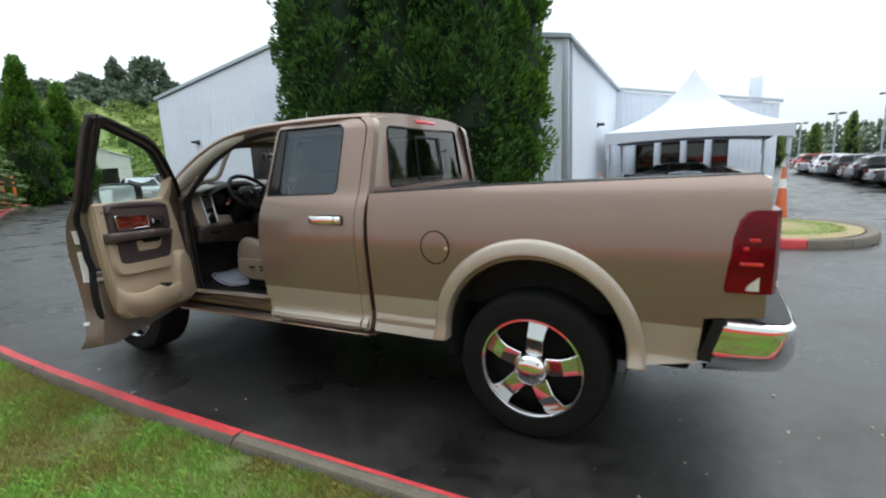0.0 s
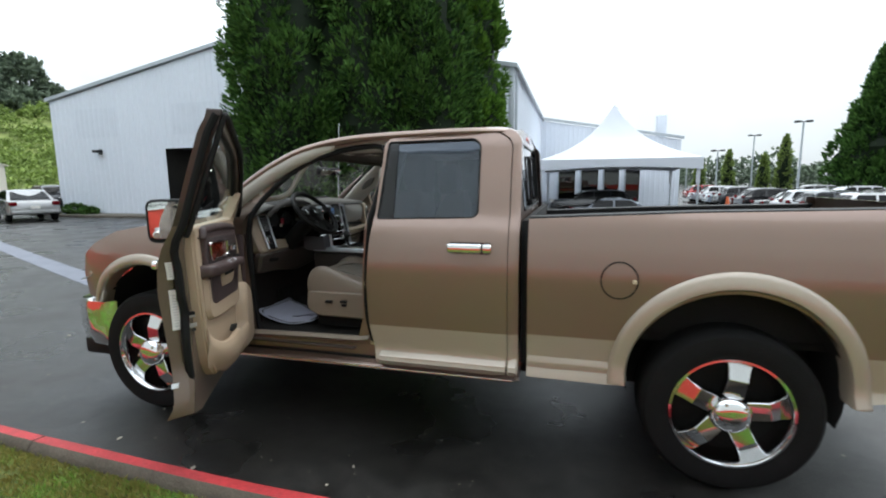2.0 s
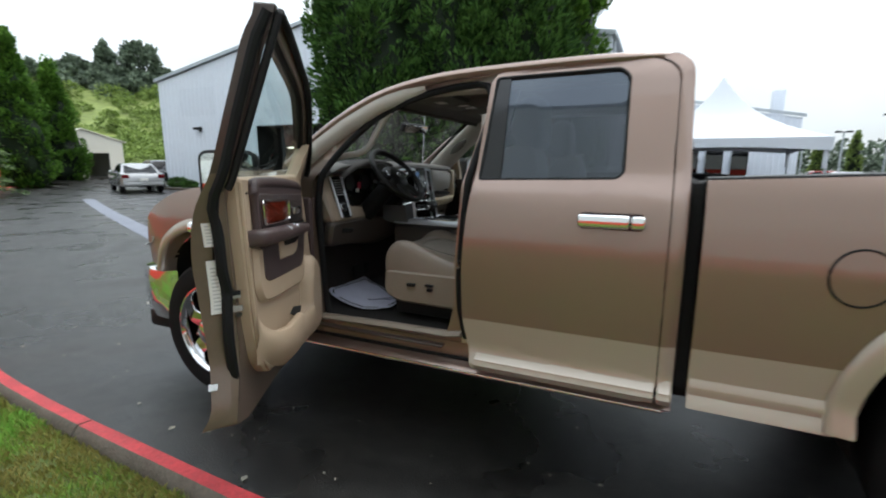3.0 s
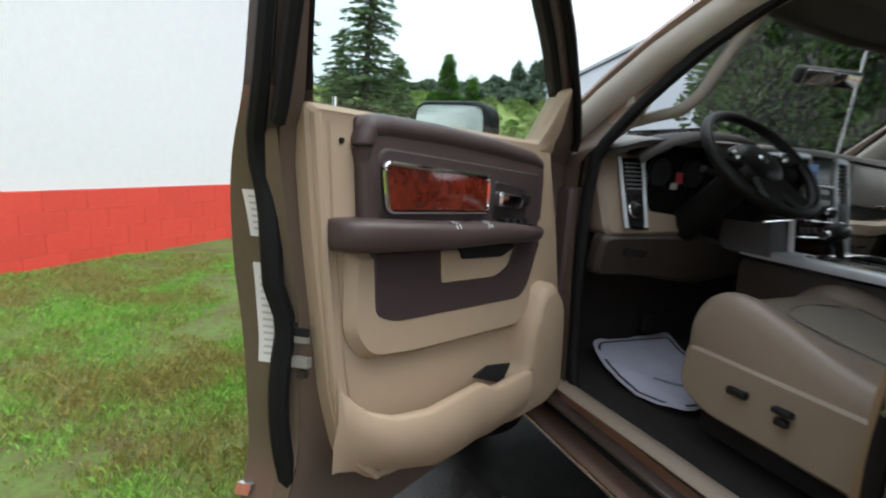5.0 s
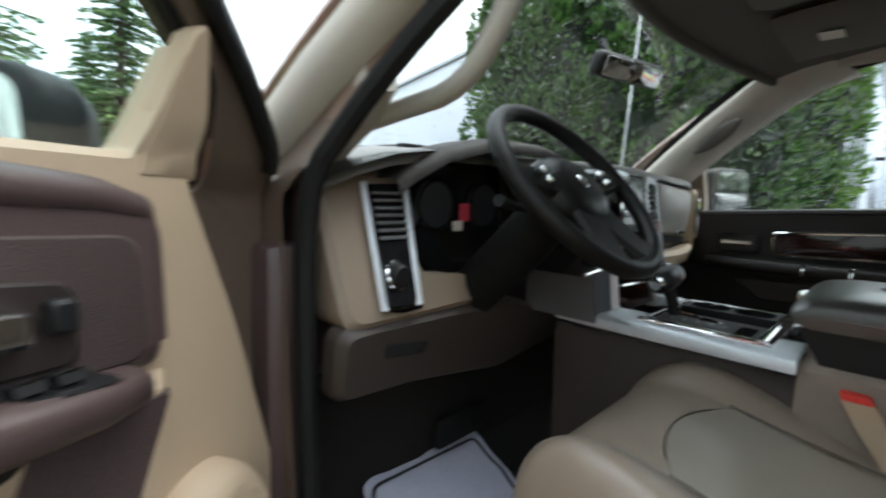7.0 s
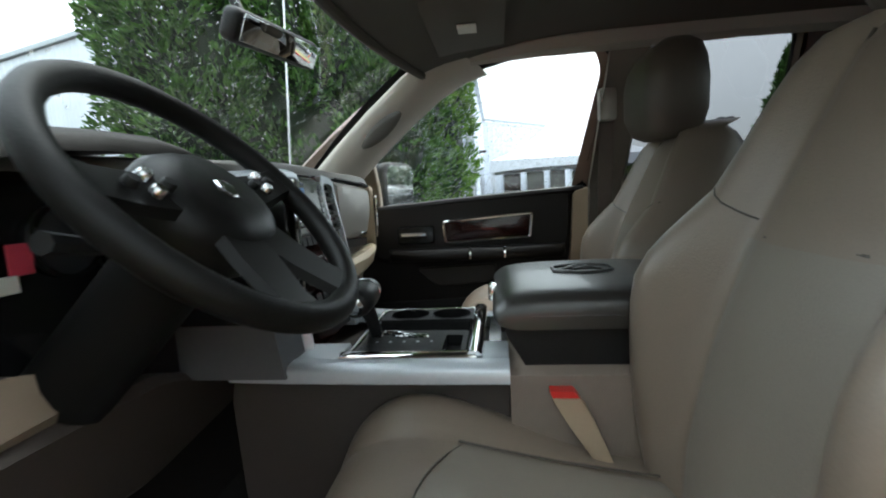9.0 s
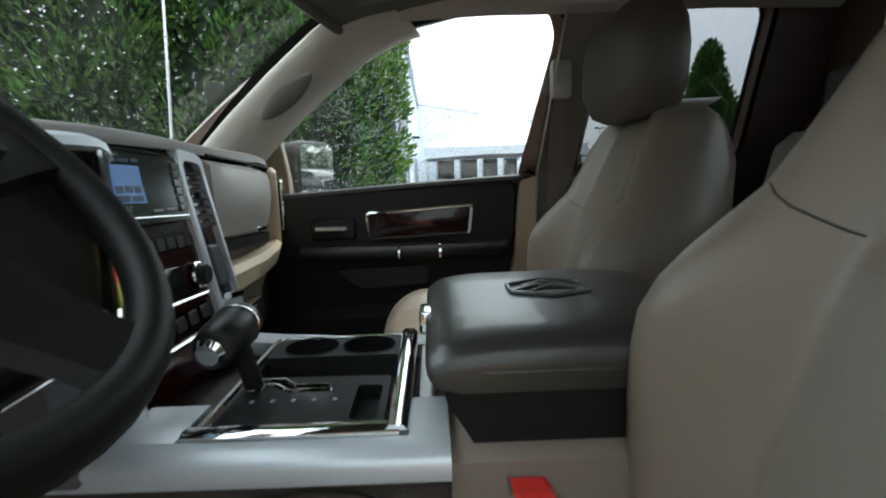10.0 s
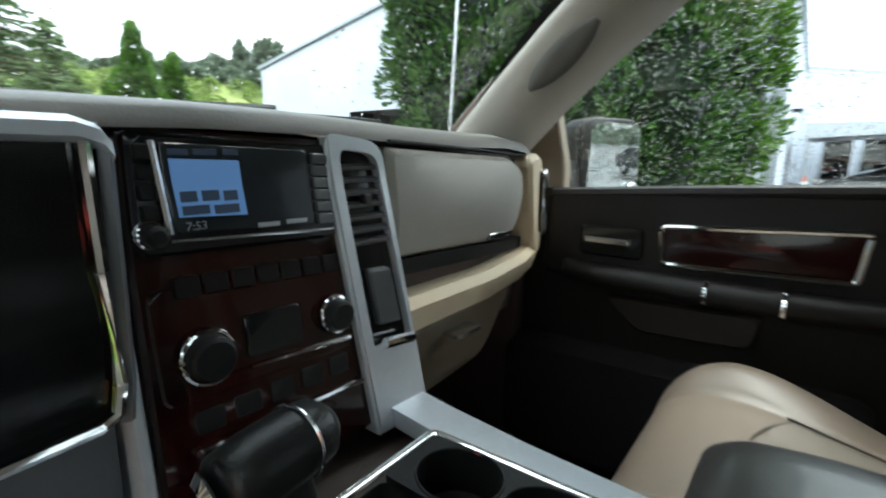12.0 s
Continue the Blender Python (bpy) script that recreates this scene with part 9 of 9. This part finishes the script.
    part("backrest", bm, [LEATHER, INSERT], root, "tan leather backrest", sharp=70)
    for s2 in (-1, 1):
        part("back_seam", tube([(back_x(0.43, z) - 0.0008, cy + s2 * 0.43 * wide(z), z + dz) for z in (0.92, 1.0, 1.08, 1.16, 1.22, 1.28, 1.32, 1.38, 1.44, 1.50)], 0.0024, 6), LEATHER_DARK, root)
        part("back_seam", tube([(back_x(f, z) - 0.0006, cy + s2 * f * wide(z), z + dz) for f, z in ((0.43, 1.296), (0.50, 1.302), (0.58, 1.310), (0.66, 1.318), (0.74, 1.327), (0.82, 1.335), (0.90, 1.342))], 0.0013, 6), LEATHER_DARK, root)
    part("back_seam", tube([(back_x(f, 1.280) - 0.0006, cy + f * wide(1.280), 1.276 + 0.006 * (1 - (f / 0.43) ** 2) + dz) for f in (-0.43, -0.3, -0.15, 0, 0.15, 0.3, 0.43)], 0.0026, 6), LEATHER_DARK, root)
    # headrest on two posts
    hx = rest
    for s2 in (-1, 1):
        part("headrest_post", cyl((flat(1.50) + 0.05, cy + s2 * 0.055, 1.46 + dz), (hx + 0.005, cy + s2 * 0.055, 1.60 + dz), 0.006, n=10), CHROME, root)
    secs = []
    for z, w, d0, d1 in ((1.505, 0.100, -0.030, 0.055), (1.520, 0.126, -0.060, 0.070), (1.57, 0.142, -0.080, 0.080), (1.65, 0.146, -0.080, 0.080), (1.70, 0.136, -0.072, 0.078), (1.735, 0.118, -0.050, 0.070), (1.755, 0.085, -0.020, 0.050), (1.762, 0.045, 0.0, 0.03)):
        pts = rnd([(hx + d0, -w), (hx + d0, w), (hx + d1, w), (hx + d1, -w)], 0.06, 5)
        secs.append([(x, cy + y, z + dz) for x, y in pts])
    part("headrest", loft(secs), HEADREST_SHADED, root, "leather headrest, coloured darker for shade", sharp=70)
    return root


seat(-0.432, -2.530, 0.0, 0.0, "tan leather driver's seat", -1.775)
seat(0.46, -2.412, 0.075, -0.045, "tan leather passenger seat", -1.795)
bench = part("rear_bench", box(-1.62, -1.16, -0.70, 0.70, 0.62, 0.98, 0.06, 3), LEATHER, truck, "tan leather rear bench")
part("bench_back", loft([[(-1.34, y, 0.95), (-1.36, y, 1.02), (-1.27, y, 1.40), (-1.22, y, 1.44), (-1.16, y, 1.40), (-1.16, y, 0.95)] for y in (-0.70, -0.68, 0, 0.68, 0.70)]), LEATHER, bench, sharp=60)
for y in (-0.42, 0.42):
    part("bench_headrest", box(-1.29, -1.20, y - 0.12, y + 0.12, 1.43, 1.58, 0.035, 3), LEATHER_DARK, bench)

# belts
for side, who in SIDES:
    x = -1.885 if side > 0 else -1.91
    belt = part("seat_belt", loft([[(x - 0.024, side * y, z), (x + 0.024, side * y, z), (x + 0.024, side * (y - 0.004), z), (x - 0.024, side * (y - 0.004), z)] for y, z in ((0.735, 1.58), (0.775, 1.30), (0.79, 1.0), (0.79, 0.75))]), mat("brown_belt_webbing", (0.12, 0.095, 0.08), 0.8, 0, 0.1, 30, 400, bump=0.3, bump_scale=800), truck, "brown seat belt")
    part("belt_guide", box(x - 0.03, x + 0.03, side * 0.725 - 0.02, side * 0.725 + 0.02, 1.55, 1.66, 0.015), GREYPANEL, belt, "grey belt guide")

# rear-view mirror, overhead console, visors
mc = Vector((-2.685, -0.005, 1.665))
bm = box(-0.022, 0.022, -0.125, 0.125, -0.030, 0.030, 0.016, 3)
bmesh.ops.transform(bm, matrix=pose(*mc, 0, 24, -12), verts=bm.verts)
rv = part("rear_view_mirror", bm, BLACK, truck, "black rear-view mirror")
bm = box(0.0225, 0.0245, -0.112, 0.112, -0.023, 0.023, 0.001)
bmesh.ops.transform(bm, matrix=pose(*mc, 0, 24, -12), verts=bm.verts)
part("mirror_glass", bm, MIRROR, rv, "silvered mirror glass")
part("mirror_stem", tube([mc + Vector((-0.02, 0, 0.01)), mc + Vector((-0.06, 0, 0.05)), mc + Vector((-0.075, 0, 0.09))], 0.010, 8), BLACK, rv)
part("overhead_console", loft([[(x, -w, z + 0.02), (x, -w, z), (x, -w * 0.7, z - 0.018), (x, w * 0.7, z - 0.018), (x, w, z), (x, w, z + 0.02)] for x, w, z in ((-2.44, 0.14, 1.800), (-2.40, 0.155, 1.795), (-2.2, 0.155, 1.812), (-2.08, 0.14, 1.822))]), VISOR, truck, "grey overhead console")
for y in (-0.06, 0.06):
    part("map_lamp", box(-2.33, -2.27, y - 0.035, y + 0.035, 1.778, 1.79, 0.004), CLEARLENS, truck, "small map lamp")
for side, who in SIDES:
    part("sun_visor", loft([[(x, side * 0.17, z), (x, side * 0.20, z - 0.012), (x, side * 0.58, z - 0.012), (x, side * 0.60, z), (x, side * 0.58, z + 0.012), (x, side * 0.20, z + 0.012)] for x, z in ((-2.42, 1.775), (-2.36, 1.785), (-2.24, 1.795), (-2.22, 1.798))]), VISOR, truck, "grey sun visor")
    part("visor_label", box(-2.345, -2.295, side * 0.36 - 0.035, side * 0.36 + 0.035, 1.768, 1.771, 0.001), LABEL, truck, "white visor label")
part("wiper", tube([(-3.06, -0.15, 1.425), (-3.03, 0.1, 1.455), (-3.035, 0.28, 1.462)], 0.006, 6), BLACK, truck, "black windscreen wiper")
part("wiper", tube([(-3.06, -0.75, 1.405), (-3.03, -0.5, 1.445), (-3.035, -0.32, 1.455)], 0.006, 6), BLACK, truck, "black windscreen wiper")

# ---- paper mat on the driver's floor ----
mp = rnd([(-2.985, -0.60), (-2.985, -0.20), (-2.88, -0.22), (-2.70, -0.29), (-2.56, -0.44), (-2.54, -0.59), (-2.64, -0.655), (-2.85, -0.645)], [0.03, 0.03, 0.04, 0.04, 0.03, 0.03, 0.06, 0.05], 4)
MATLINE = mat("black_printed_line", (0.03, 0.03, 0.035), 0.7)
mat_paper = thing("paper_floor_mat", "crumpled white paper mat on the driver's floor", "floor mat")
pm = lambda u, v, d: Vector((u, v, 0.598 + 0.06 * max(0, (-2.72 - u) / 0.27) ** 1.6 + 0.012 * noise.noise((u * 8, v * 8, 1)) + 0.005 * noise.noise((u * 22, v * 22, 5)) - d))
part("sheet", sheet(mp, pm, du=0.035, dv=0.035, depth=0.004, lip=0), PAPER, mat_paper)
inset = [(u + (-2.70 - u) * 0.09, v + (-0.50 - v) * 0.09) for u, v in mp]
for lo in (inset[:28], inset[30:]):
    part("border_line", tube([pm(u, v, -0.003) for u, v in lo], 0.0055, 5, flat=0.3), MATLINE, mat_paper, "dark printed border")
for k, (u, v, w) in enumerate(((-2.72, -0.50, 0.10), (-2.70, -0.47, 0.12), (-2.745, -0.52, 0.06))):
    part("print_bar", tube([pm(u, v, -0.004), pm(u + 0.5 * w, v + 0.04, -0.004), pm(u + w, v + 0.05, -0.004)], 0.004, 5), mat("grey_print", (0.22, 0.22, 0.28), 0.8), mat_paper)


# ---- rain beads on the glass ----
RAIN = bpy.data.materials.new("rain_water")
RAIN.use_nodes = True
rb = RAIN.node_tree.nodes["Principled BSDF"]
rb.inputs["Transmission Weight"].default_value, rb.inputs["IOR"].default_value, rb.inputs["Roughness"].default_value = 1.0, 1.33, 0.0


def rain(parent, spots, label):
    """Flat water beads; spots: centre, normal, radius."""
    verts, faces = [], []
    for c, n, r in spots:
        q = n.to_track_quat("Z", "Y").to_matrix()
        i = len(verts)
        verts.append(c + n * r * 0.26)
        for rr, h in ((0.7, 0.17), (1.0, 0.0)):
            verts += [c + q @ Vector((r * rr * math.cos(a), r * rr * math.sin(a), r * h)) for a in (math.pi * k / 3 for k in range(6))]
        faces += [(i, i + 1 + k, i + 1 + (k + 1) % 6) for k in range(6)]
        faces += [(i + 1 + k, i + 7 + k, i + 7 + (k + 1) % 6, i + 1 + (k + 1) % 6) for k in range(6)]
        faces.append(tuple(i + 12 - k for k in range(6)))
    ob = soup("rain", [tuple(v) for v in verts], faces, RAIN, parent)
    ob.data.polygons.foreach_set("use_smooth", [True] * len(ob.data.polygons))
    ob.visible_shadow = False
    return tagged(ob, label, kind="stuff")


rr = np.random.default_rng(90)
spots = []
for _ in range(9000):
    u, v = rr.uniform(-2.78, -1.95), rr.uniform(1.30, 1.80)
    if v > 1.46 + (u + 2.74) * 1.0:
        continue
    c, e = ppl(u, v, 0.028), 0.01
    n = (ppl(u + e, v, 0.028) - c).cross(ppl(u, v + e, 0.028) - c).normalized()
    spots.append((c, n if n.y > 0 else -n, 0.0009 + 0.0012 * rr.random() ** 2))
rain(pg, spots, "fine rain beads on the door glass")
spots = []
ws_at = lambda f, g: Vector((-3.10 + 0.485 * f + 0.15 * g * g * (1 - 0.2 * f), g * (0.80 - 0.115 * f), 1.395 + 0.428 * f - 0.045 * g * g * f + 0.03 * math.sin(math.pi * f)))
for _ in range(2800):
    f, g = rr.uniform(0.04, 0.97), rr.uniform(-0.97, 0.97)
    c = ws_at(f, g)
    n = (ws_at(f, g + 0.01) - c).cross(ws_at(f + 0.01, g) - c).normalized()
    n = n if n.x < 0 else -n
    spots.append((c + n * 0.0005, n, 0.0008 + 0.0024 * rr.random() ** 4))
rain(screen_glass, spots, "rain beads on the windscreen")

# ---- the red blocks at the foot of the building ----
w0, w1 = Vector((-4.85, -5.6)), Vector((-9.95, -0.85))
wd = (w1 - w0).normalized()
wn2 = Vector((wd.y, -wd.x))
if wn2.dot(Vector((-1.7, -1.7)) - w0) < 0:
    wn2 = -wn2
turn = math.degrees(math.atan2(wd.y, wd.x))
block = box(0.001, 0.399, -0.02, 0.022, 0.001, 0.199, 0.0025, 1)
block_mesh = bpy.data.meshes.new("block")
block.to_mesh(block_mesh)
block.free()
block_mesh.materials.append(REDWALL)
for row in range(4):
    for k in range(17):
        s0 = 0.4 * k + (0.2 if row % 2 else 0.0)
        if s0 + 0.4 > (w1 - w0).length:
            continue
        ob = new("block", block_mesh)
        ob.parent = annex
        p = w0 + wd * s0
        ob.matrix_local = pose(p.x, p.y, 0.2 * row - 0.004, 0, 0, turn)

# ---- pale chips and leaf bits on the asphalt ----
vs, fs = [], []
for _ in range(160):
    x, y = rr.uniform(-7, 4), rr.uniform(-1.55, 0.2)
    a, r = rr.uniform(0, 6.28), 0.004 + 0.012 * rr.random() ** 3
    i = len(vs)
    vs += [(x + r * 1.5 * math.cos(a), y + r * 1.5 * math.sin(a), 0.004), (x - r * math.sin(a), y + r * math.cos(a), 0.008), (x - r * 1.5 * math.cos(a), y - r * 1.5 * math.sin(a), 0.004), (x + r * math.sin(a), y - r * math.cos(a), 0.009)]
    fs.append((i, i + 1, i + 2, i + 3))
tagged(soup("litter", vs, fs, mat("pale_leaf_bits", (0.35, 0.32, 0.26), 0.8, 0, 0.3, island=0.6)), "tiny pale chips and leaf bits on the asphalt", "litter", kind="stuff")
